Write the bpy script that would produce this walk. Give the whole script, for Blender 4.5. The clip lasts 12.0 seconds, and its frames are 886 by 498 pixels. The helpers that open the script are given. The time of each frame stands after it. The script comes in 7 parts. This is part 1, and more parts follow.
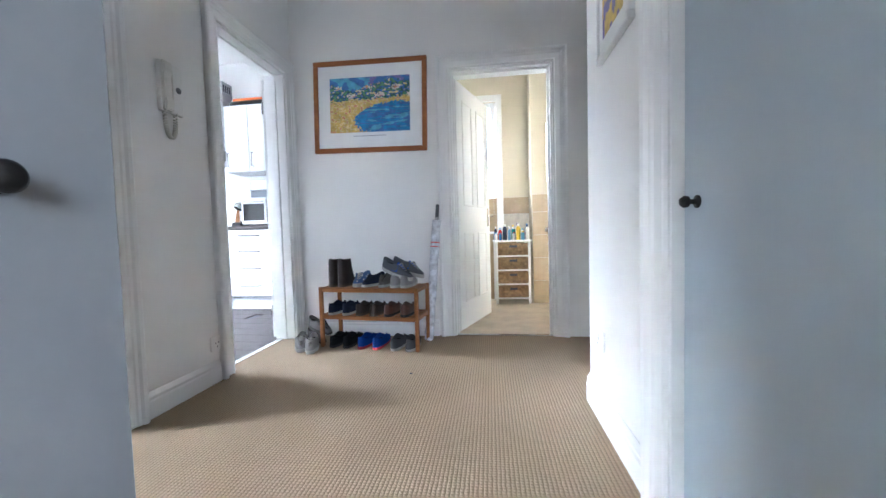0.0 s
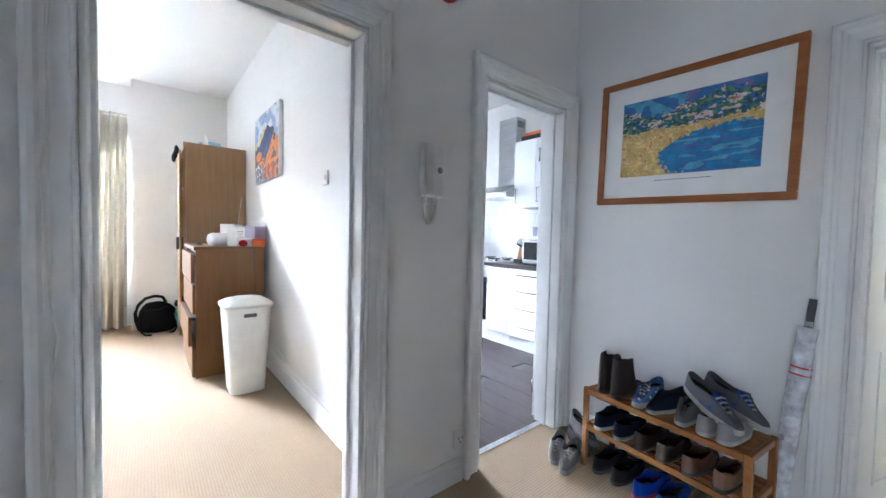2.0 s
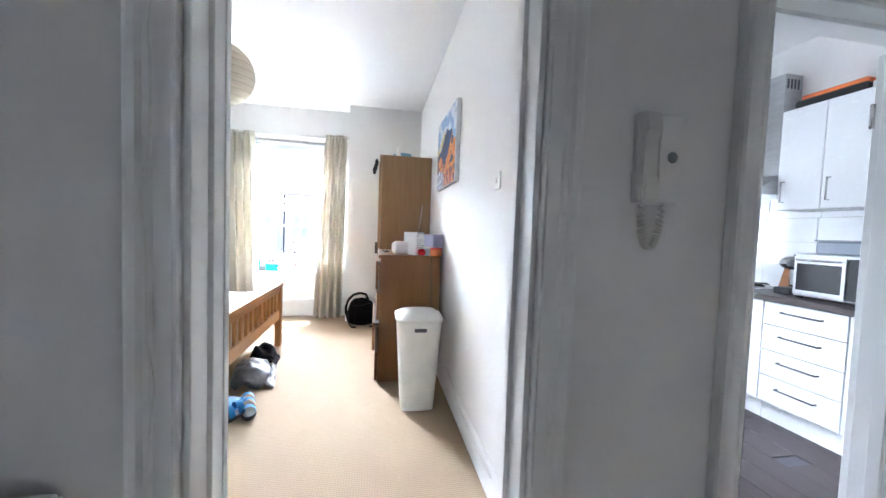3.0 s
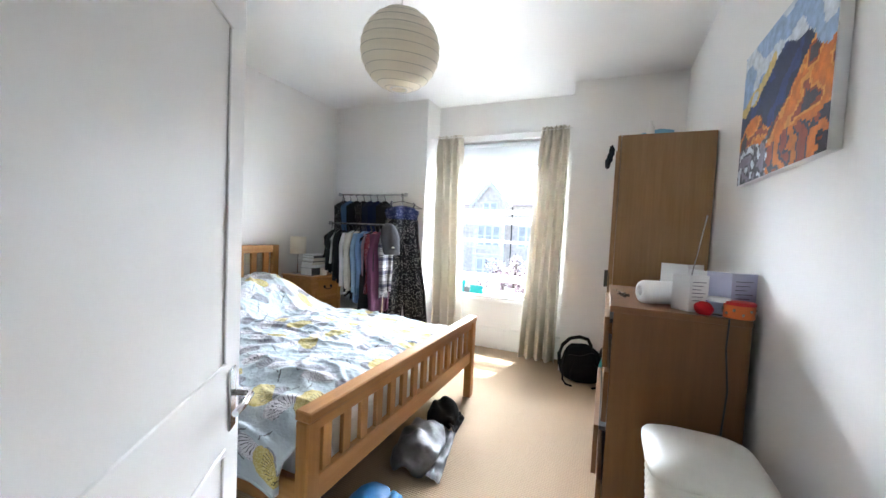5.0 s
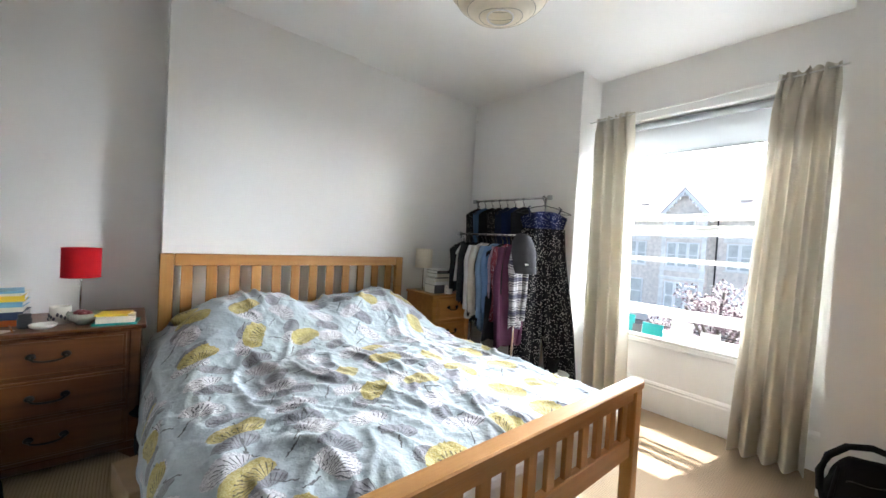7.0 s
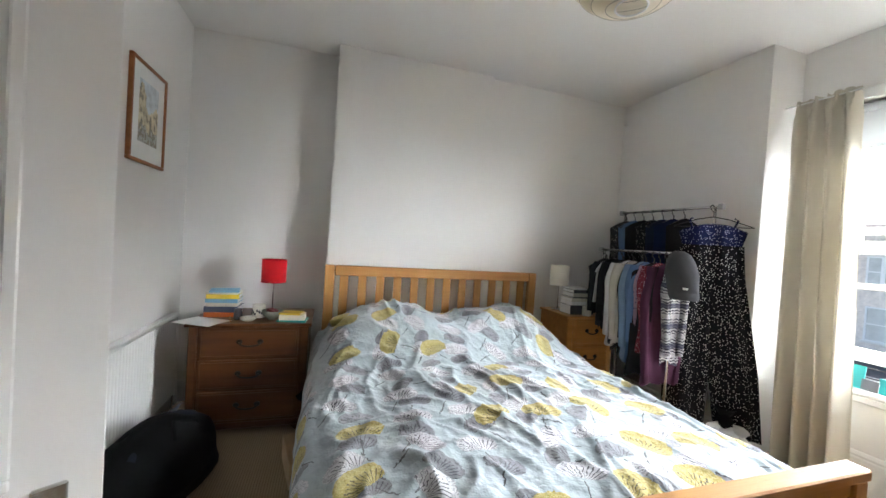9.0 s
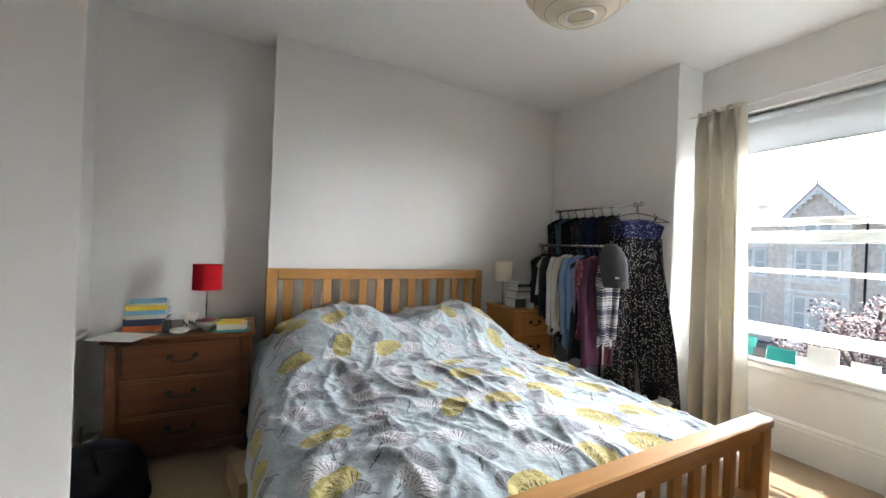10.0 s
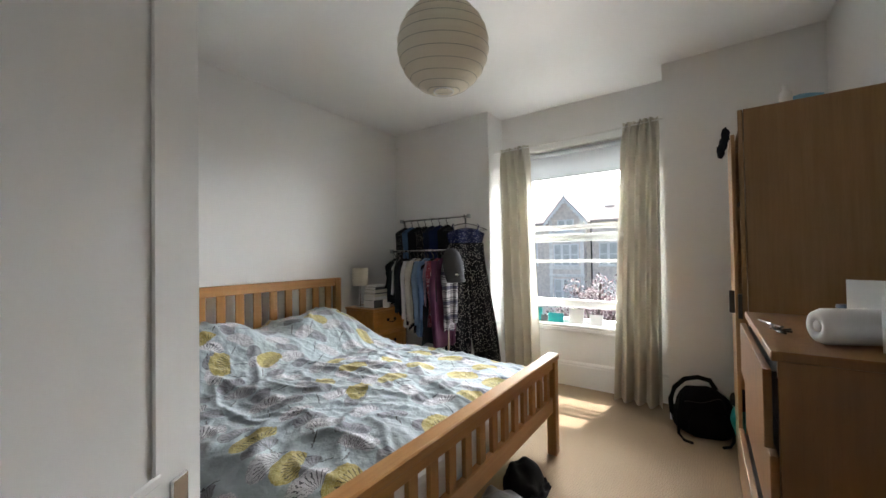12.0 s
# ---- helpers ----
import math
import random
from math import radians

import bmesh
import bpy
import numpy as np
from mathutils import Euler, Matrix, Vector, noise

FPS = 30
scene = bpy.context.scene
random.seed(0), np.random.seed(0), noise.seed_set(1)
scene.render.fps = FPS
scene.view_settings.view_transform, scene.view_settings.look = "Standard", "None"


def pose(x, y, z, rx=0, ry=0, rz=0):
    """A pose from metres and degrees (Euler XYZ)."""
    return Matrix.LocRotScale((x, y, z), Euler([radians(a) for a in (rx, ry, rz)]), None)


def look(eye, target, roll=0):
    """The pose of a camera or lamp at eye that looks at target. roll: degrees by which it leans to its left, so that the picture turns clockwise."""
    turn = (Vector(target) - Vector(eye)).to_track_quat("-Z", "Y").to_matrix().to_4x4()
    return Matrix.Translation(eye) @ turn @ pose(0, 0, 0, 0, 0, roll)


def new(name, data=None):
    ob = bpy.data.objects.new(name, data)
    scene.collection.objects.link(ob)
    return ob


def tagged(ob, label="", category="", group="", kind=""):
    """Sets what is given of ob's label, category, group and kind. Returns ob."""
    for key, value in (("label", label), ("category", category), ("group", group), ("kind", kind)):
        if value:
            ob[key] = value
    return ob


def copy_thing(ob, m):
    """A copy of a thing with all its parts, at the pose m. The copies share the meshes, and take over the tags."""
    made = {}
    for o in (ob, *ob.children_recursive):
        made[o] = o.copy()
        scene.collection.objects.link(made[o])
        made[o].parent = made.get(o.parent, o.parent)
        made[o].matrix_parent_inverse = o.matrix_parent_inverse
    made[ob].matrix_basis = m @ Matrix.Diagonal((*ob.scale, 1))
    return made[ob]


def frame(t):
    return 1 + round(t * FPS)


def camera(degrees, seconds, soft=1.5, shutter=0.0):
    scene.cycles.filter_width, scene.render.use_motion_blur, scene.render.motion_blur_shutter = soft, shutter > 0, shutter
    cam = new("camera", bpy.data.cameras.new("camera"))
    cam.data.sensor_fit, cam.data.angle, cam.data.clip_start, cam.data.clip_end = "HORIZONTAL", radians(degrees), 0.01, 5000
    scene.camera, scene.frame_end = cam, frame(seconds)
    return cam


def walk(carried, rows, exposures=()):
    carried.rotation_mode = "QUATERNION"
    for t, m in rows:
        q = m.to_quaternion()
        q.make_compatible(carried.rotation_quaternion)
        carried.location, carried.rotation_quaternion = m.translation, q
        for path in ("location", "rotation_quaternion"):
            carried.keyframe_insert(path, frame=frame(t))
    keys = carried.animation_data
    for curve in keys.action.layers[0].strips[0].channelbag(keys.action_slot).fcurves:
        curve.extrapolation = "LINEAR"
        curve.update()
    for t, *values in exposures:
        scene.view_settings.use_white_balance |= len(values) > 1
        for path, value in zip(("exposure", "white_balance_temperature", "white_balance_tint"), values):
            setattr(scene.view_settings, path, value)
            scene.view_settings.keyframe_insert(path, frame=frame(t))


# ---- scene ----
cam = camera(100.5, 12.0)
PATH = [
    (0, (0.05, 0.107, 0.805), (-0.208, 2.09, 0.715), -1.6),
    (0.5, (0.083, 0.259, 0.905), (-0.496, 2.172, 0.826), -0.3),
    (1, (0.038, 0.413, 1.003), (-0.912, 2.172, 0.946), 0.4),
    (1.5, (-0.017, 0.578, 1.121), (-1.265, 2.14, 1.061), 0.8),
    (2, (-0.134, 0.734, 1.249), (-1.686, 1.992, 1.173), 1.3),
    (2.5, (-0.347, 0.875, 1.314), (-2.165, 1.703, 1.22), 1.7),
    (3, (-0.601, 1.018, 1.326), (-2.566, 1.378, 1.229), 2.1),
    (3.5, (-0.914, 1.113, 1.351), (-2.909, 1.016, 1.248), 2.4),
    (3.7, (-1.05, 1.098, 1.388), (-3.034, 0.876, 1.265), 2.5),
    (5.3, (-2.029, 0.977, 1.413), (-3.831, 0.113, 1.341), 2.6),
    (5.5, (-2.117, 0.951, 1.408), (-3.908, 0.064, 1.345), 2.5),
    (6, (-2.369, 0.94, 1.404), (-4.059, -0.127, 1.34), 2.5),
    (6.5, (-2.605, 0.862, 1.387), (-4.128, -0.433, 1.327), 2.9),
    (7, (-2.803, 0.803, 1.388), (-4.086, -0.73, 1.337), 3.3),
    (7.5, (-2.921, 0.775, 1.428), (-3.914, -0.96, 1.366), 4.0),
    (7.7, (-2.935, 0.765, 1.441), (-3.818, -1.028, 1.374), 4.2),
    (9.3, (-2.946, 0.825, 1.436), (-3.54, -1.085, 1.396), 3.7),
    (9.5, (-2.894, 0.815, 1.427), (-3.583, -1.063, 1.395), 3.4),
    (10, (-2.825, 0.78, 1.397), (-3.749, -0.994, 1.39), 2.3),
    (10.5, (-2.763, 0.756, 1.373), (-3.871, -0.909, 1.382), 1.3),
    (11, (-2.696, 0.78, 1.367), (-3.969, -0.763, 1.388), 0.6),
    (11.5, (-2.538, 0.847, 1.382), (-3.968, -0.551, 1.409), -0.1),
    (12, (-2.287, 0.892, 1.411), (-3.916, -0.267, 1.444), -0.9),
]
EXPOSURES = [(0.0, 3.42, 5550, 12), (1.0, 3.17, 5550, 12), (2.5, 2.95, 5500, 12), (3.5, 2.55, 5700, 12), (5.5, 2.03, 5900, 11), (6.5, 1.81, 6050, 11), (7.5, 1.63, 6250, 11), (9.5, 1.41, 6350, 11), (12.0, 0.98, 6450, 11)]
walk(cam, [(t, look(eye, target, roll)) for t, eye, target, roll in PATH], EXPOSURES)

# ---- light ----
SUN_TO = Vector((-1.0, 0.25, 2.0)).normalized()
world = bpy.data.worlds.new("sky")
scene.world = world
world.use_nodes = True
wn = world.node_tree.nodes
sky = wn.new("ShaderNodeTexSky")
sky.sky_type = "NISHITA"
sky.sun_disc = False
sky.sun_elevation = math.asin(SUN_TO.z)
sky.sun_rotation = math.atan2(SUN_TO.x, SUN_TO.y)
sky.air_density, sky.dust_density = 1.2, 3.0
wn["Background"].inputs["Strength"].default_value = 0.15
world.node_tree.links.new(sky.outputs["Color"], wn["Background"].inputs["Color"])

sun = new("sun", bpy.data.lights.new("sun", "SUN"))
sun.data.energy, sun.data.angle, sun.data.color = 5.0, radians(0.6), (1.0, 0.95, 0.88)
sun.matrix_world = look(SUN_TO * 30, (0, 0, 0))


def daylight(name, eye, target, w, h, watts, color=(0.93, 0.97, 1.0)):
    """An area lamp standing in for daylight, at or outside a window."""
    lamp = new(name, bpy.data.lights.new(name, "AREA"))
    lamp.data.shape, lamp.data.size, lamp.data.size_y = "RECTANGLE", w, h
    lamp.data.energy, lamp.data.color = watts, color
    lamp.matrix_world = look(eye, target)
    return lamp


# Added lamp, hidden above the window's view, in place of skylight
daylight("daylight_bedroom", (-9.6, -0.3, 3.75), (-4.6, -0.5, 0.9), 4.0, 1.3, 150)
# Added lamp below sill level, standing in for light bounced off the street
daylight("street_bounce_lamp", (-14.5, -0.3, -2.4), (-5.0, -0.6, 1.9), 9.0, 1.8, 330, (1.0, 0.97, 0.93))
daylight("daylight_bathroom", (-0.25, 4.66, 1.55), (-0.1, 3.0, 0.9), 0.7, 1.2, 1.4)
daylight("daylight_kitchen", (-4.72, 2.9, 1.4), (-2.0, 3.2, 1.0), 0.5, 0.7, 3.2)
# Added lamp in an unseen lobby opening, brightens the hall
daylight("hall_fill_lamp", (1.0, -2.42, 1.5), (-0.5, 1.5, 1.0), 1.2, 1.3, 9)


# ---- materials ----
def principled(name):
    m = bpy.data.materials.new(name)
    m.use_nodes = True
    return m, m.node_tree.nodes, m.node_tree.links, m.node_tree.nodes["Principled BSDF"]


def mix_node(n, l, a, b, fac):
    """A colour mix; a and b are colours or sockets."""
    x = n.new("ShaderNodeMix")
    x.data_type = "RGBA"
    for i, v in ((6, a), (7, b)):
        if isinstance(v, (tuple, list)):
            x.inputs[i].default_value = (*v[:3], 1)
        else:
            l.new(v, x.inputs[i])
    if isinstance(fac, (int, float)):
        x.inputs[0].default_value = fac
    else:
        l.new(fac, x.inputs[0])
    return x.outputs[2]


def noise_node(n, l, scale, detail=3, stretch=(1, 1, 1), rough=0.5):
    tc = n.new("ShaderNodeTexCoord")
    mp = n.new("ShaderNodeMapping")
    mp.inputs["Scale"].default_value = stretch
    t = n.new("ShaderNodeTexNoise")
    t.inputs["Scale"].default_value, t.inputs["Detail"].default_value = scale, detail
    t.inputs["Roughness"].default_value = rough
    l.new(tc.outputs["Object"], mp.inputs[0])
    l.new(mp.outputs[0], t.inputs["Vector"])
    return t.outputs["Fac"]


def ramp_node(n, l, fac, lo, hi):
    r = n.new("ShaderNodeMapRange")
    r.inputs[1].default_value, r.inputs[2].default_value = lo, hi
    l.new(fac, r.inputs[0])
    return r.outputs[0]


def math_node(n, l, op, a, b=0.0, c=0.0):
    x = n.new("ShaderNodeMath")
    x.operation = op
    for i, v in enumerate((a, b, c)):
        if isinstance(v, (int, float)):
            x.inputs[i].default_value = v
        else:
            l.new(v, x.inputs[i])
    return x.outputs[0]


def bump_node(n, l, bsdf, height, strength, distance=0.01):
    b = n.new("ShaderNodeBump")
    b.inputs["Strength"].default_value, b.inputs["Distance"].default_value = strength, distance
    l.new(height, b.inputs["Height"])
    l.new(b.outputs[0], bsdf.inputs["Normal"])


def surface(name, color, rough=0.6, vary=0.06, scale=3.0, grain=60.0, bump=0.1, metal=0.0, stretch=(1, 1, 1), coat=0.0, each=0.0):
    """A plain surface with broad stains and fine grain; each: how far single pieces differ."""
    m, n, l, p = principled(name)
    dark = tuple(c * (1 - 2.2 * vary) for c in color)
    light = tuple(min(1, c * (1 + vary)) for c in color)
    broad = noise_node(n, l, scale, 4, stretch)
    fine = noise_node(n, l, grain, 3, stretch)
    c = mix_node(n, l, dark, light, ramp_node(n, l, broad, 0.25, 0.7))
    c = mix_node(n, l, c, tuple(v * 0.8 for v in color), math_node(n, l, "MULTIPLY", ramp_node(n, l, fine, 0.45, 0.8), min(1, vary * 2.2)))
    if each:
        info = n.new("ShaderNodeObjectInfo")
        c = mix_node(n, l, c, tuple(v * 0.45 for v in color), math_node(n, l, "MULTIPLY", info.outputs["Random"], each))
    l.new(c, p.inputs["Base Color"])
    l.new(math_node(n, l, "MULTIPLY_ADD", fine, 0.16, rough - 0.08), p.inputs["Roughness"])
    p.inputs["Metallic"].default_value = metal
    p.inputs["Coat Weight"].default_value = coat
    if bump:
        bump_node(n, l, p, fine, bump, 0.004)
    return m


def wood(name, light, dark, axis=0, rough=0.42, scale=5.0, bump=0.08, each=0.25):
    """Planed wood, with the grain along an axis of the piece."""
    m, n, l, p = principled(name)
    stretch = [9.0, 9.0, 9.0]
    stretch[axis] = 0.55
    broad = noise_node(n, l, scale * 0.5, 4, stretch, 0.6)
    fine = noise_node(n, l, scale * 4, 5, stretch, 0.65)
    patch = noise_node(n, l, 1.6, 2)
    c = mix_node(n, l, dark, light, ramp_node(n, l, broad, 0.3, 0.62))
    c = mix_node(n, l, c, tuple(v * 0.62 for v in dark), math_node(n, l, "MULTIPLY", ramp_node(n, l, fine, 0.52, 0.8), 0.55))
    c = mix_node(n, l, c, tuple(v * 0.75 for v in light), math_node(n, l, "MULTIPLY", patch, 0.3))
    info = n.new("ShaderNodeObjectInfo")
    c = mix_node(n, l, c, dark, math_node(n, l, "MULTIPLY", info.outputs["Random"], each))
    l.new(c, p.inputs["Base Color"])
    l.new(math_node(n, l, "MULTIPLY_ADD", fine, 0.2, rough - 0.1), p.inputs["Roughness"])
    p.inputs["Specular IOR Level"].default_value = 0.3
    bump_node(n, l, p, fine, bump, 0.003)
    return m


def carpet_material(name, light, dark):
    """Ribbed wool loop: rows of small loops across the way one walks."""
    m, n, l, p = principled(name)
    tc = n.new("ShaderNodeTexCoord")
    sep = n.new("ShaderNodeSeparateXYZ")
    l.new(tc.outputs["Object"], sep.inputs[0])
    wob = noise_node(n, l, 45, 2)
    x = math_node(n, l, "MULTIPLY_ADD", wob, 0.007, sep.outputs[0])
    y = math_node(n, l, "MULTIPLY_ADD", wob, 0.007, sep.outputs[1])
    rows = math_node(n, l, "ABSOLUTE", math_node(n, l, "SINE", math_node(n, l, "MULTIPLY", x, math.pi / 0.0145)))
    loops = math_node(n, l, "ABSOLUTE", math_node(n, l, "SINE", math_node(n, l, "MULTIPLY", y, math.pi / 0.0135)))
    fine = noise_node(n, l, 260, 3)
    broad = noise_node(n, l, 1.3, 4)
    height = math_node(n, l, "ADD", math_node(n, l, "MULTIPLY", rows, math_node(n, l, "MULTIPLY_ADD", loops, 0.5, 0.5)), math_node(n, l, "MULTIPLY", fine, 0.35))
    c = mix_node(n, l, dark, light, ramp_node(n, l, height, 0.1, 0.95))
    c = mix_node(n, l, c, tuple(v * 0.72 for v in light), math_node(n, l, "MULTIPLY", ramp_node(n, l, broad, 0.35, 0.8), 0.4))
    l.new(c, p.inputs["Base Color"])
    p.inputs["Roughness"].default_value = 0.95
    bump_node(n, l, p, height, 0.45, 0.005)
    return m


def cloth(name, color, color2=None, dots=0.0, weave=900.0, rough=0.9, bump=0.2, sheen=0.0):
    """Woven cloth; dots: the size of small light marks in color2."""
    m, n, l, p = principled(name)
    broad = noise_node(n, l, 9, 3)
    fine = noise_node(n, l, weave, 2)
    c = mix_node(n, l, tuple(v * 0.75 for v in color), tuple(min(1, v * 1.12) for v in color), broad)
    if dots:
        size = 0.23
        tc = n.new("ShaderNodeTexCoord")
        v = n.new("ShaderNodeTexVoronoi")
        v.inputs["Scale"].default_value = 1 / dots
        v.inputs["Randomness"].default_value = 0.75
        l.new(tc.outputs["Object"], v.inputs["Vector"])
        c = mix_node(n, l, color2, c, ramp_node(n, l, v.outputs["Distance"], size - 0.02, size + 0.03))
    l.new(c, p.inputs["Base Color"])
    p.inputs["Roughness"].default_value = rough
    p.inputs["Sheen Weight"].default_value = sheen
    p.inputs["Specular IOR Level"].default_value = 0.12
    bump_node(n, l, p, math_node(n, l, "ADD", fine, math_node(n, l, "MULTIPLY", broad, 2.0)), bump, 0.004)
    return m


def glass_material(name, tint=(0.97, 0.99, 0.98), rough=0.0):
    m, n, l, p = principled(name)
    p.inputs["Base Color"].default_value = (*tint, 1)
    p.inputs["Roughness"].default_value = rough
    p.inputs["Transmission Weight"].default_value = 1.0
    p.inputs["IOR"].default_value = 1.05
    return m


def thin_cloth(name, color, through_weight, rough=0.85):
    """Cloth or paper that lets part of the light through."""
    m, n, l, p = principled(name)
    broad = noise_node(n, l, 5, 4)
    fine = noise_node(n, l, 500, 2)
    c = mix_node(n, l, tuple(v * 0.95 for v in color), color, broad)
    l.new(c, p.inputs["Base Color"])
    p.inputs["Roughness"].default_value = rough
    bump_node(n, l, p, fine, 0.12, 0.002)
    t = n.new("ShaderNodeBsdfTranslucent")
    l.new(c, t.inputs["Color"])
    x = n.new("ShaderNodeMixShader")
    x.inputs[0].default_value = through_weight
    l.new(p.outputs[0], x.inputs[1])
    l.new(t.outputs[0], x.inputs[2])
    l.new(x.outputs[0], n["Material Output"].inputs["Surface"])
    return m


def duvet_material(name):
    """Printed cotton: seed heads as fans in white, grey and mustard on a pale blue grey, with thin stems."""
    m, n, l, p = principled(name)
    tc = n.new("ShaderNodeTexCoord")
    sep = n.new("ShaderNodeSeparateXYZ")
    l.new(tc.outputs["UV"], sep.inputs[0])
    base, pale = (0.36, 0.425, 0.465), (0.415, 0.475, 0.505)
    col = mix_node(n, l, base, pale, noise_node(n, l, 6, 3))
    for k, (scale, off, radius) in enumerate(((3.9, 8.3, 0.080), (3.9, 3.7, 0.088), (3.4, 0.0, 0.098))):
        cv = n.new("ShaderNodeCombineXYZ")
        l.new(math_node(n, l, "ADD", sep.outputs[0], off), cv.inputs[0])
        l.new(math_node(n, l, "ADD", sep.outputs[1], off * 1.7), cv.inputs[1])
        v = n.new("ShaderNodeTexVoronoi")
        v.voronoi_dimensions = "2D"
        v.inputs["Scale"].default_value = scale
        v.inputs["Randomness"].default_value = 0.34
        l.new(cv.outputs[0], v.inputs["Vector"])
        d = n.new("ShaderNodeVectorMath")
        d.operation = "SUBTRACT"
        l.new(cv.outputs[0], d.inputs[0])
        l.new(v.outputs["Position"], d.inputs[1])
        ds = n.new("ShaderNodeSeparateXYZ")
        l.new(d.outputs[0], ds.inputs[0])
        rnd = n.new("ShaderNodeSeparateColor")
        l.new(v.outputs["Color"], rnd.inputs[0])
        turn = math_node(n, l, "MULTIPLY_ADD", rnd.outputs[2], 2.6, -1.3)
        tc_, ts_ = math_node(n, l, "COSINE", turn), math_node(n, l, "SINE", turn)
        ragged = math_node(n, l, "MULTIPLY_ADD", noise_node(n, l, 55, 2), 0.022, -0.011)
        px, py = ds.outputs[0], ds.outputs[1]
        dx = math_node(n, l, "ADD", math_node(n, l, "SUBTRACT", math_node(n, l, "MULTIPLY", px, tc_), math_node(n, l, "MULTIPLY", py, ts_)), ragged)
        dy = math_node(n, l, "ADD", math_node(n, l, "ADD", math_node(n, l, "MULTIPLY", px, ts_), math_node(n, l, "MULTIPLY", py, tc_)), ragged)
        # a round seed head whose spokes open upwards from its foot
        fy = math_node(n, l, "ADD", dy, radius * 0.70)
        r = math_node(n, l, "SQRT", math_node(n, l, "ADD", math_node(n, l, "MULTIPLY", dx, dx), math_node(n, l, "MULTIPLY", math_node(n, l, "MULTIPLY", dy, dy), 1.9)))
        foot = math_node(n, l, "SQRT", math_node(n, l, "ADD", math_node(n, l, "MULTIPLY", dx, dx), math_node(n, l, "MULTIPLY", fy, fy)))
        ang = math_node(n, l, "ARCTAN2", fy, dx)
        inside = math_node(n, l, "MULTIPLY", math_node(n, l, "LESS_THAN", r, radius), math_node(n, l, "GREATER_THAN", fy, radius * 0.22))
        spokes = math_node(n, l, "MULTIPLY", math_node(n, l, "GREATER_THAN", math_node(n, l, "SINE", math_node(n, l, "MULTIPLY", ang, 30.0)), 0.72), math_node(n, l, "LESS_THAN", foot, radius * 1.15))
        rim = math_node(n, l, "GREATER_THAN", r, radius * 0.72)
        spots = math_node(n, l, "GREATER_THAN", noise_node(n, l, 160, 1), 0.52)
        if k == 2:
            fill, lines = (0.40, 0.325, 0.095), (0.05, 0.042, 0.028)
            body = mix_node(n, l, fill, (0.50, 0.43, 0.19), spots)
            motif = mix_node(n, l, body, lines, math_node(n, l, "MULTIPLY", spokes, math_node(n, l, "MULTIPLY", math_node(n, l, "LESS_THAN", foot, radius * 1.0), 0.85)))
            gate = math_node(n, l, "GREATER_THAN", rnd.outputs[0], 0.38)
        elif k == 1:
            motif = mix_node(n, l, (0.60, 0.60, 0.63), (0.06, 0.06, 0.075), math_node(n, l, "MULTIPLY", spokes, math_node(n, l, "LESS_THAN", foot, radius * 1.3)))
            motif = mix_node(n, l, motif, (0.30, 0.31, 0.34), math_node(n, l, "MULTIPLY", math_node(n, l, "MULTIPLY", spots, rim), 0.8))
            gate = math_node(n, l, "GREATER_THAN", rnd.outputs[1], 0.05)
        else:
            motif = mix_node(n, l, (0.235, 0.245, 0.27), (0.075, 0.075, 0.09), math_node(n, l, "MULTIPLY", spokes, 0.85))
            gate = math_node(n, l, "GREATER_THAN", rnd.outputs[1], 0.12)
        col = mix_node(n, l, col, motif, math_node(n, l, "MULTIPLY", inside, gate))
        stem = math_node(n, l, "MULTIPLY", math_node(n, l, "LESS_THAN", math_node(n, l, "ABSOLUTE", math_node(n, l, "MULTIPLY_ADD", fy, 0.12, dx)), 0.0034), math_node(n, l, "MULTIPLY", math_node(n, l, "LESS_THAN", fy, 0.0), math_node(n, l, "GREATER_THAN", fy, -0.2)))
        col = mix_node(n, l, col, (0.10, 0.10, 0.11), math_node(n, l, "MULTIPLY", stem, gate))
    l.new(col, p.inputs["Base Color"])
    p.inputs["Roughness"].default_value = 0.85
    p.inputs["Sheen Weight"].default_value = 0.15
    creases = math_node(n, l, "ABSOLUTE", math_node(n, l, "SUBTRACT", noise_node(n, l, 9, 4, (1, 1, 1), 0.55), 0.5))
    bump_node(n, l, p, creases, 0.45, 0.05)
    return m


WALL = surface("wall_paint", (0.80, 0.79, 0.77), 0.62, 0.012, 0.9, 140, 0.015)
CEIL = surface("ceiling_paint", (0.82, 0.815, 0.80), 0.8, 0.01, 0.7, 120, 0.03)
GLOSS = surface("white_gloss_paint", (0.80, 0.80, 0.79), 0.45, 0.006, 1.2, 160, 0.0)
# Shade on the closed hall door, put into a blue-grey colour
BLUESHADE_DOOR = surface("door_paint_blue_shade", (0.46, 0.53, 0.58), 0.4, 0.012, 1.5, 160, 0.02)
# Entrance door darkened to grey, its shade put into the colour
GREYSHADE_DOOR = surface("door_paint_grey_shade", (0.21, 0.21, 0.215), 0.4, 0.012, 1.5, 160, 0.02)
CARPET = carpet_material("sisal_carpet", (0.36, 0.265, 0.168), (0.245, 0.175, 0.106))
VINYL = surface("bath_vinyl", (0.50, 0.40, 0.28), 0.4, 0.12, 5, 40, 0.05)
PLANK = wood("dark_plank", (0.058, 0.046, 0.046), (0.034, 0.027, 0.028), 0, 0.45, 6, 0.1, 0.3)
CREAM = surface("cream_paint", (0.66, 0.595, 0.465), 0.6, 0.03, 1.2, 80, 0.05)
TILE = surface("beige_tile", (0.50, 0.39, 0.26), 0.25, 0.08, 6, 40, 0.03, each=0.12)
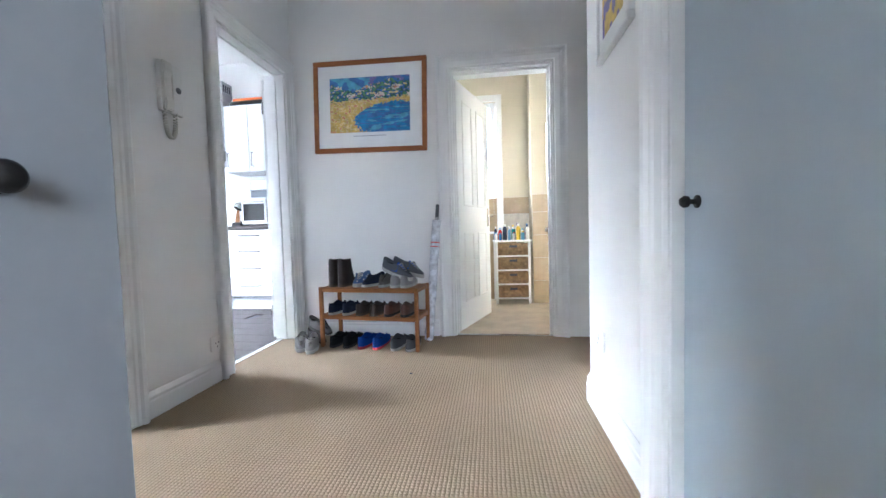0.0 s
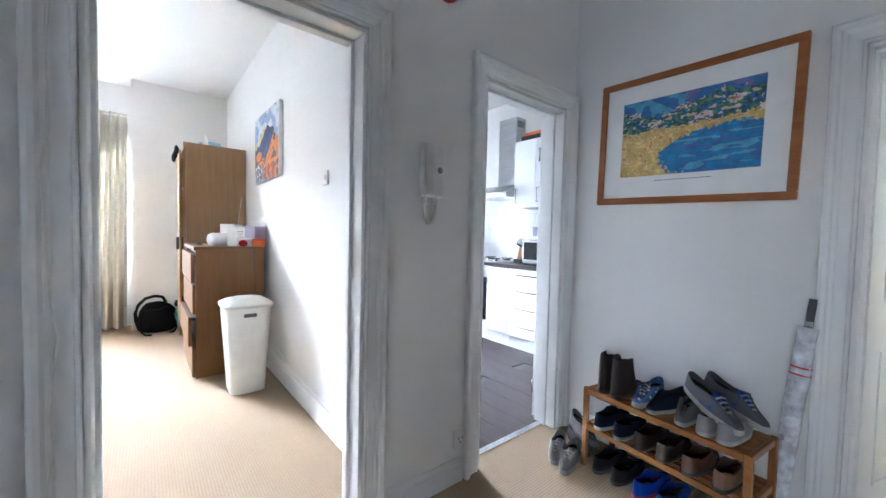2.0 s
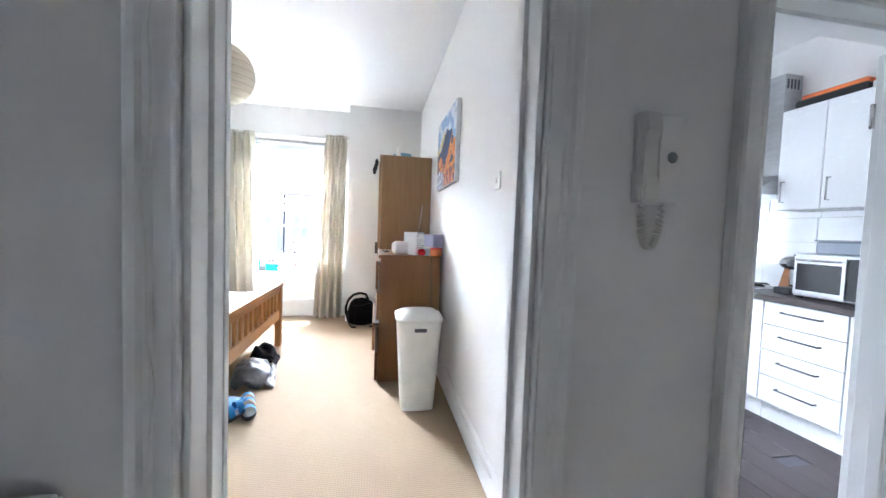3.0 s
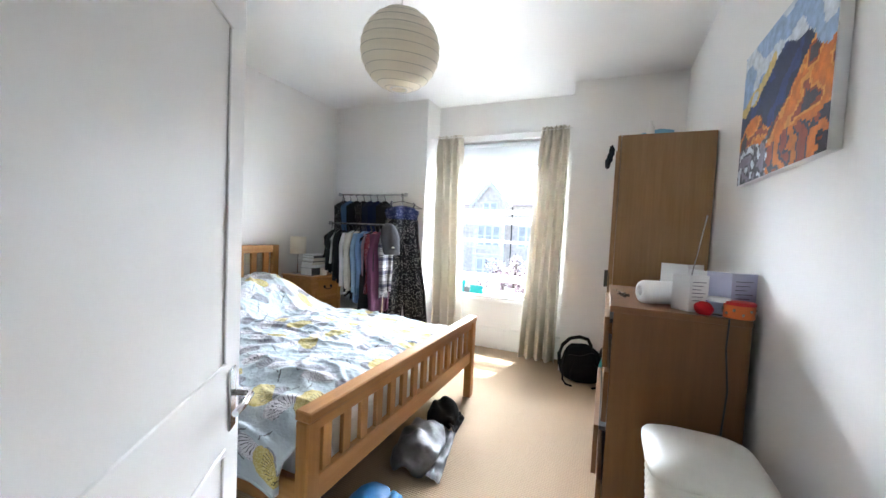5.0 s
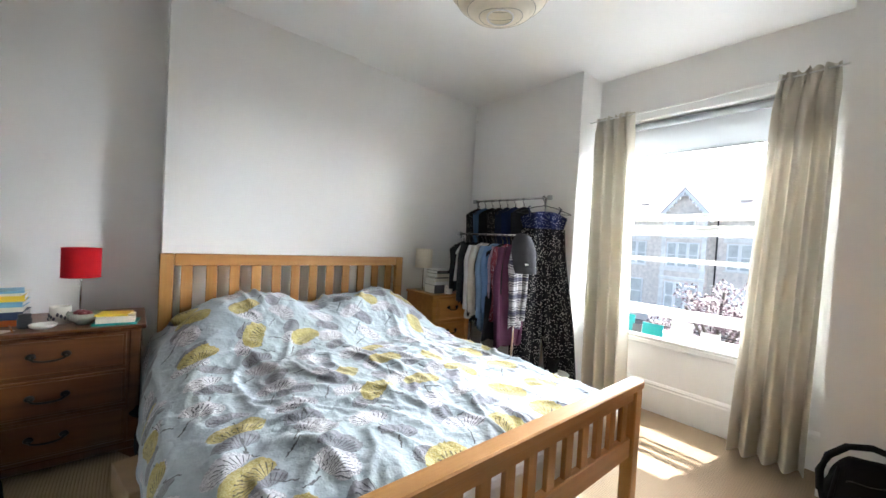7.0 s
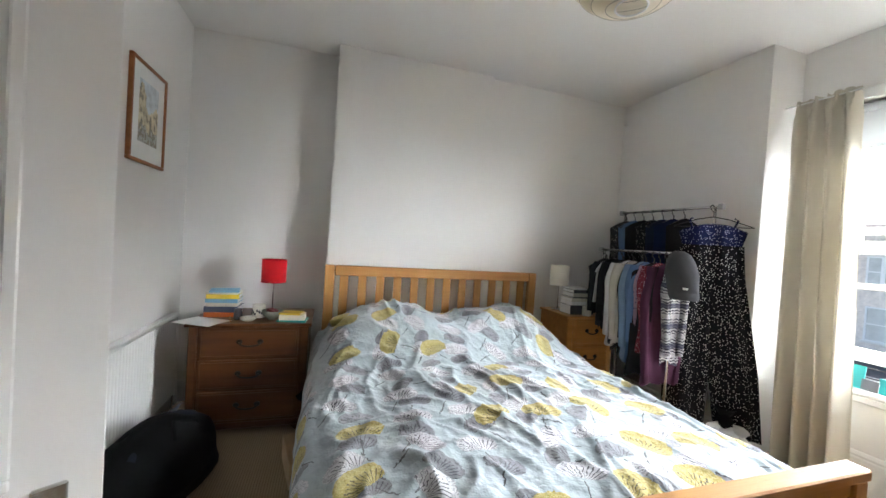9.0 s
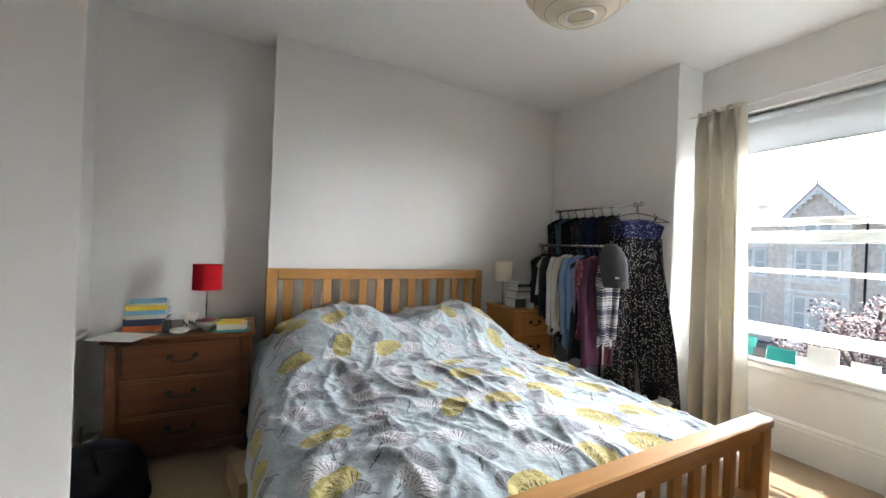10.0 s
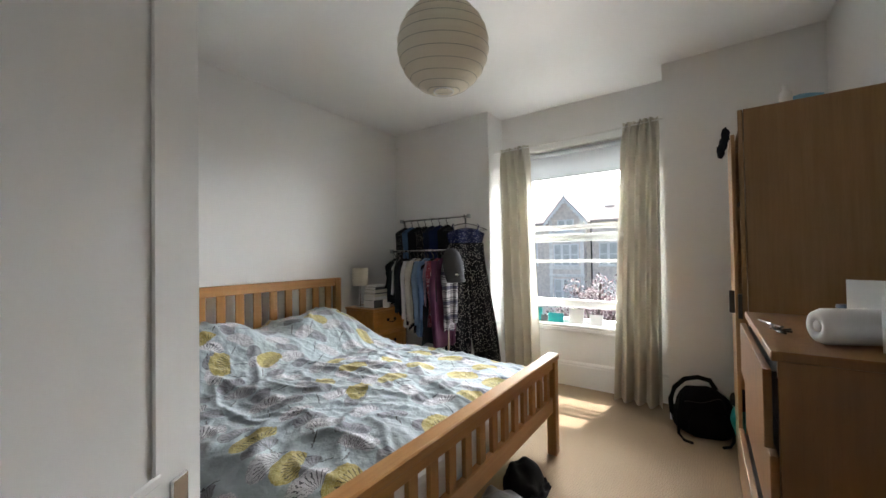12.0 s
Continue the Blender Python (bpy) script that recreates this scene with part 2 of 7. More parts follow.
GROUT = surface("grout", (0.62, 0.58, 0.5), 0.9, 0.08, 20, 150, 0.2)
WHITETILE = surface("white_tile", (0.82, 0.83, 0.84), 0.12, 0.02, 4, 40, 0.02)
OAK = wood("oak", (0.43, 0.222, 0.076), (0.31, 0.142, 0.042), 2)
OAKX = wood("oak_rail", (0.44, 0.226, 0.078), (0.32, 0.146, 0.043), 0)
OAKY = wood("oak_side_rail", (0.43, 0.222, 0.076), (0.31, 0.142, 0.042), 1)
VENEER = wood("oak_veneer", (0.34, 0.205, 0.098), (0.25, 0.142, 0.062), 2, 0.4, 7, 0.04)
VENEER_WARM = wood("warm_veneer", (0.18, 0.083, 0.027), (0.128, 0.057, 0.018), 2, 0.38, 4, 0.03)
PINE = wood("antique_pine", (0.125, 0.045, 0.014), (0.066, 0.023, 0.008), 0, 0.36, 5, 0.06)
PINE_LIGHT = wood("honey_pine", (0.58, 0.27, 0.075), (0.44, 0.19, 0.046), 0, 0.36, 5, 0.06)
RACKWOOD = wood("rack_wood", (0.33, 0.135, 0.042), (0.21, 0.08, 0.024), 0, 0.45)
FRAMEWOOD = wood("cherry_frame", (0.36, 0.135, 0.042), (0.24, 0.08, 0.024), 0, 0.4)
BLACK = surface("black_plastic", (0.018, 0.018, 0.02), 0.45, 0.1, 8, 90, 0.1)
IRON = surface("black_iron", (0.02, 0.018, 0.017), 0.5, 0.15, 20, 120, 0.2, 0.6)
CHROME = surface("brushed_chrome", (0.62, 0.62, 0.62), 0.22, 0.05, 10, 120, 0.03, 1.0)
STEEL = surface("stainless_steel", (0.50, 0.51, 0.52), 0.3, 0.05, 4, 90, 0.03, 1.0, (1, 1, 8))
WHITEPLASTIC = surface("white_plastic", (0.78, 0.775, 0.75), 0.4, 0.03, 5, 60, 0.03)
IVORY = surface("ivory_plastic", (0.74, 0.73, 0.68), 0.45, 0.04, 6, 80, 0.05)
PAPER = surface("paper", (0.80, 0.80, 0.79), 0.8, 0.03, 6, 200, 0.05)
LILAC = surface("lilac_card", (0.52, 0.52, 0.68), 0.7, 0.05, 8, 100, 0.03)
INK = surface("ink", (0.08, 0.08, 0.10), 0.7, 0.05)
RED = cloth("red_shade", (0.55, 0.015, 0.022), weave=700)
CREAMSHADE = thin_cloth("cream_shade", (0.78, 0.73, 0.62), 0.3)
LANTERNPAPER = thin_cloth("lantern_paper", (0.82, 0.76, 0.64), 0.25)
CURTAIN = thin_cloth("curtain_cloth", (0.60, 0.56, 0.475), 0.12)
LINING = thin_cloth("curtain_lining", (0.78, 0.76, 0.70), 0.35)
BLIND = thin_cloth("blind_cloth", (0.56, 0.59, 0.62), 0.02)
DUVET = duvet_material("printed_cotton")
SHEET = cloth("white_sheet", (0.72, 0.73, 0.75))
BLACKCLOTH = cloth("black_nylon", (0.007, 0.007, 0.008), rough=0.85)
NAVYCLOTH = cloth("navy_nylon", (0.016, 0.019, 0.03), rough=0.75)
TEAL = surface("teal", (0.0, 0.27, 0.27), 0.5, 0.06)
BLUE = surface("bright_blue", (0.02, 0.22, 0.55), 0.45, 0.1)
ORANGE = surface("orange", (0.72, 0.16, 0.03), 0.5, 0.08)
YELLOW = surface("yellow", (0.72, 0.50, 0.03), 0.5, 0.06)
NAVY = surface("navy", (0.02, 0.035, 0.09), 0.5, 0.08)
SKYBLUE = surface("sky_blue", (0.18, 0.42, 0.62), 0.5, 0.06)
REDPLAIN = surface("red_plastic", (0.6, 0.02, 0.015), 0.4, 0.06)
CERAMIC = surface("ceramic", (0.74, 0.71, 0.64), 0.2, 0.05, 12, 60, 0.02)
GLAZE = surface("grey_green_glaze", (0.36, 0.38, 0.32), 0.25, 0.1, 30, 90, 0.05)
CARDBOARD = surface("cardboard", (0.40, 0.27, 0.16), 0.85, 0.08, 8, 120, 0.08)
BAGPLASTIC = thin_cloth("bag_plastic", (0.80, 0.79, 0.76), 0.4, 0.35)
GREYBAG = surface("silver_bag", (0.17, 0.175, 0.185), 0.36, 0.4, 9, 30, 0.3)
GLASS = glass_material("window_glass")
JARGLASS = glass_material("jar_glass", (0.95, 0.97, 0.97), 0.05)
MIRROR = surface("mirror", (0.85, 0.87, 0.87), 0.06, 0.0, 3, 30, 0.0, 1.0)
WICKER = surface("wicker", (0.30, 0.19, 0.10), 0.8, 0.25, 30, 110, 0.9)
WORKTOP = wood("worktop", (0.075, 0.06, 0.058), (0.035, 0.028, 0.028), 0, 0.35)
PLANK.node_tree.nodes["Principled BSDF"].inputs["Specular IOR Level"].default_value = 0.2
DARKSTEEL = surface("dark_steel_handle", (0.10, 0.10, 0.105), 0.4, 0.05, 10, 90, 0.02, 0.8)
# Grey that stands for shade in the gaps between kitchen fronts
GAPSHADE = surface("carcass_gap_shade", (0.22, 0.22, 0.225), 0.6)
KITCHENWHITE = surface("kitchen_gloss", (0.74, 0.75, 0.76), 0.25, 0.015, 2, 30, 0.01)


# ---- mesh helpers ----
def box(bm, x0, y0, z0, x1, y1, z1, bevel=0.0, slot=0, seg=1):
    xs, ys, zs = sorted((x0, x1)), sorted((y0, y1)), sorted((z0, z1))
    v = [bm.verts.new((x, y, z)) for x in xs for y in ys for z in zs]
    f = [bm.faces.new([v[i] for i in q]) for q in ((0, 1, 3, 2), (4, 6, 7, 5), (0, 4, 5, 1), (2, 3, 7, 6), (0, 2, 6, 4), (1, 5, 7, 3))]
    for q in f:
        q.material_index = slot
    if bevel:
        edges = {e for q in f for e in q.edges}
        r = bmesh.ops.bevel(bm, geom=list(edges), offset=bevel, segments=seg, affect="EDGES", profile=0.5)
        for q in r["faces"]:
            q.material_index = slot
    return v


def lathe(bm, profile, n=24, cx=0.0, cy=0.0, slot=0, sx=1.0, sy=1.0):
    """A turned shape from (radius, height) pairs."""
    rings = []
    for r, z in profile:
        if r < 1e-5:
            rings.append([bm.verts.new((cx, cy, z))])
        else:
            rings.append([bm.verts.new((cx + r * sx * math.cos(2 * math.pi * i / n), cy + r * sy * math.sin(2 * math.pi * i / n), z)) for i in range(n)])
    for a, b in zip(rings, rings[1:]):
        for i in range(n):
            j = (i + 1) % n
            if len(a) == 1 and len(b) == 1:
                continue
            if len(a) == 1:
                f = bm.faces.new((a[0], b[i], b[j]))
            elif len(b) == 1:
                f = bm.faces.new((a[i], a[j], b[0]))
            else:
                f = bm.faces.new((a[i], a[j], b[j], b[i]))
            f.material_index, f.smooth = slot, True
    return rings


def tube(bm, points, radius, n=8, slot=0, closed=False):
    """A round bar along points."""
    pts = [Vector(p) for p in points]
    rings = []
    for i, p in enumerate(pts):
        a = pts[i - 1] if i or closed else pts[0]
        b = pts[(i + 1) % len(pts)] if i + 1 < len(pts) or closed else pts[-1]
        d = (b - a).normalized()
        side = d.cross(Vector((0, 0, 1)) if abs(d.z) < 0.9 else Vector((1, 0, 0))).normalized()
        up = side.cross(d)
        rings.append([bm.verts.new(p + (side * math.cos(2 * math.pi * k / n) + up * math.sin(2 * math.pi * k / n)) * radius) for k in range(n)])
    pairs = list(zip(rings, rings[1:])) + ([(rings[-1], rings[0])] if closed else [])
    for a, b in pairs:
        for k in range(n):
            f = bm.faces.new((a[k], a[(k + 1) % n], b[(k + 1) % n], b[k]))
            f.material_index, f.smooth = slot, True
    if not closed:
        for r in (rings[0], rings[-1]):
            bm.faces.new(r).material_index = slot


def blob(bm, cx, cy, cz, rx, ry, rz, rough=0.1, seed=0, freq=3.0, slot=0, n=3, flat=None):
    """A soft lump, pressed flat at height flat."""
    r = bmesh.ops.create_icosphere(bm, subdivisions=n, radius=1.0)
    for v in r["verts"]:
        d = 1 + rough * noise.noise(v.co * freq + Vector((seed * 7.3, seed * 1.9, 0)))
        v.co = Vector((cx + v.co.x * rx * d, cy + v.co.y * ry * d, cz + v.co.z * rz * d))
        if flat is not None and v.co.z < flat:
            v.co.z = flat
    for f in {f for v in r["verts"] for f in v.link_faces}:
        f.smooth, f.material_index = True, slot


def sheet(bm, nu, nv, fn, slot=0, uv=None, smooth=True, closed=False):
    """A surface of nu x nv quads from fn(u, v), u and v in 0..1."""
    grid = [[bm.verts.new(fn(i / nu, j / nv)) for j in range(nv + 1)] for i in range(nu + (0 if closed else 1))]
    layer = bm.loops.layers.uv.verify() if uv else None
    for i in range(nu):
        for j in range(nv):
            k = (i + 1) % len(grid)
            f = bm.faces.new((grid[i][j], grid[k][j], grid[k][j + 1], grid[i][j + 1]))
            f.smooth, f.material_index = smooth, slot
            if uv:
                for loop, (a, b) in zip(f.loops, ((i, j), (i + 1, j), (i + 1, j + 1), (i, j + 1))):
                    loop[layer].uv = uv(a / nu, b / nv)
    return grid


def prism(bm, outline, y0, y1, slot=0, axis=1):
    """An outline pushed through from y0 to y1 along an axis."""
    def at(p, q):
        return (p[0], q, p[1]) if axis == 1 else ((q, p[0], p[1]) if axis == 0 else (p[0], p[1], q))
    a = [bm.verts.new(at(p, y0)) for p in outline]
    b = [bm.verts.new(at(p, y1)) for p in outline]
    k = len(a)
    bm.faces.new(a).material_index = slot
    bm.faces.new(b[::-1]).material_index = slot
    for i in range(k):
        bm.faces.new((a[i], b[i], b[(i + 1) % k], a[(i + 1) % k])).material_index = slot


def finish(name, bm, mats, keep_normals=False):
    if not keep_normals:
        bmesh.ops.recalc_face_normals(bm, faces=bm.faces[:])
    me = bpy.data.meshes.new(name)
    bm.to_mesh(me)
    bm.free()
    for m in mats if isinstance(mats, (list, tuple)) else (mats,):
        me.materials.append(m)
    return me


def part(name, bm, material, parent, label=""):
    ob = new(name, finish(name, bm, material))
    ob.parent = parent
    if label:
        tagged(ob, label)
    return ob


def thing(name, m, label, category, group="", kind=""):
    ob = new(name)
    ob.empty_display_size = 0.05
    ob.matrix_world = m if isinstance(m, Matrix) else pose(*m)
    return tagged(ob, label, category, group, kind)


def whole(name, bm, material, label, category, m=None, group="", kind=""):
    ob = new(name, finish(name, bm, material))
    if m is not None:
        ob.matrix_world = m if isinstance(m, Matrix) else pose(*m)
    return tagged(ob, label, category, group, kind)


def B(x0, y0, z0, x1, y1, z1, bevel=0.003, seg=1):
    bm = bmesh.new()
    box(bm, x0, y0, z0, x1, y1, z1, bevel, 0, seg)
    return bm


def structure(name, bm, material, label, category):
    return whole(name, bm, material, label, category, None, "", "structure")


def wall_boxes(bm, axis, a0, a1, t0, t1, z0, z1, holes):
    """A wall along an axis from a0 to a1, t0..t1 thick, with holes (a, a, z, z)."""
    def put(p, q, lo, hi):
        if q - p > 1e-4 and hi - lo > 1e-4:
            box(bm, *((p, t0, lo, q, t1, hi) if axis == 0 else (t0, p, lo, t1, q, hi)))
    at = a0
    for h0, h1, b, t in sorted(holes):
        put(at, h0, z0, z1)
        put(h0, h1, z0, b)
        put(h0, h1, t, z1)
        at = h1
    put(at, a1, z0, z1)


# ---- structure ----
H = 3.02
HALL_W, HALL_E, HALL_N, HALL_S = -1.5, 0.50, 2.93, -0.45
BED_E, BED_N, BED_S, PIER, WIN = -1.83, 1.62, -2.47, -5.95, -6.30


def make_wall(name, label, axis, a0, a1, t0, t1, holes=(), material=None, z1=H, z0=0.0):
    bm = bmesh.new()
    wall_boxes(bm, axis, a0, a1, t0, t1, z0, z1, holes)
    return structure(name, bm, material or WALL, label, "wall")


make_wall("wall_hall_west", "white painted hall wall with two doorways", 1, HALL_S, HALL_N + 0.12, -1.65, HALL_W, [(0.60, 1.43, 0, 2.06), (2.10, 2.82, 0, 2.06)])
make_wall("wall_bedroom_east", "white painted bedroom wall beside the door", 1, -2.65, 0.572, BED_E, -1.65)
make_wall("wall_hall_north", "white painted wall behind the shoe rack", 0, HALL_W, 1.0, HALL_N, HALL_N + 0.12, [(-0.24, 0.52, 0, 2.03)])
make_wall("wall_hall_east", "white painted hall wall", 1, HALL_S, 1.88, HALL_E, HALL_E + 0.12, [(0.22, 1.11, 0, 2.03)])
make_wall("wall_cupboard", "white wall of the hall recess with a door", 1, 1.88, HALL_N, 0.80, 0.92, [(1.96, 2.72, 0, 2.03)])
make_wall("wall_recess_end", "short white wall end of the hall recess", 0, HALL_E + 0.12, 0.92, 1.76, 1.88)
make_wall("wall_hall_south", "white wall behind the entrance with a doorway", 0, -1.65, 1.7, HALL_S - 0.12, HALL_S, [(-0.45, 0.40, 0, 2.03)])
make_wall("wall_bedroom_north", "white painted bedroom wall beside the wardrobe", 0, -6.6, -1.65, BED_N, BED_N + 0.15)
make_wall("wall_bedroom_south", "white painted bedroom wall behind the bed", 0, -6.6, -2.95, -2.77, BED_S)
make_wall("wall_bedroom_recess", "white painted wall of the recess beside the chimney breast", 0, -2.95, BED_E + 0.02, -2.77, -2.65)
make_wall("chimney_breast", "shallow white painted chimney breast", 0, -4.36, -2.95, BED_S, -2.42)
make_wall("wall_pier_south", "white painted pier beside the window", 1, BED_S, -1.07, -6.6, PIER)
make_wall("wall_pier_north", "white painted pier beside the window", 1, 0.62, BED_N, -6.6, PIER)
make_wall("wall_window", "white painted window wall under and over the sash", 1, -1.07, 0.62, -6.6, WIN, [(-0.86, 0.42, 0.65, 2.56)])
make_wall("wall_kitchen_north", "white kitchen wall behind the units", 0, -4.8, -1.5, 4.52, 4.74)
make_wall("wall_kitchen_west", "white kitchen wall with a window", 1, 1.75, 4.74, -4.8, -4.66, [(2.6, 3.2, 1.0, 1.8)])
make_wall("wall_kitchen_east", "white wall between kitchen and bathroom", 1, HALL_N + 0.12, 4.74, -1.65, -1.5)
make_wall("wall_bathroom_north", "cream bathroom wall with a sash window", 0, -1.5, 1.4, 4.5, 4.62, [(-0.62, 0.13, 0.80, 2.30)], CREAM)
make_wall("wall_bathroom_box", "cream boxed-out bathroom wall", 0, 0.50, 1.4, 4.24, 4.5, (), CREAM)
make_wall("wall_bathroom_east", "cream bathroom side wall", 1, HALL_N + 0.12, 4.62, 1.4, 1.52, (), CREAM)
make_wall("wall_bathroom_west", "cream bathroom side wall", 1, HALL_N + 0.12, 4.5, -1.5, -1.46, (), CREAM)
bm = bmesh.new()
wall_boxes(bm, 0, -1.46, 1.4, HALL_N + 0.12, HALL_N + 0.16, 0, H, [(-0.24, 0.52, 0, 2.03)])
structure("wall_bathroom_south", bm, CREAM, "cream bathroom wall round the door", "wall")
# Lobby opening is unseen, made to let the hall lamp in
make_wall("wall_lobby_south", "unseen lobby wall with an added opening for the hall lamp", 0, -1.65, 1.7, -2.5, -2.35, [(0.3, 1.6, 0.9, 2.2)])
make_wall("wall_lobby_east", "white wall of the entrance lobby", 1, -2.35, HALL_S, 1.58, 1.7)
make_wall("wall_lobby_west", "white wall of the entrance lobby", 1, -2.5, HALL_S, -1.65, -1.53)
make_wall("wall_cupboard_back", "white back wall of the rooms beside the hall", 1, HALL_S, HALL_N + 0.12, 1.58, 1.7)

structure("floor_carpet", B(-6.6, -2.77, -0.12, -1.62, 1.75, 0, 0), CARPET, "beige ribbed wool carpet in the bedroom", "carpet")
structure("floor_hall_carpet", B(-1.62, -2.5, -0.12, 1.7, HALL_N + 0.02, 0, 0), CARPET, "beige ribbed wool carpet in the hall", "carpet")
structure("floor_bathroom", B(-1.62, HALL_N + 0.02, -0.12, 1.52, 4.62, -0.002, 0), VINYL, "tan vinyl bathroom floor", "floor")
structure("floor_kitchen", B(-4.8, 1.75, -0.12, -1.62, 4.74, -0.012, 0), INK, "dark base of the kitchen floor", "floor")
structure("ceiling", B(-6.6, -2.77, H, 1.7, 4.74, H + 0.15, 0), CEIL, "white painted ceiling", "ceiling")
structure("trim_threshold", B(-1.645, 0.60, 0, -1.60, 1.43, 0.006, 0.002), surface("carpet_bar", (0.55, 0.46, 0.34), 0.5), "thin carpet bar under the bedroom door", "threshold")
structure("trim_kitchen_threshold", B(-1.62, 2.10, -0.01, -1.58, 2.82, 0.007, 0.002), CHROME, "metal threshold strip at the kitchen door", "threshold")
structure("trim_bath_threshold", B(-0.24, HALL_N + 0.005, -0.01, 0.52, HALL_N + 0.04, 0.006, 0.002), CHROME, "metal threshold strip at the bathroom door", "threshold")


def skirting(name, pts_a, pts_b, side, h=0.17):
    """A moulded skirting board between two plan points; side: the plan direction into the room."""
    a, b, s = Vector((*pts_a, 0)), Vector((*pts_b, 0)), Vector((*side, 0))
    prof = ((0.001, 0), (0.018, 0), (0.018, h - 0.045), (0.014, h - 0.035), (0.016, h - 0.022), (0.008, h - 0.006), (0.004, h), (0.001, h))
    bm = bmesh.new()
    ring = [[bm.verts.new(p + s * d + Vector((0, 0, z))) for d, z in prof] for p in (a, b)]
    k = len(prof)
    for i in range(k):
        bm.faces.new((ring[0][i], ring[0][(i + 1) % k], ring[1][(i + 1) % k], ring[1][i]))
    bm.faces.new(ring[0])
    bm.faces.new(ring[1])
    return structure(name, bm, GLOSS, "white moulded skirting board", "skirting")


for a, b, s, h in (((-1.65, BED_N), (PIER, BED_N), (0, -1), 0.17), ((PIER, BED_N), (PIER, 0.62), (1, 0), 0.17), ((WIN, 0.62), (WIN, -1.07), (1, 0), 0.26), ((PIER, -1.07), (PIER, BED_S), (1, 0), 0.17),
                   ((PIER, BED_S), (-4.36, BED_S), (0, 1), 0.17), ((-4.36, -2.42), (-2.95, -2.42), (0, 1), 0.17), ((-2.95, -2.65), (BED_E, -2.65), (0, 1), 0.17), ((BED_E, -2.65), (BED_E, 0.5), (-1, 0), 0.17),
                   ((HALL_W, 1.535), (HALL_W, 1.99), (1, 0), 0.12), ((HALL_W, 0.48), (HALL_W, HALL_S), (1, 0), 0.15), ((-1.4, HALL_N), (-0.36, HALL_N), (0, -1), 0.13), ((HALL_E, 1.215), (HALL_E, 1.88), (-1, 0), 0.13)):
    skirting("baseboard", a, b, s, h)


def architrave(name, axis, plane, into, a0, a1, top, w=0.10, label="white moulded door architrave"):
    """A stepped moulding round a doorway on one wall face; into: +1 or -1, the way it stands out."""
    prof = ((0.0, 0.0015), (0.0, 0.013), (0.004, 0.017), (0.010, 0.017), (0.014, 0.013), (0.018, 0.012), (w * 0.50, 0.016), (w * 0.56, 0.021),
            (w - 0.034, 0.024), (w - 0.026, 0.034), (w - 0.014, 0.038), (w - 0.004, 0.034), (w, 0.026), (w, 0.0015))
    bm = bmesh.new()

    def at(a, z, d):
        t = plane + into * d
        return bm.verts.new((a, t, z) if axis == 0 else (t, a, z))
    lines = [[at(a0 - o, 0, d) for o, d in prof], [at(a0 - o, top + o, d) for o, d in prof], [at(a1 + o, top + o, d) for o, d in prof], [at(a1 + o, 0, d) for o, d in prof]]
    for p, q in zip(lines, lines[1:]):
        for i in range(len(prof) - 1):
            bm.faces.new((p[i], p[i + 1], q[i + 1], q[i]))
    return structure(name, bm, GLOSS, label, "architrave")


def lining(name, axis, t0, t1, a0, a1, top, stop):
    """A door lining with its stop bead."""
    bm = bmesh.new()
    def put(p, q, lo, hi, u0, u1):
        box(bm, *((p, u0, lo, q, u1, hi) if axis == 0 else (u0, p, lo, u1, q, hi)), 0.002)
    for u0, u1, d in ((t0, t1, 0.018), (stop - 0.02, stop + 0.02, 0.032)):
        put(a0 + 0.0015, a0 + d, 0, top - d, u0, u1)
        put(a1 - d, a1 - 0.0015, 0, top - d, u0, u1)
        put(a0 + 0.0015, a1 - 0.0015, top - d, top - 0.0015, u0, u1)
    return structure(name, bm, GLOSS, "white painted door lining with a stop bead", "door lining")


architrave("trim_bedroom_door", 1, HALL_W, 1, 0.60, 1.43, 2.06, 0.10)
lining("trim_bedroom_lining", 1, -1.652, HALL_W + 0.004, 0.60, 1.43, 2.06, -1.60)
architrave("trim_kitchen_door", 1, HALL_W, 1, 2.10, 2.82, 2.06, 0.10)
lining("trim_kitchen_lining", 1, -1.655, HALL_W + 0.004, 2.10, 2.82, 2.06, -1.58)
architrave("trim_bathroom_door", 0, HALL_N, -1, -0.24, 0.52, 2.03, 0.10)
lining("trim_bathroom_lining", 0, HALL_N - 0.004, HALL_N + 0.165, -0.24, 0.52, 2.03, HALL_N + 0.06)
architrave("trim_east_door", 1, HALL_E, -1, 0.22, 1.11, 2.03, 0.10)
lining("trim_east_lining", 1, HALL_E - 0.004, HALL_E + 0.125, 0.22, 1.11, 2.03, HALL_E + 0.09)
architrave("trim_cupboard_door", 1, 0.80, -1, 1.96, 2.72, 2.03, 0.075)
lining("trim_cupboard_lining", 1, 0.796, 0.92, 1.96, 2.72, 2.03, 0.85)
bm = bmesh.new()
box(bm, BED_E + 0.002, 0.5725, 0, -1.652, 0.578, 2.06, 0.002)
for x in (-1.80, -1.755, -1.71):
    box(bm, x, 0.5785, 0, x + 0.02, 0.585, 2.05, 0.003)
structure("trim_deep_reveal", bm, GLOSS, "white painted deep reveal at the bedroom door", "door lining")
root = thing("strike_plate", (-1.665, 0.5785, 0.925), "small painted strike plate with a dark latch hole", "strike plate")
part("plate", B(-0.016, 0, -0.035, 0.012, 0.0095, 0.035, 0.002), GLOSS, root)
bm = bmesh.new()
tube(bm, [(-0.002, 0.0096, 0), (-0.002, 0.0104, 0)], 0.009, 14)
part("latch_hole", bm, INK, root)
bm = bmesh.new()
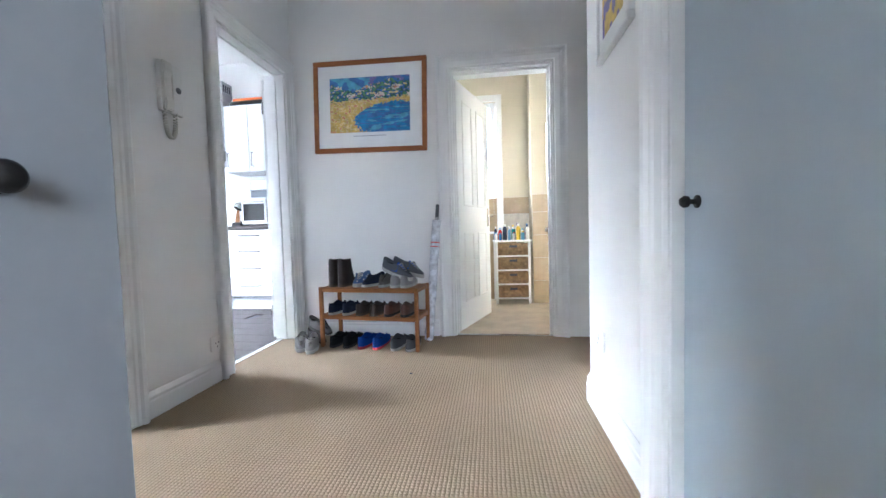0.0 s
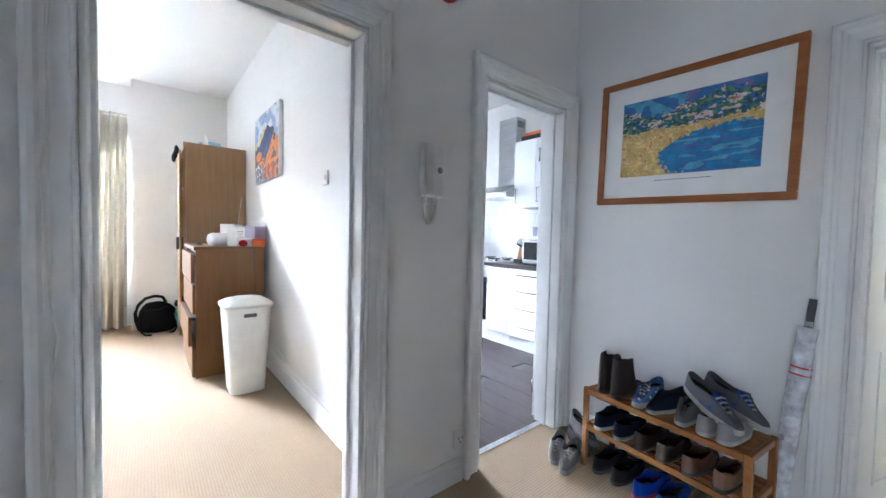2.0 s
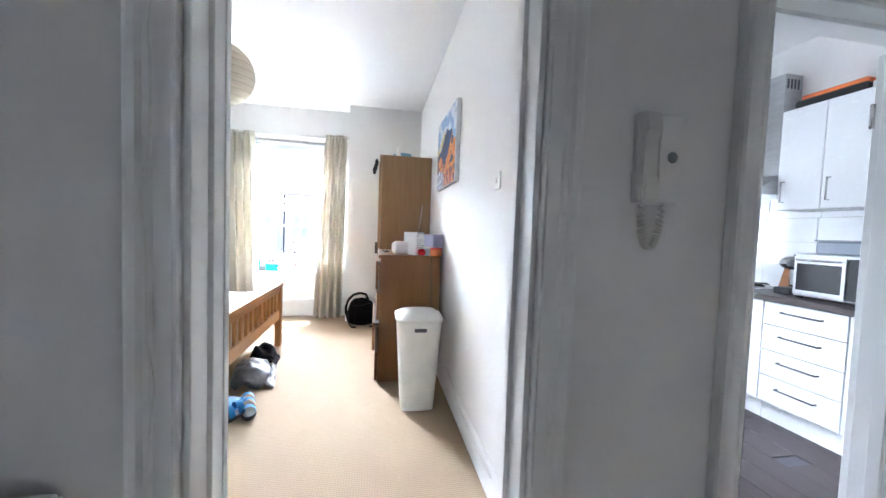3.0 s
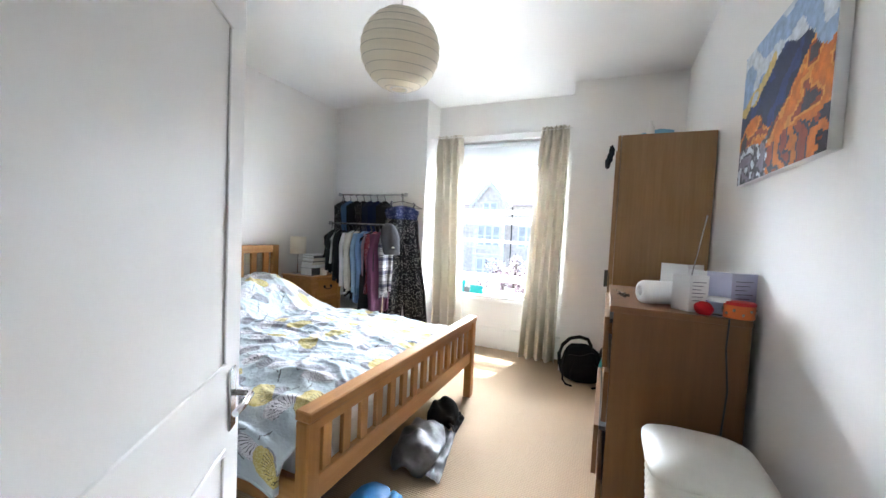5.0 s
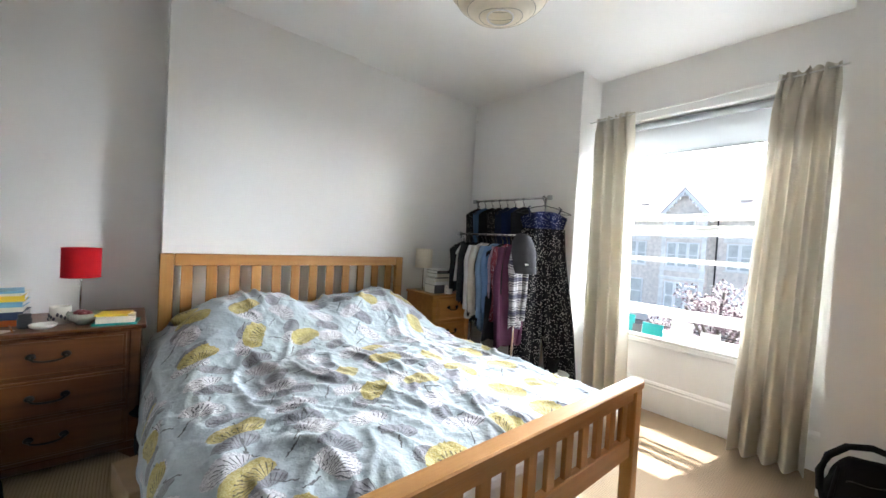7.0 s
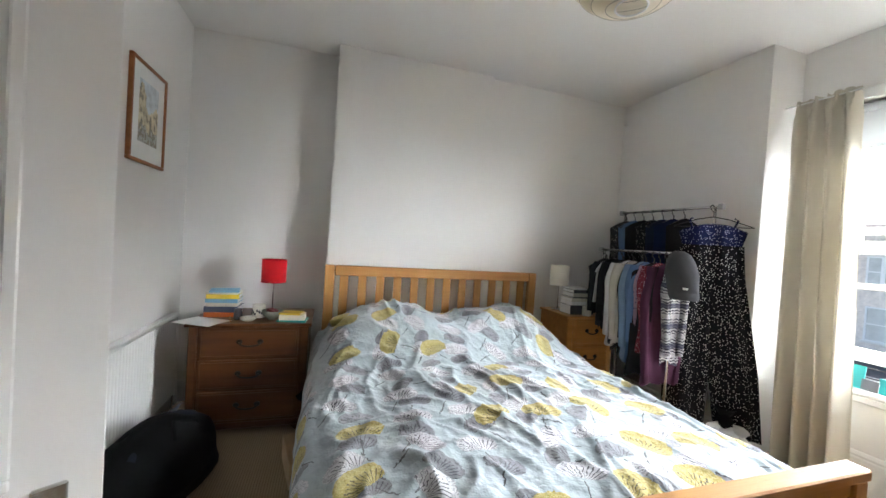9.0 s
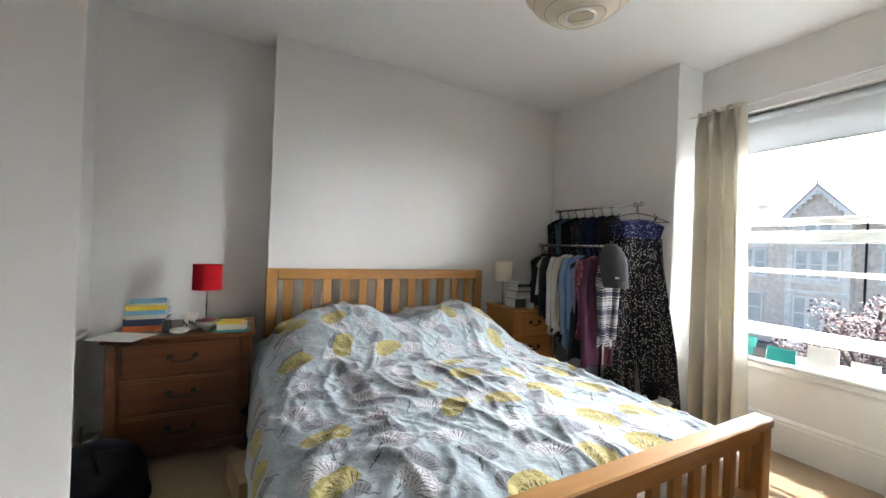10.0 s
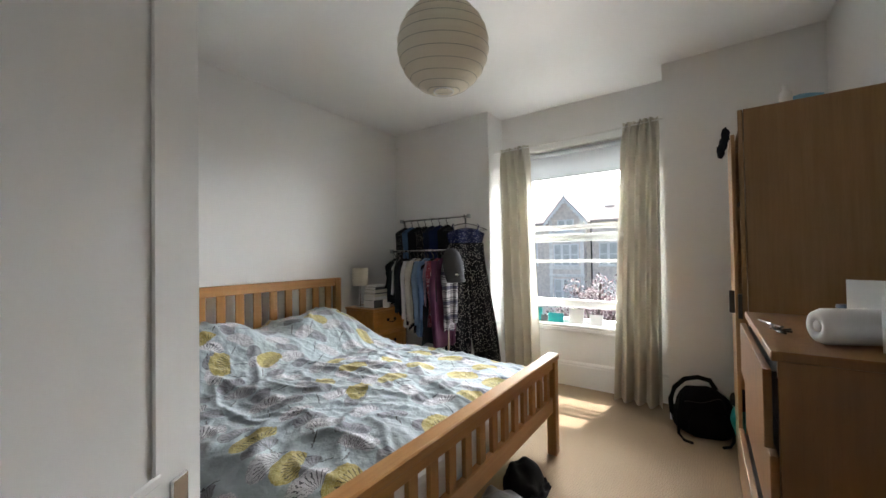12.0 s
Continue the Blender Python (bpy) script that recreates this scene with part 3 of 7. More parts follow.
tube(bm, [(HALL_W + 0.026, 0.545 + 0.008 * math.sin(k * 0.9) + 0.006 * math.sin(k * 2.3), 0.02 + 0.105 * k) for k in range(21)], 0.0028, 6)
whole("trailing_wire", bm, WHITEPLASTIC, "thin white wire running down the door architrave", "wire")


def panel_door(name, w, h, m, material, label, panels, hinge=1, t=0.038, handle="lever", hz=1.0, inset=0.06):
    """A panelled door in its own plane: x from the hinge to the free edge, y its thickness."""
    root = thing(name, m, label, "door", kind="structure")
    bm = bmesh.new()
    box(bm, 0, -t / 2, 0.006, w, t / 2, h, 0.002)
    part("leaf", bm, material, root)
    for x0, x1, z0, z1 in panels:
        for s in (-1, 1):
            y = s * t / 2
            bm = bmesh.new()
            b = 0.018
            for p in ((x0, z0, x1, z0 + b), (x0, z1 - b, x1, z1), (x0, z0 + b, x0 + b, z1 - b), (x1 - b, z0 + b, x1, z1 - b)):
                box(bm, p[0], y, p[1], p[2], y + s * 0.007, p[3], 0.003)
            part("panel_moulding", bm, material, root)
    for s in (-1, 1):
        y = s * t / 2
        if handle == "lever":
            bm = bmesh.new()
            box(bm, w - 0.085, y, hz - 0.10, w - 0.043, y + s * 0.008, hz + 0.07, 0.003)
            hp = part("handle_plate", bm, CHROME, root)
            bm = bmesh.new()
            tube(bm, [(w - 0.064, y, hz), (w - 0.064, y + s * 0.045, hz), (w - 0.075, y + s * 0.055, hz), (w - 0.13, y + s * 0.056, hz - 0.003), (w - 0.175, y + s * 0.05, hz - 0.006)], 0.009, 10)
            part("lever", bm, CHROME, hp)
        elif handle == "knob":
            bm = bmesh.new()
            prof = [(0.0, 0.038), (0.009, 0.037), (0.014, 0.030), (0.013, 0.022), (0.006, 0.017), (0.006, 0.005), (0.015, 0.003), (0.015, 0.0)]
            lathe(bm, prof, 20)
            bmesh.ops.rotate(bm, verts=bm.verts[:], matrix=Matrix.Rotation(radians(-90 * s), 3, "X"))
            bmesh.ops.translate(bm, verts=bm.verts[:], vec=(w - inset, y, hz))
            part("knob", bm, IRON, root, "dark bronze door knob")
    for z in (0.22, h - 0.22):
        bm = bmesh.new()
        tube(bm, [(-0.006, hinge * t / 2, z - 0.045), (-0.006, hinge * t / 2, z + 0.045)], 0.007, 8)
        part("hinge", bm, CHROME, root)
    return root


FOUR = lambda w, h: [(0.11, w / 2 - 0.05, 1.02, h - 0.13), (w / 2 + 0.05, w - 0.11, 1.02, h - 0.13), (0.11, w / 2 - 0.05, 0.22, 0.80), (w / 2 + 0.05, w - 0.11, 0.22, 0.80)]


def door_at(p, q):
    """The pose of a door hinged at p whose free edge points at q."""
    return pose(p[0], p[1], 0, 0, 0, math.degrees(math.atan2(q[1] - p[1], q[0] - p[0])))


panel_door("door_1", 0.86, 2.03, door_at((-1.886, 0.538), (-2.595, 0.051)), GLOSS, "white panelled bedroom door standing wide open", [(0.12, 0.755, 1.03, 1.91), (0.12, 0.755, 0.22, 0.82)], hz=0.95)
panel_door("door_2", 0.70, 2.03, door_at((-1.675, 2.835), (-1.93, 3.48)), GLOSS, "white panelled kitchen door standing open", FOUR(0.68, 2.03), hz=0.98)
panel_door("door_3", 0.74, 2.00, door_at((-0.218, 3.04), (0.012, 3.70)), GLOSS, "white four-panel bathroom door standing open", FOUR(0.74, 2.00), hz=0.95)
panel_door("door_4", 0.85, 2.00, door_at((HALL_E + 0.045, 0.24), (HALL_E + 0.045, 1.2)), BLUESHADE_DOOR, "plain closed door, its shade coloured blue-grey", [], handle="knob", hz=0.86)
panel_door("door_5", 0.74, 2.00, door_at((0.87, 2.705), (0.80, 1.97)), GLOSS, "white cupboard door standing slightly ajar", FOUR(0.74, 2.00), handle="")
panel_door("door_6", 0.80, 2.00, door_at((-0.47, -0.33), (-0.375, 0.43)), GREYSHADE_DOOR, "entrance door standing open, its shade coloured grey", [], handle="knob", hz=0.86, inset=0.10)


# ---- bedroom: the bed ----
def build_bed():
    root = thing("bed", (-3.92, -1.18, 0), "oak super king bed frame with slatted head and foot", "bed")
    W, L = 0.985, 1.20
    for sx in (-1, 1):
        part("leg", B(sx * W - sx * 0.0, L - 0.065, 0, sx * (W - 0.075), L, 0.655, 0.006), OAK, root)
        part("leg", B(sx * W, -L, 0, sx * (W - 0.08), -L + 0.05, 1.185, 0.006), OAK, root)
        part("side_rail", B(sx * (W - 0.012), -L + 0.05, 0.26, sx * (W - 0.045), L - 0.065, 0.41, 0.005), OAKY, root)
    part("top_rail", B(-W, L - 0.07, 0.6565, W, L + 0.008, 0.70, 0.006), OAKX, root)
    part("lower_rail", B(-W + 0.077, L - 0.055, 0.30, W - 0.077, L - 0.015, 0.405, 0.004), OAKX, root)
    part("upper_rail", B(-W + 0.077, L - 0.058, 0.60, W - 0.077, L - 0.012, 0.655, 0.004), OAKX, root)
    for i in range(14):
        x = -W + 0.077 + (2 * W - 0.154) * (i + 0.5) / 14
        part("slat", B(x - 0.028, L - 0.048, 0.402, x + 0.028, L - 0.024, 0.603, 0.003), OAK, root)
    part("top_rail", B(-W + 0.0815, -L + 0.002, 1.10, W - 0.0815, -L + 0.05, 1.185, 0.006), OAKX, root)
    part("lower_rail", B(-W + 0.0815, -L + 0.006, 0.40, W - 0.0815, -L + 0.044, 0.52, 0.004), OAKX, root)
    for i in range(12):
        x = -W + 0.082 + (2 * W - 0.164) * (i + 0.5) / 12
        part("slat", B(x - 0.035, -L + 0.012, 0.517, x + 0.035, -L + 0.036, 1.103, 0.003), OAK, root)
    mattress = whole("mattress", B(-W + 0.047, -L + 0.06, 0.33, W - 0.047, L - 0.075, 0.545, 0.05, 3), SHEET, "white mattress on the bed frame", "mattress", (-3.92, -1.18, 0))
    return root


build_bed()


def duvet_height(x, y):
    """Height of the duvet over the mattress at plan place x (-1..1 across), y (0 head .. 1 foot)."""
    z = 0.60
    rise = 0.80 + 0.20 * math.sin(min(1, y / 0.10) * math.pi / 2)
    fall = 1.0 if y < 0.12 else max(0.0, 1 - (y - 0.12) / 0.30)
    fall = fall * fall * (3 - 2 * fall)
    for c, w, h in ((-0.50, 0.46, 0.27), (0.48, 0.46, 0.28)):
        z += h * math.exp(-(abs(x - c) / w) ** 2.6) * rise * fall
    z += 0.05 * math.exp(-((x + 0.1) / 0.7) ** 2)
    z += 0.035 * noise.noise(Vector((x * 3.6, y * 5.2, 0.3)))
    warp = Vector((noise.noise(Vector((x * 2.2, y * 3, 5))), noise.noise(Vector((x * 2.2, y * 3, 9))), 0))
    for f, a, k in ((3.0, 0.027, 2), (6.2, 0.020, 3), (12.0, 0.010, 4), (22.0, 0.004, 6)):
        q = Vector((x * f + warp.x * 1.5, y * f * 1.6 + warp.y * 1.5, k * 3.7))
        ridge = 1 - min(1, abs(noise.noise(q)) * 3.0)
        mask = 0.55 + 0.9 * noise.noise(Vector((x * 2.4, y * 2.8, k * 1.7 + 30)))
        z += a * ridge ** 2 * max(0.1, mask) * (1.1 - 0.5 * y if f < 5 else 1.0)
    return z


def build_duvet():
    bm = bmesh.new()
    L0, L1, HW = -2.30, -0.075, 1.0

    def fn(u, v):
        s = (u - 0.5) * 2.0 * 1.30
        x = max(-1.0, min(1.0, s))
        over = max(0.0, abs(s) - 1.0)
        z = duvet_height(x, v)
        edge = math.exp(-((1 - abs(x)) / 0.09) ** 2)
        z -= 0.06 * edge
        px = x * HW
        if over:
            drop = over * HW * (1.0 if s > 0 else 1.15 - 0.72 * v ** 1.6)
            px += math.copysign(0.012 + 0.055 * math.sin(min(1, over * 5) * 1.5) + 0.022 * noise.noise(Vector((v * 9, 0, s))), s)
            z -= drop
            z += 0.03 * noise.noise(Vector((v * 5, over * 3, 4)))
        y = L0 + (L1 - L0) * v + 0.018 * noise.noise(Vector((s * 3, v * 3, 8)))
        if v > 0.93:
            z -= 0.045 * ((v - 0.93) / 0.07) ** 1.6
        return (-3.92 - px, y, z)

    sheet(bm, 230, 190, fn, uv=lambda u, v: ((u - 0.5) * 2.6, (1 - v) * 2.2))
    ob = whole("duvet", bm, DUVET, "pale blue-grey duvet printed with seed heads, rumpled on the bed", "duvet")
    sol = ob.modifiers.new("thick", "SOLIDIFY")
    sol.thickness, sol.offset = 0.025, -1
    for s in (0.0, 1.0):
        bm = bmesh.new()
        tube(bm, [fn(s, k / 60) for k in range(61)], 0.006, 6)
        part("hem", bm, DUVET, ob)
    return ob


build_duvet()


def pillow(name, x, y, z, w, d, h, tilt, turn, seed, label):
    bm = bmesh.new()

    def fn(side):
        def inner(u, v):
            a, b = u * 2 - 1, v * 2 - 1
            prof = max(0.0, (1 - abs(a) ** 3.2) * (1 - abs(b) ** 3.2)) ** 0.5
            zz = side * h * 0.5 * prof * (1 + 0.16 * noise.noise(Vector((a * 2.2 + seed, b * 2.2, side))))
            pinch = 1 - 0.05 * (1 - abs(a)) * abs(b) ** 4
            return (a * w / 2 * pinch, b * d / 2, zz)
        return inner
    sheet(bm, 22, 16, fn(1), uv=lambda u, v: (u * w + seed, v * d))
    sheet(bm, 22, 16, fn(-1), uv=lambda u, v: (u * w + seed, v * d))
    bmesh.ops.remove_doubles(bm, verts=bm.verts[:], dist=0.001)
    return whole(name, bm, DUVET, label, "pillow", (x, y, z, tilt, 0, turn), "pillows on the bed")


pillow("pillow", -3.34, -2.20, 0.72, 0.72, 0.40, 0.17, 24, 3, 0.3, "pale blue-grey printed pillow against the headboard")
pillow("pillow", -4.45, -2.20, 0.70, 0.72, 0.40, 0.16, 24, -3, 2.9, "pale blue-grey printed pillow half under the duvet")


# ---- bedroom: bedside chests ----
def bail_handle(parent, x, y, z, w=0.11, m=IRON):
    bm = bmesh.new()
    for s in (-1, 1):
        blob(bm, x + s * w / 2, y + 0.006, z, 0.02, 0.009, 0.018, 0.25, s, 4, n=2)
    pts = [(x + w / 2 * math.cos(math.pi * k / 10), y + 0.018, z - 0.028 * math.sin(math.pi * k / 10) ** 0.7) for k in range(11)]
    tube(bm, pts, 0.0055, 8)
    return part("handle", bm, m, parent, "black iron drawer handle")


def bedside_chest(x0, x1, y0, y1, h, drawers, wood_m, label, foot=0.09):
    """A chest seen from +y, its back at y0."""
    w, d = x1 - x0, y1 - y0
    root = thing("bedside_chest", ((x0 + x1) / 2, (y0 + y1) / 2, 0), label, "chest of drawers", "bedside chests")
    part("body", B(-w / 2 + 0.02, -d / 2, foot, w / 2 - 0.02, d / 2 - 0.022, h - 0.025, 0.004), wood_m, root)
    part("top", B(-w / 2, -d / 2, h - 0.0245, w / 2, d / 2 + 0.008, h, 0.008, 2), wood_m, root)
    part("plinth", B(-w / 2 + 0.005, -d / 2 + 0.005, foot - 0.03, w / 2 - 0.005, d / 2 - 0.008, foot + 0.012, 0.006), wood_m, root)
    for sx in (-1, 1):
        for sy in (-1, 1):
            bm = bmesh.new()
            x, y = sx * (w / 2 - 0.06), sy * (d / 2 - 0.06)
            prism(bm, [(x - sx * 0.06, foot - 0.029), (x - sx * 0.035, foot - 0.05), (x + sx * 0.01, 0.0), (x + sx * 0.052, 0.0), (x + sx * 0.052, foot - 0.029)], y - 0.045, y + 0.045)
            part("foot", bm, wood_m, root)
    for sx in (-1, 1):
        part("corner_post", B(sx * (w / 2 - 0.022), d / 2 - 0.024, foot + 0.013, sx * (w / 2 - 0.075), d / 2 - 0.010, h - 0.026, 0.006), wood_m, root)
    gap = (h - 0.03 - foot - 0.02) / drawers
    for i in range(drawers):
        z0 = foot + 0.022 + gap * i
        dr = part("drawer", B(-w / 2 + 0.085, d / 2 - 0.023, z0 + 0.008, w / 2 - 0.085, d / 2 - 0.008, z0 + gap - 0.008, 0.006), wood_m, root)
        part("panel", B(-w / 2 + 0.10, d / 2 - 0.009, z0 + 0.022, w / 2 - 0.10, d / 2 - 0.004, z0 + gap - 0.022, 0.004), wood_m, dr)
        bail_handle(dr, 0, d / 2 - 0.006, z0 + gap * 0.55, min(0.13, w * 0.2))
    return root


bedside_chest(-2.87, -2.08, -2.52, -1.96, 0.79, 3, PINE, "antique pine bedside chest with three drawers and black handles")
bedside_chest(-5.56, -5.02, -2.42, -1.96, 0.845, 3, PINE_LIGHT, "honey pine bedside chest with black handles")


def table_lamp(x, y, z, r, h_shade, h_total, shade_m, label):
    root = thing("table_lamp", (x, y, z), label, "lamp", "bedside lamps")
    bm = bmesh.new()
    lathe(bm, [(0.0, 0.018), (0.02, 0.017), (0.058, 0.01), (0.06, 0.0), (0.0, 0.0)], 28)
    part("base", bm, CHROME, root)
    bm = bmesh.new()
    tube(bm, [(0, 0, 0.016), (0, 0, h_total - 0.03)], 0.005, 10)
    part("stem", bm, CHROME, root)
    bm = bmesh.new()
    z0 = h_total - h_shade
    lathe(bm, [(r, z0), (r, h_total), (r - 0.003, h_total), (r - 0.003, z0), (r, z0)], 36)
    part("shade", bm, shade_m, root)
    bm = bmesh.new()
    bm.free()
    for zz in (z0 + 0.002, h_total - 0.002):
        bm = bmesh.new()
        tube(bm, [((r + 0.0005) * math.cos(a * math.pi / 18), (r + 0.0005) * math.sin(a * math.pi / 18), zz) for a in range(36)], 0.0022, 6, closed=True)
        part("rim", bm, shade_m, root)
    bm = bmesh.new()
    for k in range(3):
        a = k * 2.094
        tube(bm, [(0, 0, h_total - 0.03), ((r - 0.003) * math.cos(a), (r - 0.003) * math.sin(a), h_total - 0.01)], 0.0015, 5)
    part("spider", bm, CHROME, root)
    return root


table_lamp(-2.556, -2.345, 0.79, 0.091, 0.18, 0.42, RED, "table lamp with a red drum shade on the bedside chest")
table_lamp(-5.13, -2.28, 0.845, 0.088, 0.195, 0.435, CREAMSHADE, "table lamp with a cream drum shade on the bedside chest")


def book(x, y, z, w, d, t, turn, cover, label="closed paperback book in a pile"):
    """A closed book: cover boards, spine and pages set back."""
    root = thing("book", (x, y, z, 0, 0, turn), label, "book", "books")
    bm = bmesh.new()
    box(bm, -w / 2, -d / 2, 0, w / 2, d / 2, 0.0025, 0.0008)
    box(bm, -w / 2, -d / 2, t - 0.0025, w / 2, d / 2, t, 0.0008)
    box(bm, -w / 2, d / 2 - 0.003, 0.0025, w / 2, d / 2, t - 0.0025)
    part("cover", bm, cover, root)
    part("page_block", B(-w / 2 + 0.004, -d / 2 + 0.005, 0.0026, w / 2 - 0.004, d / 2 - 0.0032, t - 0.0026, 0), PAPER, root)
    return root


CREAMBOOK = surface("cream_cover", (0.70, 0.66, 0.56), 0.6, 0.06)
GREYBOOK = surface("dark_grey_cover", (0.09, 0.09, 0.10), 0.6, 0.06)
z = 0.79
for w, t, c, turn, lab in ((0.23, 0.034, ORANGE, 4, "orange book at the foot of the pile"), (0.22, 0.042, NAVY, -3, "thick navy book in a pile"), (0.20, 0.026, CREAMBOOK, 2, "cream book in a pile"),
                      (0.21, 0.028, SKYBLUE, -2, "pale blue book in a pile"), (0.21, 0.032, YELLOW, 3, "yellow book in a pile"), (0.205, 0.012, CREAMBOOK, -4, "thin cream book in a pile"), (0.19, 0.012, SKYBLUE, 9, "thin blue book on top of the pile")):
    book(-2.245, -2.24, z, w, 0.16, t, turn, c, lab)
    z += t + 0.0005
book(-2.735, -2.06, 0.79, 0.20, 0.14, 0.012, -8, TEAL, "thin teal book lying on the bedside chest")
book(-2.735, -2.06, 0.8025, 0.17, 0.125, 0.035, -4, CREAMBOOK, "thick cream book on a teal one")
book(-2.725, -2.065, 0.838, 0.15, 0.11, 0.012, -15, YELLOW, "yellow and black notebook on top of a book")
z = 0.845
for w, t, c, lab in ((0.25, 0.085, GREYBOOK, "dark box file under the books"), (0.24, 0.034, PAPER, "white book in a pile"), (0.235, 0.03, CREAMBOOK, "cream book in a pile"), (0.21, 0.012, GREYBOOK, "thin dark book in a pile"), (0.205, 0.034, CREAMBOOK, "cream book in a pile"), (0.20, 0.03, GREYBOOK, "dark book in a pile"), (0.18, 0.014, PAPER, "thin white book on top of the pile")):
    book(-5.22, -2.115, z, w, 0.17, t, 0, c, lab)
    z += t + 0.0005


def mug(x, y, z, turn, label, r=0.041, h=0.09, mark=True):
    root = thing("mug", (x, y, z, 0, 0, turn), label, "mug", "mugs")
    bm = bmesh.new()
    lathe(bm, [(0.0, 0.0), (r * 0.9, 0.0), (r, 0.006), (r, h), (r - 0.003, h + 0.001), (r - 0.004, h - 0.003), (r - 0.004, 0.008), (0, 0.007)], 26)
    part("body", bm, CERAMIC, root)
    bm = bmesh.new()
    tube(bm, [(r - 0.002 + 0.026 * math.sin(math.pi * k / 8), 0, h * 0.25 + h * 0.55 * k / 8) for k in range(9)], 0.0048, 8)
    part("handle", bm, CERAMIC, root)
    if mark:
        bm = bmesh.new()
        for k in range(9):
            a, zz = 2.2 + k * 0.33, h * (0.3 + 0.35 * ((k * 37) % 10) / 10)
            c = Vector((math.cos(a), math.sin(a), 0)) * (r + 0.0003)
            blob(bm, c.x, c.y, zz, 0.007, 0.007, 0.012, 0.2, k, n=1)
        part("print", bm, INK, root, "dark printed motif")
    return root


mug(-2.49, -2.17, 0.79, -120, "cream mug with a dark print on the bedside chest", 0.045, 0.095)
mug(-5.24, -1.988, 0.845, 20, "cream mug with a dark print beside the books", 0.04, 0.088)
bm = bmesh.new()
lathe(bm, [(0.0, 0.0), (0.03, 0.0), (0.034, 0.01), (0.062, 0.03), (0.072, 0.065), (0.068, 0.065), (0.058, 0.032), (0.0, 0.018)], 32)
bowl = whole("bowl", bm, GLAZE, "grey-green speckled bowl holding small red things", "bowl", (-2.59, -2.10, 0.79))
bm = bmesh.new()
for k in range(14):
    a = k * 2.4
    blob(bm, 0.034 * math.sqrt(k / 14) * math.cos(a), 0.034 * math.sqrt(k / 14) * math.sin(a), 0.058 + 0.006 * (k % 3), 0.014, 0.012, 0.012, 0.3, k, n=1)
whole("beads", bm, surface("bead_red", (0.25, 0.05, 0.05), 0.4, 0.3, 60), "red and dark beads in the bowl", "beads", (-2.59, -2.10, 0.79))
bm = bmesh.new()
lathe(bm, [(0.0, 0.0), (0.03, 0.0), (0.05, 0.012), (0.055, 0.026), (0.052, 0.026), (0.045, 0.014), (0.0, 0.006)], 24)
whole("dish", bm, CERAMIC, "small white dish on the bedside chest", "dish", (-2.44, -2.05, 0.79))
bm = bmesh.new()
lathe(bm, [(0.0, 0.0), (0.026, 0.0), (0.028, 0.005), (0.028, 0.05), (0.024, 0.055), (0.025, 0.075), (0.0, 0.077)], 20)
whole("jar", bm, BLACK, "small black jar beside the books", "jar", (-2.365, -2.10, 0.79))
bm = bmesh.new()
sheet(bm, 8, 8, lambda u, v: (u * 0.21 - 0.105, v * 0.28 - 0.14, 0.0008 + 0.003 * math.sin(u * 3)))
whole("paper_sheet", bm, PAPER, "loose white paper hanging over the chest's edge", "paper", (-2.17, -2.02, 0.7915, 0, 0, 62))
bm = bmesh.new()
tube(bm, [(-2.34, -2.0, 0.794), (-2.30, -2.17, 0.794)], 0.004, 6)
whole("pencil", bm, OAKX, "wooden pencil on the bedside chest", "pencil")
bm = bmesh.new()
box(bm, -0.03, -0.022, 0, 0.03, 0.022, 0.03, 0.004)
whole("small_box", bm, PAPER, "small white box beside the mug", "box", (-5.455, -2.0, 0.845))


# ---- bedroom: radiators and picture ----
def radiator(m, length, h, label):
    """A flat panel radiator; x along its length, standing out towards -y."""
    root = thing("radiator", m, label, "radiator", "radiators")
    bm = bmesh.new()
    n = int(length / 0.034)
    sheet(bm, n * 6, 1, lambda u, v: (-length / 2 + length * u, -0.052 - 0.012 * min(1, max(0, 1.4 * math.sin(u * n * 2 * math.pi) + 0.6)), 0.015 + (h - 0.05) * v), smooth=False)
    box(bm, -length / 2, -0.0515, 0, length / 2, -0.03, h - 0.01, 0.004)
    part("front_panel", bm, GLOSS, root)
    part("top_grille", B(-length / 2, -0.075, h - 0.03, length / 2, -0.022, h, 0.006), GLOSS, root)
    part("back_panel", B(-length / 2, -0.022, 0.02, length / 2, -0.012, h - 0.04, 0.003), GLOSS, root)
    for s in (-1, 1):
        part("bracket", B(s * length * 0.35 - 0.015, -0.03, h * 0.3, s * length * 0.35 + 0.015, 0, h * 0.8, 0.002), GLOSS, root)
        part("side_panel", B(s * (length / 2 - 0.003), -0.07, 0.01, s * (length / 2 + 0.004), -0.02, h - 0.01, 0.002), GLOSS, root)
        bm = bmesh.new()
        tube(bm, [(s * (length / 2 + 0.03), -0.04, 0.05), (s * (length / 2 + 0.03), -0.04, -0.13)], 0.0075, 8)
        tube(bm, [(s * length / 2, -0.04, 0.05), (s * (length / 2 + 0.03), -0.04, 0.05)], 0.009, 8)
        blob(bm, s * (length / 2 + 0.03), -0.04, 0.07, 0.016, 0.016, 0.028, 0, n=2)
        part("valve", bm, CHROME, root)
    return root


radiator((BED_E, -1.70, 0.13, 0, 0, -90), 1.45, 0.64, "white panel radiator under the framed picture")
radiator((HALL_W, -0.02, 0.13, 0, 0, 90), 0.80, 0.62, "white panel radiator on the hall wall")


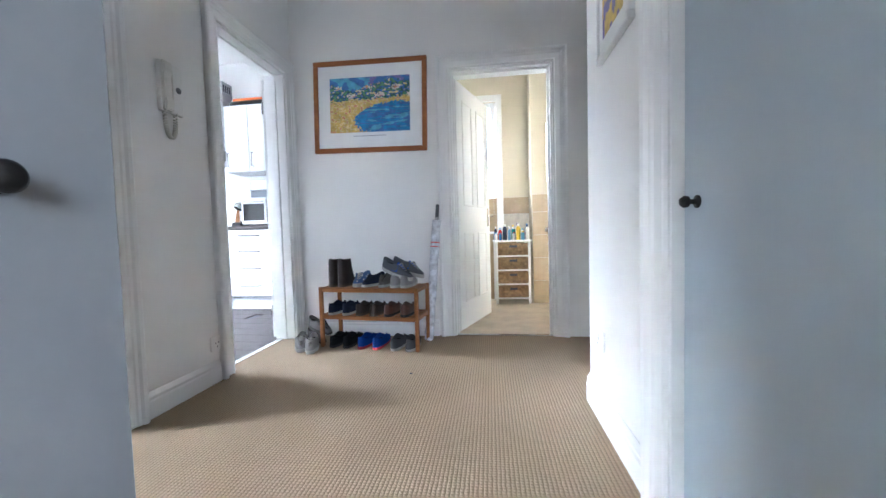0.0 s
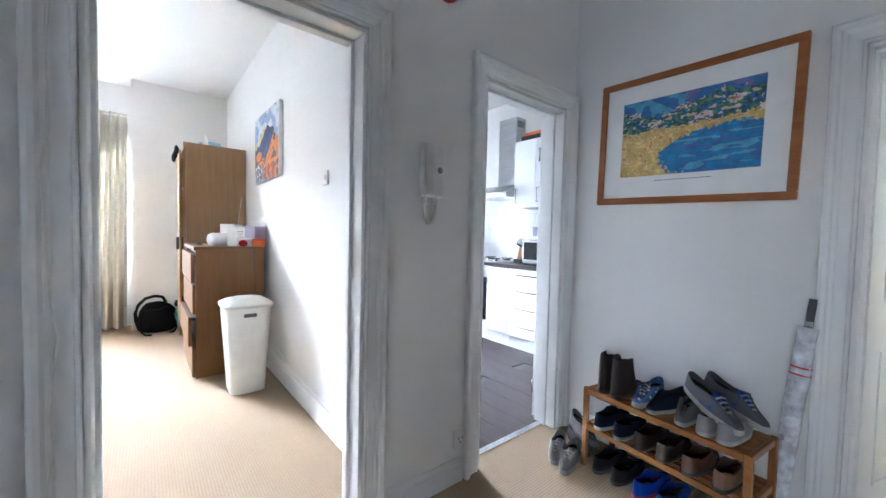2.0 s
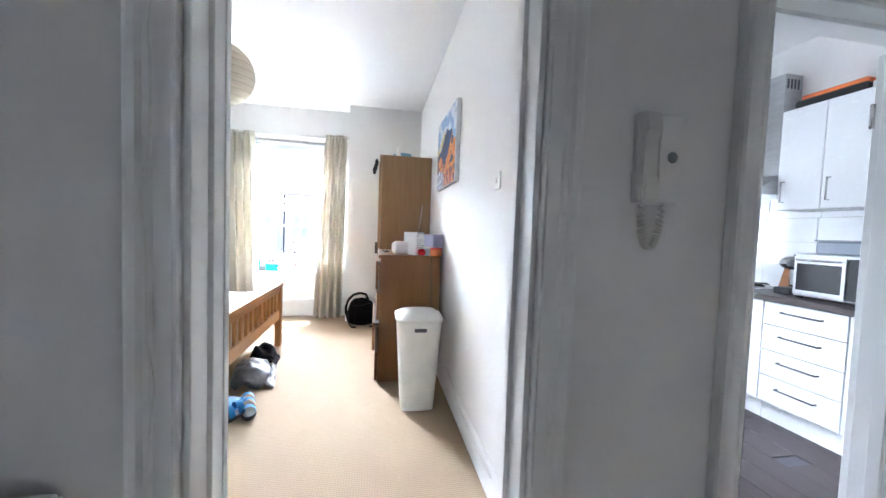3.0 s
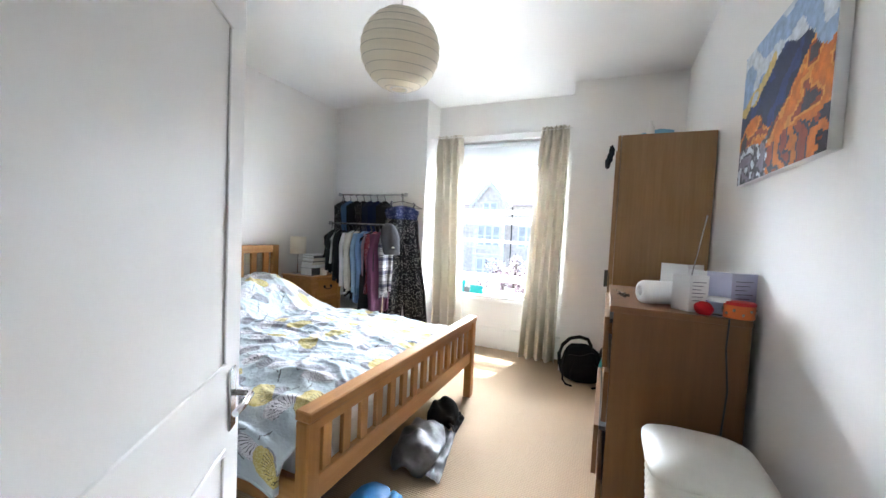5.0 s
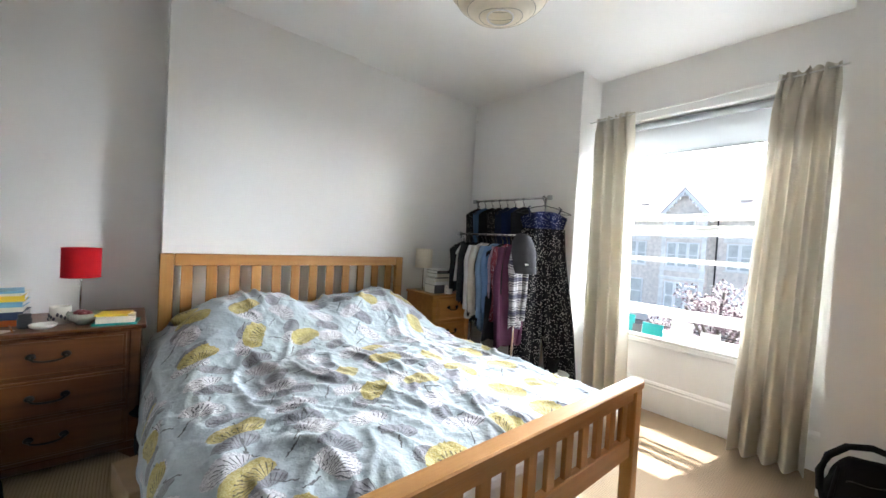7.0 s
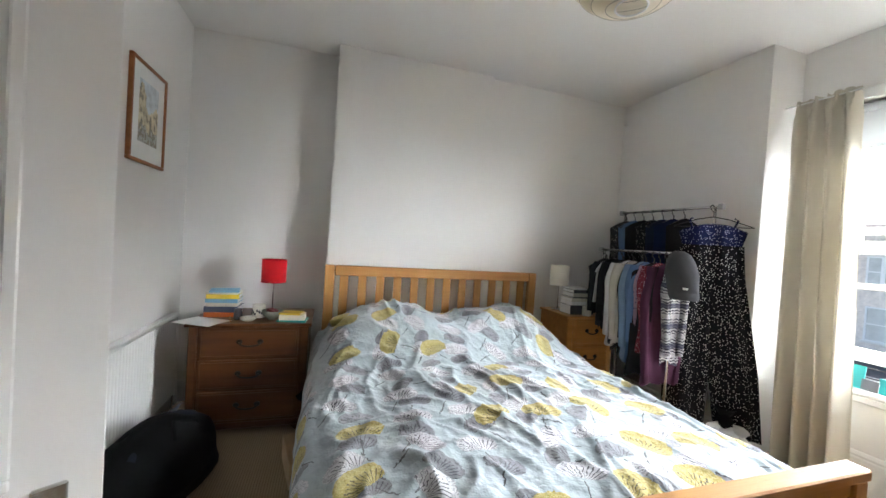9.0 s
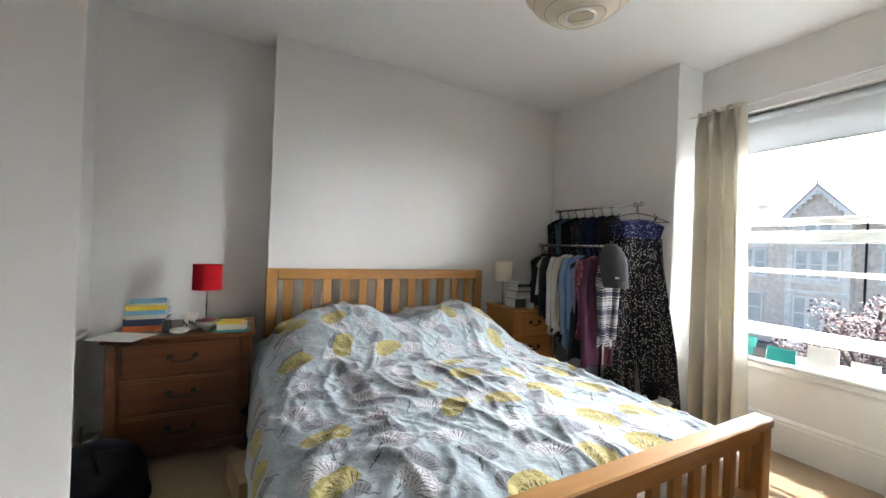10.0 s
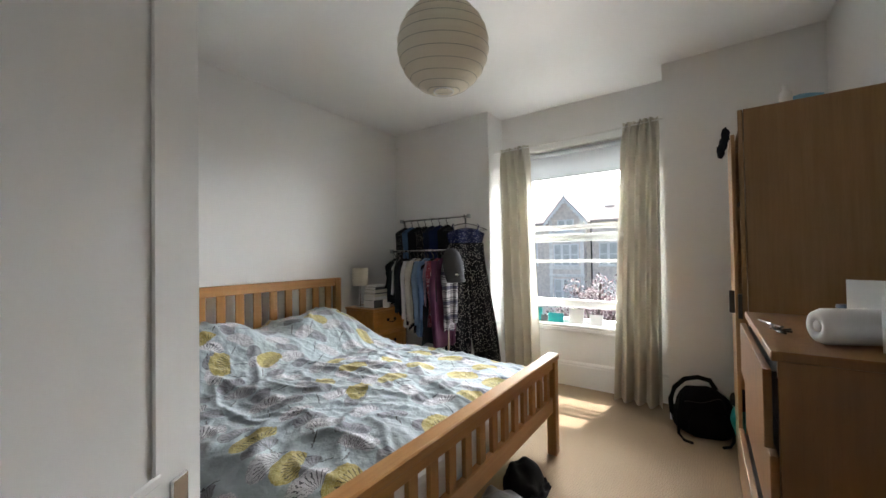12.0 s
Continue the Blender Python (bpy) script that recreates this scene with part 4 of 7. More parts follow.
def framed(name, m, w, h, fw, frame_m, label, art, mount=0.06, depth=0.025, glass=True):
    """A framed picture in the x-z plane that faces -y, its lower left corner at the origin."""
    root = thing(name, m, label, "picture")
    for a, b, c, d in ((0, 0, w, fw), (0, h - fw, w, h), (0, fw, fw, h - fw), (w - fw, fw, w, h - fw)):
        part("frame", B(a, -depth, b, c, 0, d, 0.004), frame_m, root)
    part("mount", B(fw, -depth * 0.55, fw, w - fw, -0.004, h - fw, 0), PAPER, root)
    art(root, fw + mount, fw + mount * 1.25, w - fw - mount, h - fw - mount, -depth * 0.55 - 0.0012)
    return root


def painted(root, x0, z0, x1, z1, y, nu, nv, pick, mats, name="painting"):
    """A flat painting: small dabs of paint, each a face of one of the paints."""
    bm = bmesh.new()
    grid = [[bm.verts.new((x0 + (x1 - x0) * (i / nu + (0.35 * noise.noise(Vector((i * 0.9, j * 0.9, 3))) / nu if 0 < i < nu else 0)), y, z0 + (z1 - z0) * (j / nv + (0.35 * noise.noise(Vector((i * 0.9, j * 0.9, 7))) / nv if 0 < j < nv else 0)))) for j in range(nv + 1)] for i in range(nu + 1)]
    for i in range(nu):
        for j in range(nv):
            f = bm.faces.new((grid[i][j], grid[i + 1][j], grid[i + 1][j + 1], grid[i][j + 1]))
            f.material_index = pick((i + 0.5) / nu, (j + 0.5) / nv)
    return part(name, bm, mats, root)


def paints(prefix, colors):
    return [surface(prefix, c, 0.6, 0.16, 25, 140, 0.15) for c in colors]


def n2(u, v, f, s=0.0):
    return noise.noise(Vector((u * f, v * f, s)))


STREET = paints("watercolour", [(0.62, 0.68, 0.72), (0.55, 0.48, 0.32), (0.28, 0.25, 0.2), (0.68, 0.62, 0.45), (0.42, 0.43, 0.40)])


def street_pick(u, v):
    w = n2(u, v, 5, 1) * 0.12
    roof = 0.55 + (0.28 if u < 0.35 else 0.0) + (0.1 * math.sin(u * 9))
    if v + w > roof:
        return 0
    if v < 0.22 + w:
        return 4 if n2(u, v, 14, 2) > 0 else 2
    k = n2(u, v, 9, 3)
    return 2 if k > 0.2 else (1 if k > -0.1 else 3)


framed("framed_picture", (BED_E, -1.70, 1.79, 0, 0, -90), 0.46, 0.60, 0.02, FRAMEWOOD, "framed watercolour of a street in a reddish wooden frame", lambda r, a, b, c, d, y: painted(r, a, b, c, d, y, 26, 36, street_pick, STREET), 0.085)


# ---- bedroom: window, blind, curtains ----
def build_window():
    y0, y1, z0, z1, x = -0.86, 0.42, 0.65, 2.56, -6.42
    root = thing("window_1", (x, (y0 + y1) / 2, z0), "white painted sash window with the lower sash raised a little", "window", kind="structure")
    w, h = (y1 - y0) / 2, z1 - z0
    bm = bmesh.new()
    for s in (-1, 1):
        box(bm, -0.06, s * w, 0, 0.06, s * (w - 0.06), h, 0.003)
    box(bm, -0.06, -w + 0.06, h - 0.06, 0.06, w - 0.06, h, 0.003)
    box(bm, -0.06, -w + 0.06, 0, 0.06, w - 0.06, 0.04, 0.003)
    part("frame", bm, GLOSS, root)
    for name, xo, a, b in (("lower_sash", 0.018, 0.17, 1.07), ("upper_sash", -0.026, 0.89, h - 0.061)):
        bm = bmesh.new()
        for s in (-1, 1):
            box(bm, xo - 0.02, s * (w - 0.061), a, xo + 0.02, s * (w - 0.115), b, 0.003)
        box(bm, xo - 0.02, -w + 0.115, a, xo + 0.02, w - 0.115, a + 0.085, 0.003)
        box(bm, xo - 0.02, -w + 0.115, b - 0.05, xo + 0.02, w - 0.115, b, 0.003)
        if name == "lower_sash":
            box(bm, xo - 0.012, -w + 0.115, 0.655, xo + 0.012, w - 0.115, 0.69, 0.003)
        sash = part(name, bm, GLOSS, root)
        pane = part("pane", B(xo - 0.002, -w + 0.116, a + 0.086, xo + 0.002, w - 0.116, b - 0.051, 0), GLASS, sash)
        pane.visible_shadow = False
    part("sill", B(-0.0, -w - 0.0, -0.03, 0.16, w, -0.001, 0.008), GLOSS, root)
    bm = bmesh.new()
    for s in (-1, 1):
        box(bm, 0.121, s * (w + 0.002), 0.0, 0.137, s * (w + 0.075), h + 0.07, 0.004)
    box(bm, 0.121, -w - 0.002, h + 0.003, 0.139, w + 0.002, h + 0.072, 0.004)
    box(bm, 0.121, -w - 0.09, -0.075, 0.15, w + 0.09, -0.031, 0.006)
    part("surround", bm, GLOSS, root)


build_window()
bm = bmesh.new()
sheet(bm, 2, 20, lambda u, v: (-6.335 + 0.002 * math.sin(v * 5), -0.79 + 1.14 * u, 2.50 - 0.25 * v))
box(bm, -6.343, -0.79, 2.238, -6.329, 0.35, 2.256, 0.003)
root = thing("roller_blind", (-6.335, -0.22, 2.24), "pale grey roller blind drawn a little way down", "blind")
bmesh.ops.translate(bm, verts=bm.verts[:], vec=(6.335, 0.22, -2.24))
part("cloth", bm, BLIND, root)
bm = bmesh.new()
tube(bm, [(0.0, -0.57, 0.275), (0.0, 0.57, 0.275)], 0.026, 14)
part("roller", bm, BLIND, root)
bm = bmesh.new()
tube(bm, [(0.03, 0.52, 0.29), (0.032, 0.521, -0.3), (0.03, 0.524, -0.75)], 0.0018, 5)
part("pull_cord", bm, PAPER, root)


def curtain(y0, y1, yb0, yb1, label, seed, z1=2.60, zb=0.03):
    """A gathered curtain that hangs at x about -6.1, tied in folds."""
    root = thing("curtain", (-6.1, (y0 + y1) / 2, 0), label, "curtain", "curtains at the window")
    yc = (y0 + y1) / 2

    def place(u, v, back):
        t = v ** 0.85
        a = y0 + (yb0 - y0) * t + (y1 - y0 + (yb1 - yb0 - y1 + y0) * t) * u
        fold = 0.5 + 0.5 * math.sin(u * math.pi * 2 * 3.6 + seed + 0.9 * n2(u, v * 0.3, 2.0, seed))
        amp = 0.055 + 0.075 * t
        fold = fold ** 0.7
        head = math.exp(-(v / 0.035) ** 2)
        ruffle = 0.016 * math.sin(u * 44 + seed) * math.exp(-(v / 0.06) ** 2)
        x = 0.05 - amp * fold * (1 - 0.45 * head) + 0.03 * n2(u * 1.2, v * 0.6, 2, seed + 4) * t + ruffle
        x -= 0.012 * math.exp(-((v - 0.05) / 0.015) ** 2)
        a += 0.008 * math.sin(v * 40 + u * 30) * math.exp(-(v / 0.1) ** 2)
        return (0.02 - x - back, a - yc, z1 - (z1 - zb) * v + 0.008 * math.sin(u * 38 + seed) * head)

    bm = bmesh.new()
    sheet(bm, 110, 60, lambda u, v: place(u, v, 0.0))
    part("cloth", bm, CURTAIN, root)
    bm = bmesh.new()
    sheet(bm, 70, 30, lambda u, v: place(0.03 + u * 0.94, 0.02 + v * 0.965, 0.022))
    part("lining", bm, LINING, root)
    for k in range(7):
        bm = bmesh.new()
        u = (k + 0.5) / 7
        p = place(u, 0.03, -0.004)
        tube(bm, [(p[0] - 0.004, p[1], p[2] + 0.045), (p[0] + 0.004, p[1], p[2]), (p[0], p[1], p[2] - 0.05)], 0.0035, 6)
        part("gather", bm, CURTAIN, root)
    return root


curtain(-1.00, -0.66, -0.93, -0.56, "cream curtain gathered at the window's side", 0.7, 2.60, 0.03)
curtain(0.28, 0.58, 0.17, 0.56, "long cream curtain gathered beside the window", 2.3, 2.63, 0.03)
bm = bmesh.new()
tube(bm, [(-6.1, -1.06, 2.575), (-6.1, -0.2, 2.572), (-6.1, 0.61, 2.60)], 0.006, 8)
whole("curtain_wire", bm, WHITEPLASTIC, "thin white curtain wire over the window", "curtain wire")
for x, y, z, w, h, m, lab, tilt in ((-6.33, -0.68, 0.652, 0.10, 0.15, TEAL, "teal card standing on the window sill", 12), (-6.33, -0.47, 0.652, 0.17, 0.10, TEAL, "small teal box on the window sill", 4),
                                   (-6.33, -0.60, 0.652, 0.08, 0.07, GREYBOOK, "dark postcard on the window sill", 10), (-6.33, -0.25, 0.652, 0.16, 0.16, PAPER, "white card with a small print on the window sill", 10), (-6.33, -0.05, 0.652, 0.13, 0.11, PAPER, "white postcard on the window sill", 14)):
    whole("card", B(-0.004, -w / 2, 0, 0.004, w / 2, h, 0.001), m, lab, "card", (x, y, z, 0, -tilt, 0), "cards on the sill")


# ---- bedroom: paper lantern ----
def build_lantern():
    cx, cy, R, cz = -3.90, -0.235, 0.245, 2.525
    root = thing("pendant_lamp", (cx, cy, cz), "cream paper globe lantern hanging from the ceiling", "lamp")
    bm = bmesh.new()
    n, rings = 56, 44
    rim = 0.052
    a0 = math.asin(rim / R)

    def fn(u, v):
        th = a0 + (math.pi - 2 * a0) * v
        ph = 2 * math.pi * u
        ridge = abs(math.sin(v * math.pi * 12 + 0.9 * math.sin(ph + 1.0) + 0.5 * math.sin(2 * ph)))
        r = R * (0.985 + 0.015 * ridge ** 0.5) * (1 + 0.004 * n2(u * 6, v * 9, 3, 2))
        return (r * math.sin(th) * math.cos(ph), r * math.sin(th) * math.sin(ph), -r * 0.985 * math.cos(th))
    sheet(bm, n, rings * 2, fn, closed=True)
    part("shade", bm, LANTERNPAPER, root)
    for k in range(12):
        bm = bmesh.new()
        pts = []
        for i in range(48):
            u = i / 48
            ph = 2 * math.pi * u
            v = (k + 0.5 - (0.9 * math.sin(ph + 1.0) + 0.5 * math.sin(2 * ph)) / math.pi * 0.9) / 12
            v = min(0.99, max(0.01, v))
            th = a0 + (math.pi - 2 * a0) * v
            pts.append((R * 1.001 * math.sin(th) * math.cos(ph), R * 1.001 * math.sin(th) * math.sin(ph), -R * 0.986 * math.cos(th)))
        tube(bm, pts, 0.0016, 5, closed=True)
        part("rib", bm, surface("rib_wire", (0.42, 0.39, 0.33), 0.6) if k == 0 else bpy.data.materials["rib_wire"], root)
    for z in (-R * 0.965, R * 0.965):
        bm = bmesh.new()
        tube(bm, [(rim * math.cos(i * math.pi / 14), rim * math.sin(i * math.pi / 14), z) for i in range(28)], 0.0035, 6, closed=True)
        part("rim", bm, PAPER, root)
    bm = bmesh.new()
    tube(bm, [(0, 0, 0.05), (0, 0, H - cz - 0.03)], 0.004, 8)
    part("cable", bm, WHITEPLASTIC, root)
    bm = bmesh.new()
    lathe(bm, [(0.0, H - cz - 0.045), (0.02, H - cz - 0.044), (0.03, H - cz - 0.03), (0.05, H - cz - 0.012), (0.05, H - cz), (0, H - cz)], 28)
    part("ceiling_rose", bm, WHITEPLASTIC, root)
    bm = bmesh.new()
    lathe(bm, [(0.0, 0.09), (0.018, 0.085), (0.02, 0.03), (0.012, 0.02), (0.03, -0.03), (0.0, -0.06)], 18)
    part("bulb", bm, CERAMIC, root)


build_lantern()


# ---- bedroom: wardrobe, chest, basket ----
def build_wardrobe():
    x1, x0, y0, y1, h = -4.70, -5.68, 1.065, 1.615, 2.13
    root = thing("wardrobe", ((x0 + x1) / 2, y1, 0), "tall oak veneer wardrobe with a door ajar", "wardrobe")
    cx = (x0 + x1) / 2
    X0, X1, D = x0 - cx, x1 - cx, y0 - y1
    for a in (X0, X1 - 0.02):
        part("side_panel", B(a, D, 0, a + 0.02, -0.008, h, 0.0015), VENEER, root)
    part("top_panel", B(X0 + 0.0202, D + 0.001, h - 0.021, X1 - 0.0202, -0.009, h - 0.001, 0.001), VENEER, root)
    part("base", B(X0 + 0.0202, D + 0.03, 0.0, X1 - 0.0202, -0.009, 0.07, 0.001), VENEER, root)
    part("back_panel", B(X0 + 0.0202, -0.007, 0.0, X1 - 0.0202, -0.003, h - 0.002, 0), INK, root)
    part("inside_shelf", B(X0 + 0.0202, D + 0.02, 1.72, X1 - 0.0202, -0.009, 1.74, 0.001), VENEER, root)
    w = (X1 - X0) / 2 - 0.002
    for hinge, s, deg in ((X1, -1, 5.0), (X0, 1, 0.6)):
        bm = bmesh.new()
        box(bm, 0, -0.022, 0.05, s * w, -0.002, h, 0.0015)
        bmesh.ops.rotate(bm, verts=bm.verts[:], matrix=Matrix.Rotation(radians(-s * -deg if s < 0 else -deg), 3, "Z"))
        bmesh.ops.translate(bm, verts=bm.verts[:], vec=(hinge, D - 0.002, 0))
        door = part("door", bm, VENEER, root)
        bm = bmesh.new()
        hx = s * (w - 0.05) if s > 0 else s * 0.30
        box(bm, hx - 0.012, -0.05, 1.02, hx + 0.012, -0.022, 1.16, 0.003)
        bmesh.ops.rotate(bm, verts=bm.verts[:], matrix=Matrix.Rotation(radians(-s * -deg if s < 0 else -deg), 3, "Z"))
        bmesh.ops.translate(bm, verts=bm.verts[:], vec=(hinge, D - 0.002, 0))
        part("handle", bm, BLACK, door, "dark flat door handle")


build_wardrobe()


def build_chest():
    x1, x0, y0, y1, h = -3.775, -4.66, 1.05, 1.582, 1.105
    cx = (x0 + x1) / 2
    root = thing("chest_of_drawers", (cx, y1, 0), "warm oak veneer chest of four drawers beside the wardrobe", "chest of drawers")
    X0, X1, D = x0 - cx, x1 - cx, y0 - y1
    for a in (X0, X1 - 0.025):
        part("side_panel", B(a, D + 0.012, 0, a + 0.025, 0, h - 0.0305, 0.002), VENEER_WARM, root)
    part("top", B(X0 - 0.003, D - 0.004, h - 0.03, X1 + 0.003, 0.002, h, 0.003), VENEER_WARM, root)
    part("back_panel", B(X0 + 0.026, -0.006, 0.02, X1 - 0.026, -0.001, h - 0.031, 0), INK, root)
    # Black infill gives the drawer gaps their shade by colour
    part("gap_shade_infill", B(X0 + 0.026, D + 0.05, 0.0, X1 - 0.026, -0.0065, h - 0.032, 0), BLACK, root)
    gap = (h - 0.05) / 4
    for i in range(4):
        z0 = 0.012 + gap * i
        out = (0.004, 0.030, 0.0, 0.012)[i]
        dr = part("drawer", B(X0 + 0.004, D - 0.012 - out, z0 + 0.004, X1 - 0.004, D + 0.010 - out, z0 + gap - 0.018, 0.002), VENEER_WARM, root)
        # Black strip behind each front, shade for the gap above it
        part("gap_shade_strip", B(X0 + 0.03, D + 0.011 - out, z0 + gap - 0.05, X1 - 0.03, D + 0.045, z0 + gap - 0.03, 0), BLACK, dr)


build_chest()
bm = bmesh.new()
tube(bm, [(-3.765, 1.50, 1.104), (-3.762, 1.495, 0.98), (-3.764, 1.512, 0.80), (-3.763, 1.498, 0.55), (-3.765, 1.515, 0.35), (-3.763, 1.53, 0.1)], 0.0035, 6)
whole("power_cable", bm, BLACK, "thin dark cable hanging down the chest's side", "cable")
bm = bmesh.new()
tube(bm, [(-3.3, 1.57, 0.30), (-3.05, 1.575, 0.24), (-2.85, 1.572, 0.20), (-2.6, 1.575, 0.183), (-2.2, 1.577, 0.182)], 0.005, 8)
whole("white_cable", bm, WHITEPLASTIC, "white cable lying along the skirting", "cable")


def build_basket():
    """A tall laundry basket that widens towards its lid."""
    root = thing("laundry_basket", (-3.375, 1.355, 0), "tall white plastic laundry basket with a woven texture and lid", "laundry basket")
    hx0, hy0, hx1, hy1, h = 0.145, 0.122, 0.18, 0.165, 0.665

    def rr(u, hx, hy, k=5.0):
        a = 2 * math.pi * u
        c, s = math.cos(a), math.sin(a)
        r = (abs(c) ** k + abs(s) ** k) ** (-1 / k)
        return hx * r * c, hy * r * s
    bm = bmesh.new()

    def fn(u, v):
        x, y = rr(u, hx0 + (hx1 - hx0) * v, hy0 + (hy1 - hy0) * v)
        q = 0.0
        if 0.03 < v < 0.93:
            q = 0.0028 * max(0, math.sin(u * 2 * math.pi * 34 + (math.pi if int(v * 52) % 2 else 0))) * abs(math.sin(v * 52 * math.pi))
        return (x * (1 + q * 6), y * (1 + q * 6), h * v)
    sheet(bm, 204, 156, fn, closed=True)
    part("body", bm, IVORY, root)
    bm = bmesh.new()
    lathe_rings = []
    for z, k in ((h - 0.004, 1.0), (h - 0.004, 1.07), (h + 0.014, 1.08), (h + 0.02, 1.06), (h + 0.045, 0.8), (h + 0.062, 0.42), (h + 0.066, 0.001)):
        lathe_rings.append([bm.verts.new((*(c * k for c in rr(i / 64, hx1, hy1)), z)) for i in range(64)])
    for a, b in zip(lathe_rings, lathe_rings[1:]):
        for i in range(64):
            f = bm.faces.new((a[i], a[(i + 1) % 64], b[(i + 1) % 64], b[i]))
            f.smooth = True
    part("lid", bm, IVORY, root)
    part("base", B(-hx0 + 0.01, -hy0 + 0.01, 0.001, hx0 - 0.01, hy0 - 0.01, 0.01, 0.003), IVORY, root)
    bm = bmesh.new()
    box(bm, 0.170, -0.045, 0.592, 0.1825, 0.045, 0.620, 0.006, 0, 2)
    part("handle_slot", bm, INK, root, "dark handle slot")


build_basket()
bm = bmesh.new()
box(bm, -2.443, BED_N - 0.010, 1.545, -2.357, BED_N, 1.635, 0.004, 0, 2)
root = thing("light_switch", (-2.40, BED_N, 1.59), "white plastic light switch on the bedroom wall", "light switch")
bmesh.ops.translate(bm, verts=bm.verts[:], vec=(2.40, -BED_N, -1.59))
part("plate", bm, WHITEPLASTIC, root)
part("rocker", B(-0.009, -0.016, -0.014, 0.009, -0.0101, 0.014, 0.002), WHITEPLASTIC, root)

MOUNTAIN = paints("acrylic", [(0.012, 0.03, 0.10), (0.02, 0.05, 0.2), (0.62, 0.17, 0.015), (0.72, 0.30, 0.05), (0.30, 0.06, 0.02), (0.66, 0.50, 0.18), (0.30, 0.42, 0.62), (0.62, 0.68, 0.74), (0.22, 0.20, 0.26), (0.05, 0.05, 0.07)])


def mountain_pick(u, v):
    w = n2(u, v, 4, 1) * 0.07 + n2(u, v, 11, 2) * 0.035
    x, y = u + w, v + w
    ridge = 0.53 + 0.26 * math.exp(-((x - 0.58) / 0.24) ** 2)
    if y > ridge:
        k = n2(u, v, 6, 4)
        if y < ridge + 0.10 and x < 0.5:
            return 5 if n2(u, v, 9, 6) > -0.25 else 7
        return 6 if k > -0.02 else 7
    if y > 0.34 + 0.24 * x + 0.10 * math.sin(x * 9):
        return 0 if n2(u, v, 8, 5) > -0.15 else 1
    if y < 0.26 and x < 0.42:
        k = n2(u, v, 15, 7)
        return 8 if k > 0.05 else (7 if k < -0.2 else 9)
    if y < 0.14 + 0.1 * x:
        k = n2(u, v, 12, 7)
        return 4 if k > 0.1 else (9 if k > -0.15 else 2)
    k = n2(u, v, 8, 8) + 0.3 * n2(u, v, 20, 9)
    return 2 if k > 0.0 else (3 if k > -0.22 else (4 if k > -0.38 else 9))


def canvas():
    root = thing("canvas_painting", (-4.15, BED_N, 1.705, 0, 0, 0), "unframed canvas of an orange and blue mountain", "painting")
    w, h = 0.82, 0.615
    bm = bmesh.new()
    box(bm, 0, -0.035, 0, w, -0.002, h, 0.002)
    part("stretcher", bm, PAPER, root)
    painted(root, 0.001, 0.001, w - 0.001, h - 0.001, -0.0362, 78, 60, mountain_pick, MOUNTAIN)


canvas()


# ---- bedroom: things on the chest ----
TOP = 1.106


def standing_card(x, y, z, w, h, turn, m, label, lines=0):
    """A greetings card opened to stand, with written lines."""
    root = thing("greeting_card", (x, y, z, 0, 0, turn), label, "card", "cards on the chest")
    for s in (-1, 1):
        bm = bmesh.new()
        box(bm, 0.0006 * s, 0, 0, s * w, 0.0012, h, 0)
        bmesh.ops.rotate(bm, verts=bm.verts[:], matrix=Matrix.Rotation(radians(s * 35), 3, "Z"))
        leaf = part("leaf", bm, m, root)
        if lines and s == 1:
            bm = bmesh.new()
            for k in range(lines):
                box(bm, w * 0.15, -0.0006, h * (0.8 - 0.1 * k), w * (0.85 - 0.12 * (k % 3)), -0.0002, h * (0.8 - 0.1 * k) + 0.0028, 0)
            bmesh.ops.rotate(bm, verts=bm.verts[:], matrix=Matrix.Rotation(radians(s * 35), 3, "Z"))
            part("writing", bm, INK, leaf)
    return root


standing_card(-3.84, 1.365, TOP, 0.085, 0.165, 78, PAPER, "white greetings card with handwriting, standing open", 6)
standing_card(-4.06, 1.39, TOP, 0.12, 0.20, 100, PAPER, "white greetings card with a printed front", 4)
standing_card(-3.98, 1.46, TOP, 0.11, 0.18, 70, PAPER, "white greetings card standing on the chest", 3)
standing_card(-3.85, 1.52, TOP, 0.11, 0.185, 78, LILAC, "lilac greetings card with writing, standing open", 5)
standing_card(-4.12, 1.51, TOP, 0.12, 0.17, 95, PAPER, "white greetings card at the wall", 0)
whole("blue_card", B(-0.05, 0, 0, 0.05, 0.002, 0.12, 0), SKYBLUE, "blue picture card among the greetings cards", "card", (-3.97, 1.425, TOP, 0, 0, 80))
root = thing("kitchen_roll", (-3.99, 1.27, TOP + 0.0575, 90, 0, 24), "roll of white kitchen paper lying on its side", "kitchen roll")
bm = bmesh.new()
lathe(bm, [(0.02, -0.1), (0.035, -0.103), (0.05, -0.097), (0.057, -0.08), (0.0575, 0.08), (0.05, 0.097), (0.035, 0.103), (0.02, 0.1), (0.02, -0.1)], 36)
part("paper_roll", bm, PAPER, root)
bm = bmesh.new()
lathe(bm, [(0.0, -0.096), (0.0198, -0.098), (0.0198, 0.098), (0.0, 0.096)], 20)
part("core", bm, PAPER, root)
bm = bmesh.new()
lathe(bm, [(0, 0), (0.03, 0), (0.032, 0.006), (0.032, 0.082), (0.029, 0.086), (0.0, 0.086)], 24)
whole("blue_pot", bm, NAVY, "dark blue pot on the chest", "pot", (-4.38, 1.34, TOP))
bm = bmesh.new()
blob(bm, 0, 0, 0.028, 0.055, 0.035, 0.03, 0.12, 3, 3, flat=0.001)
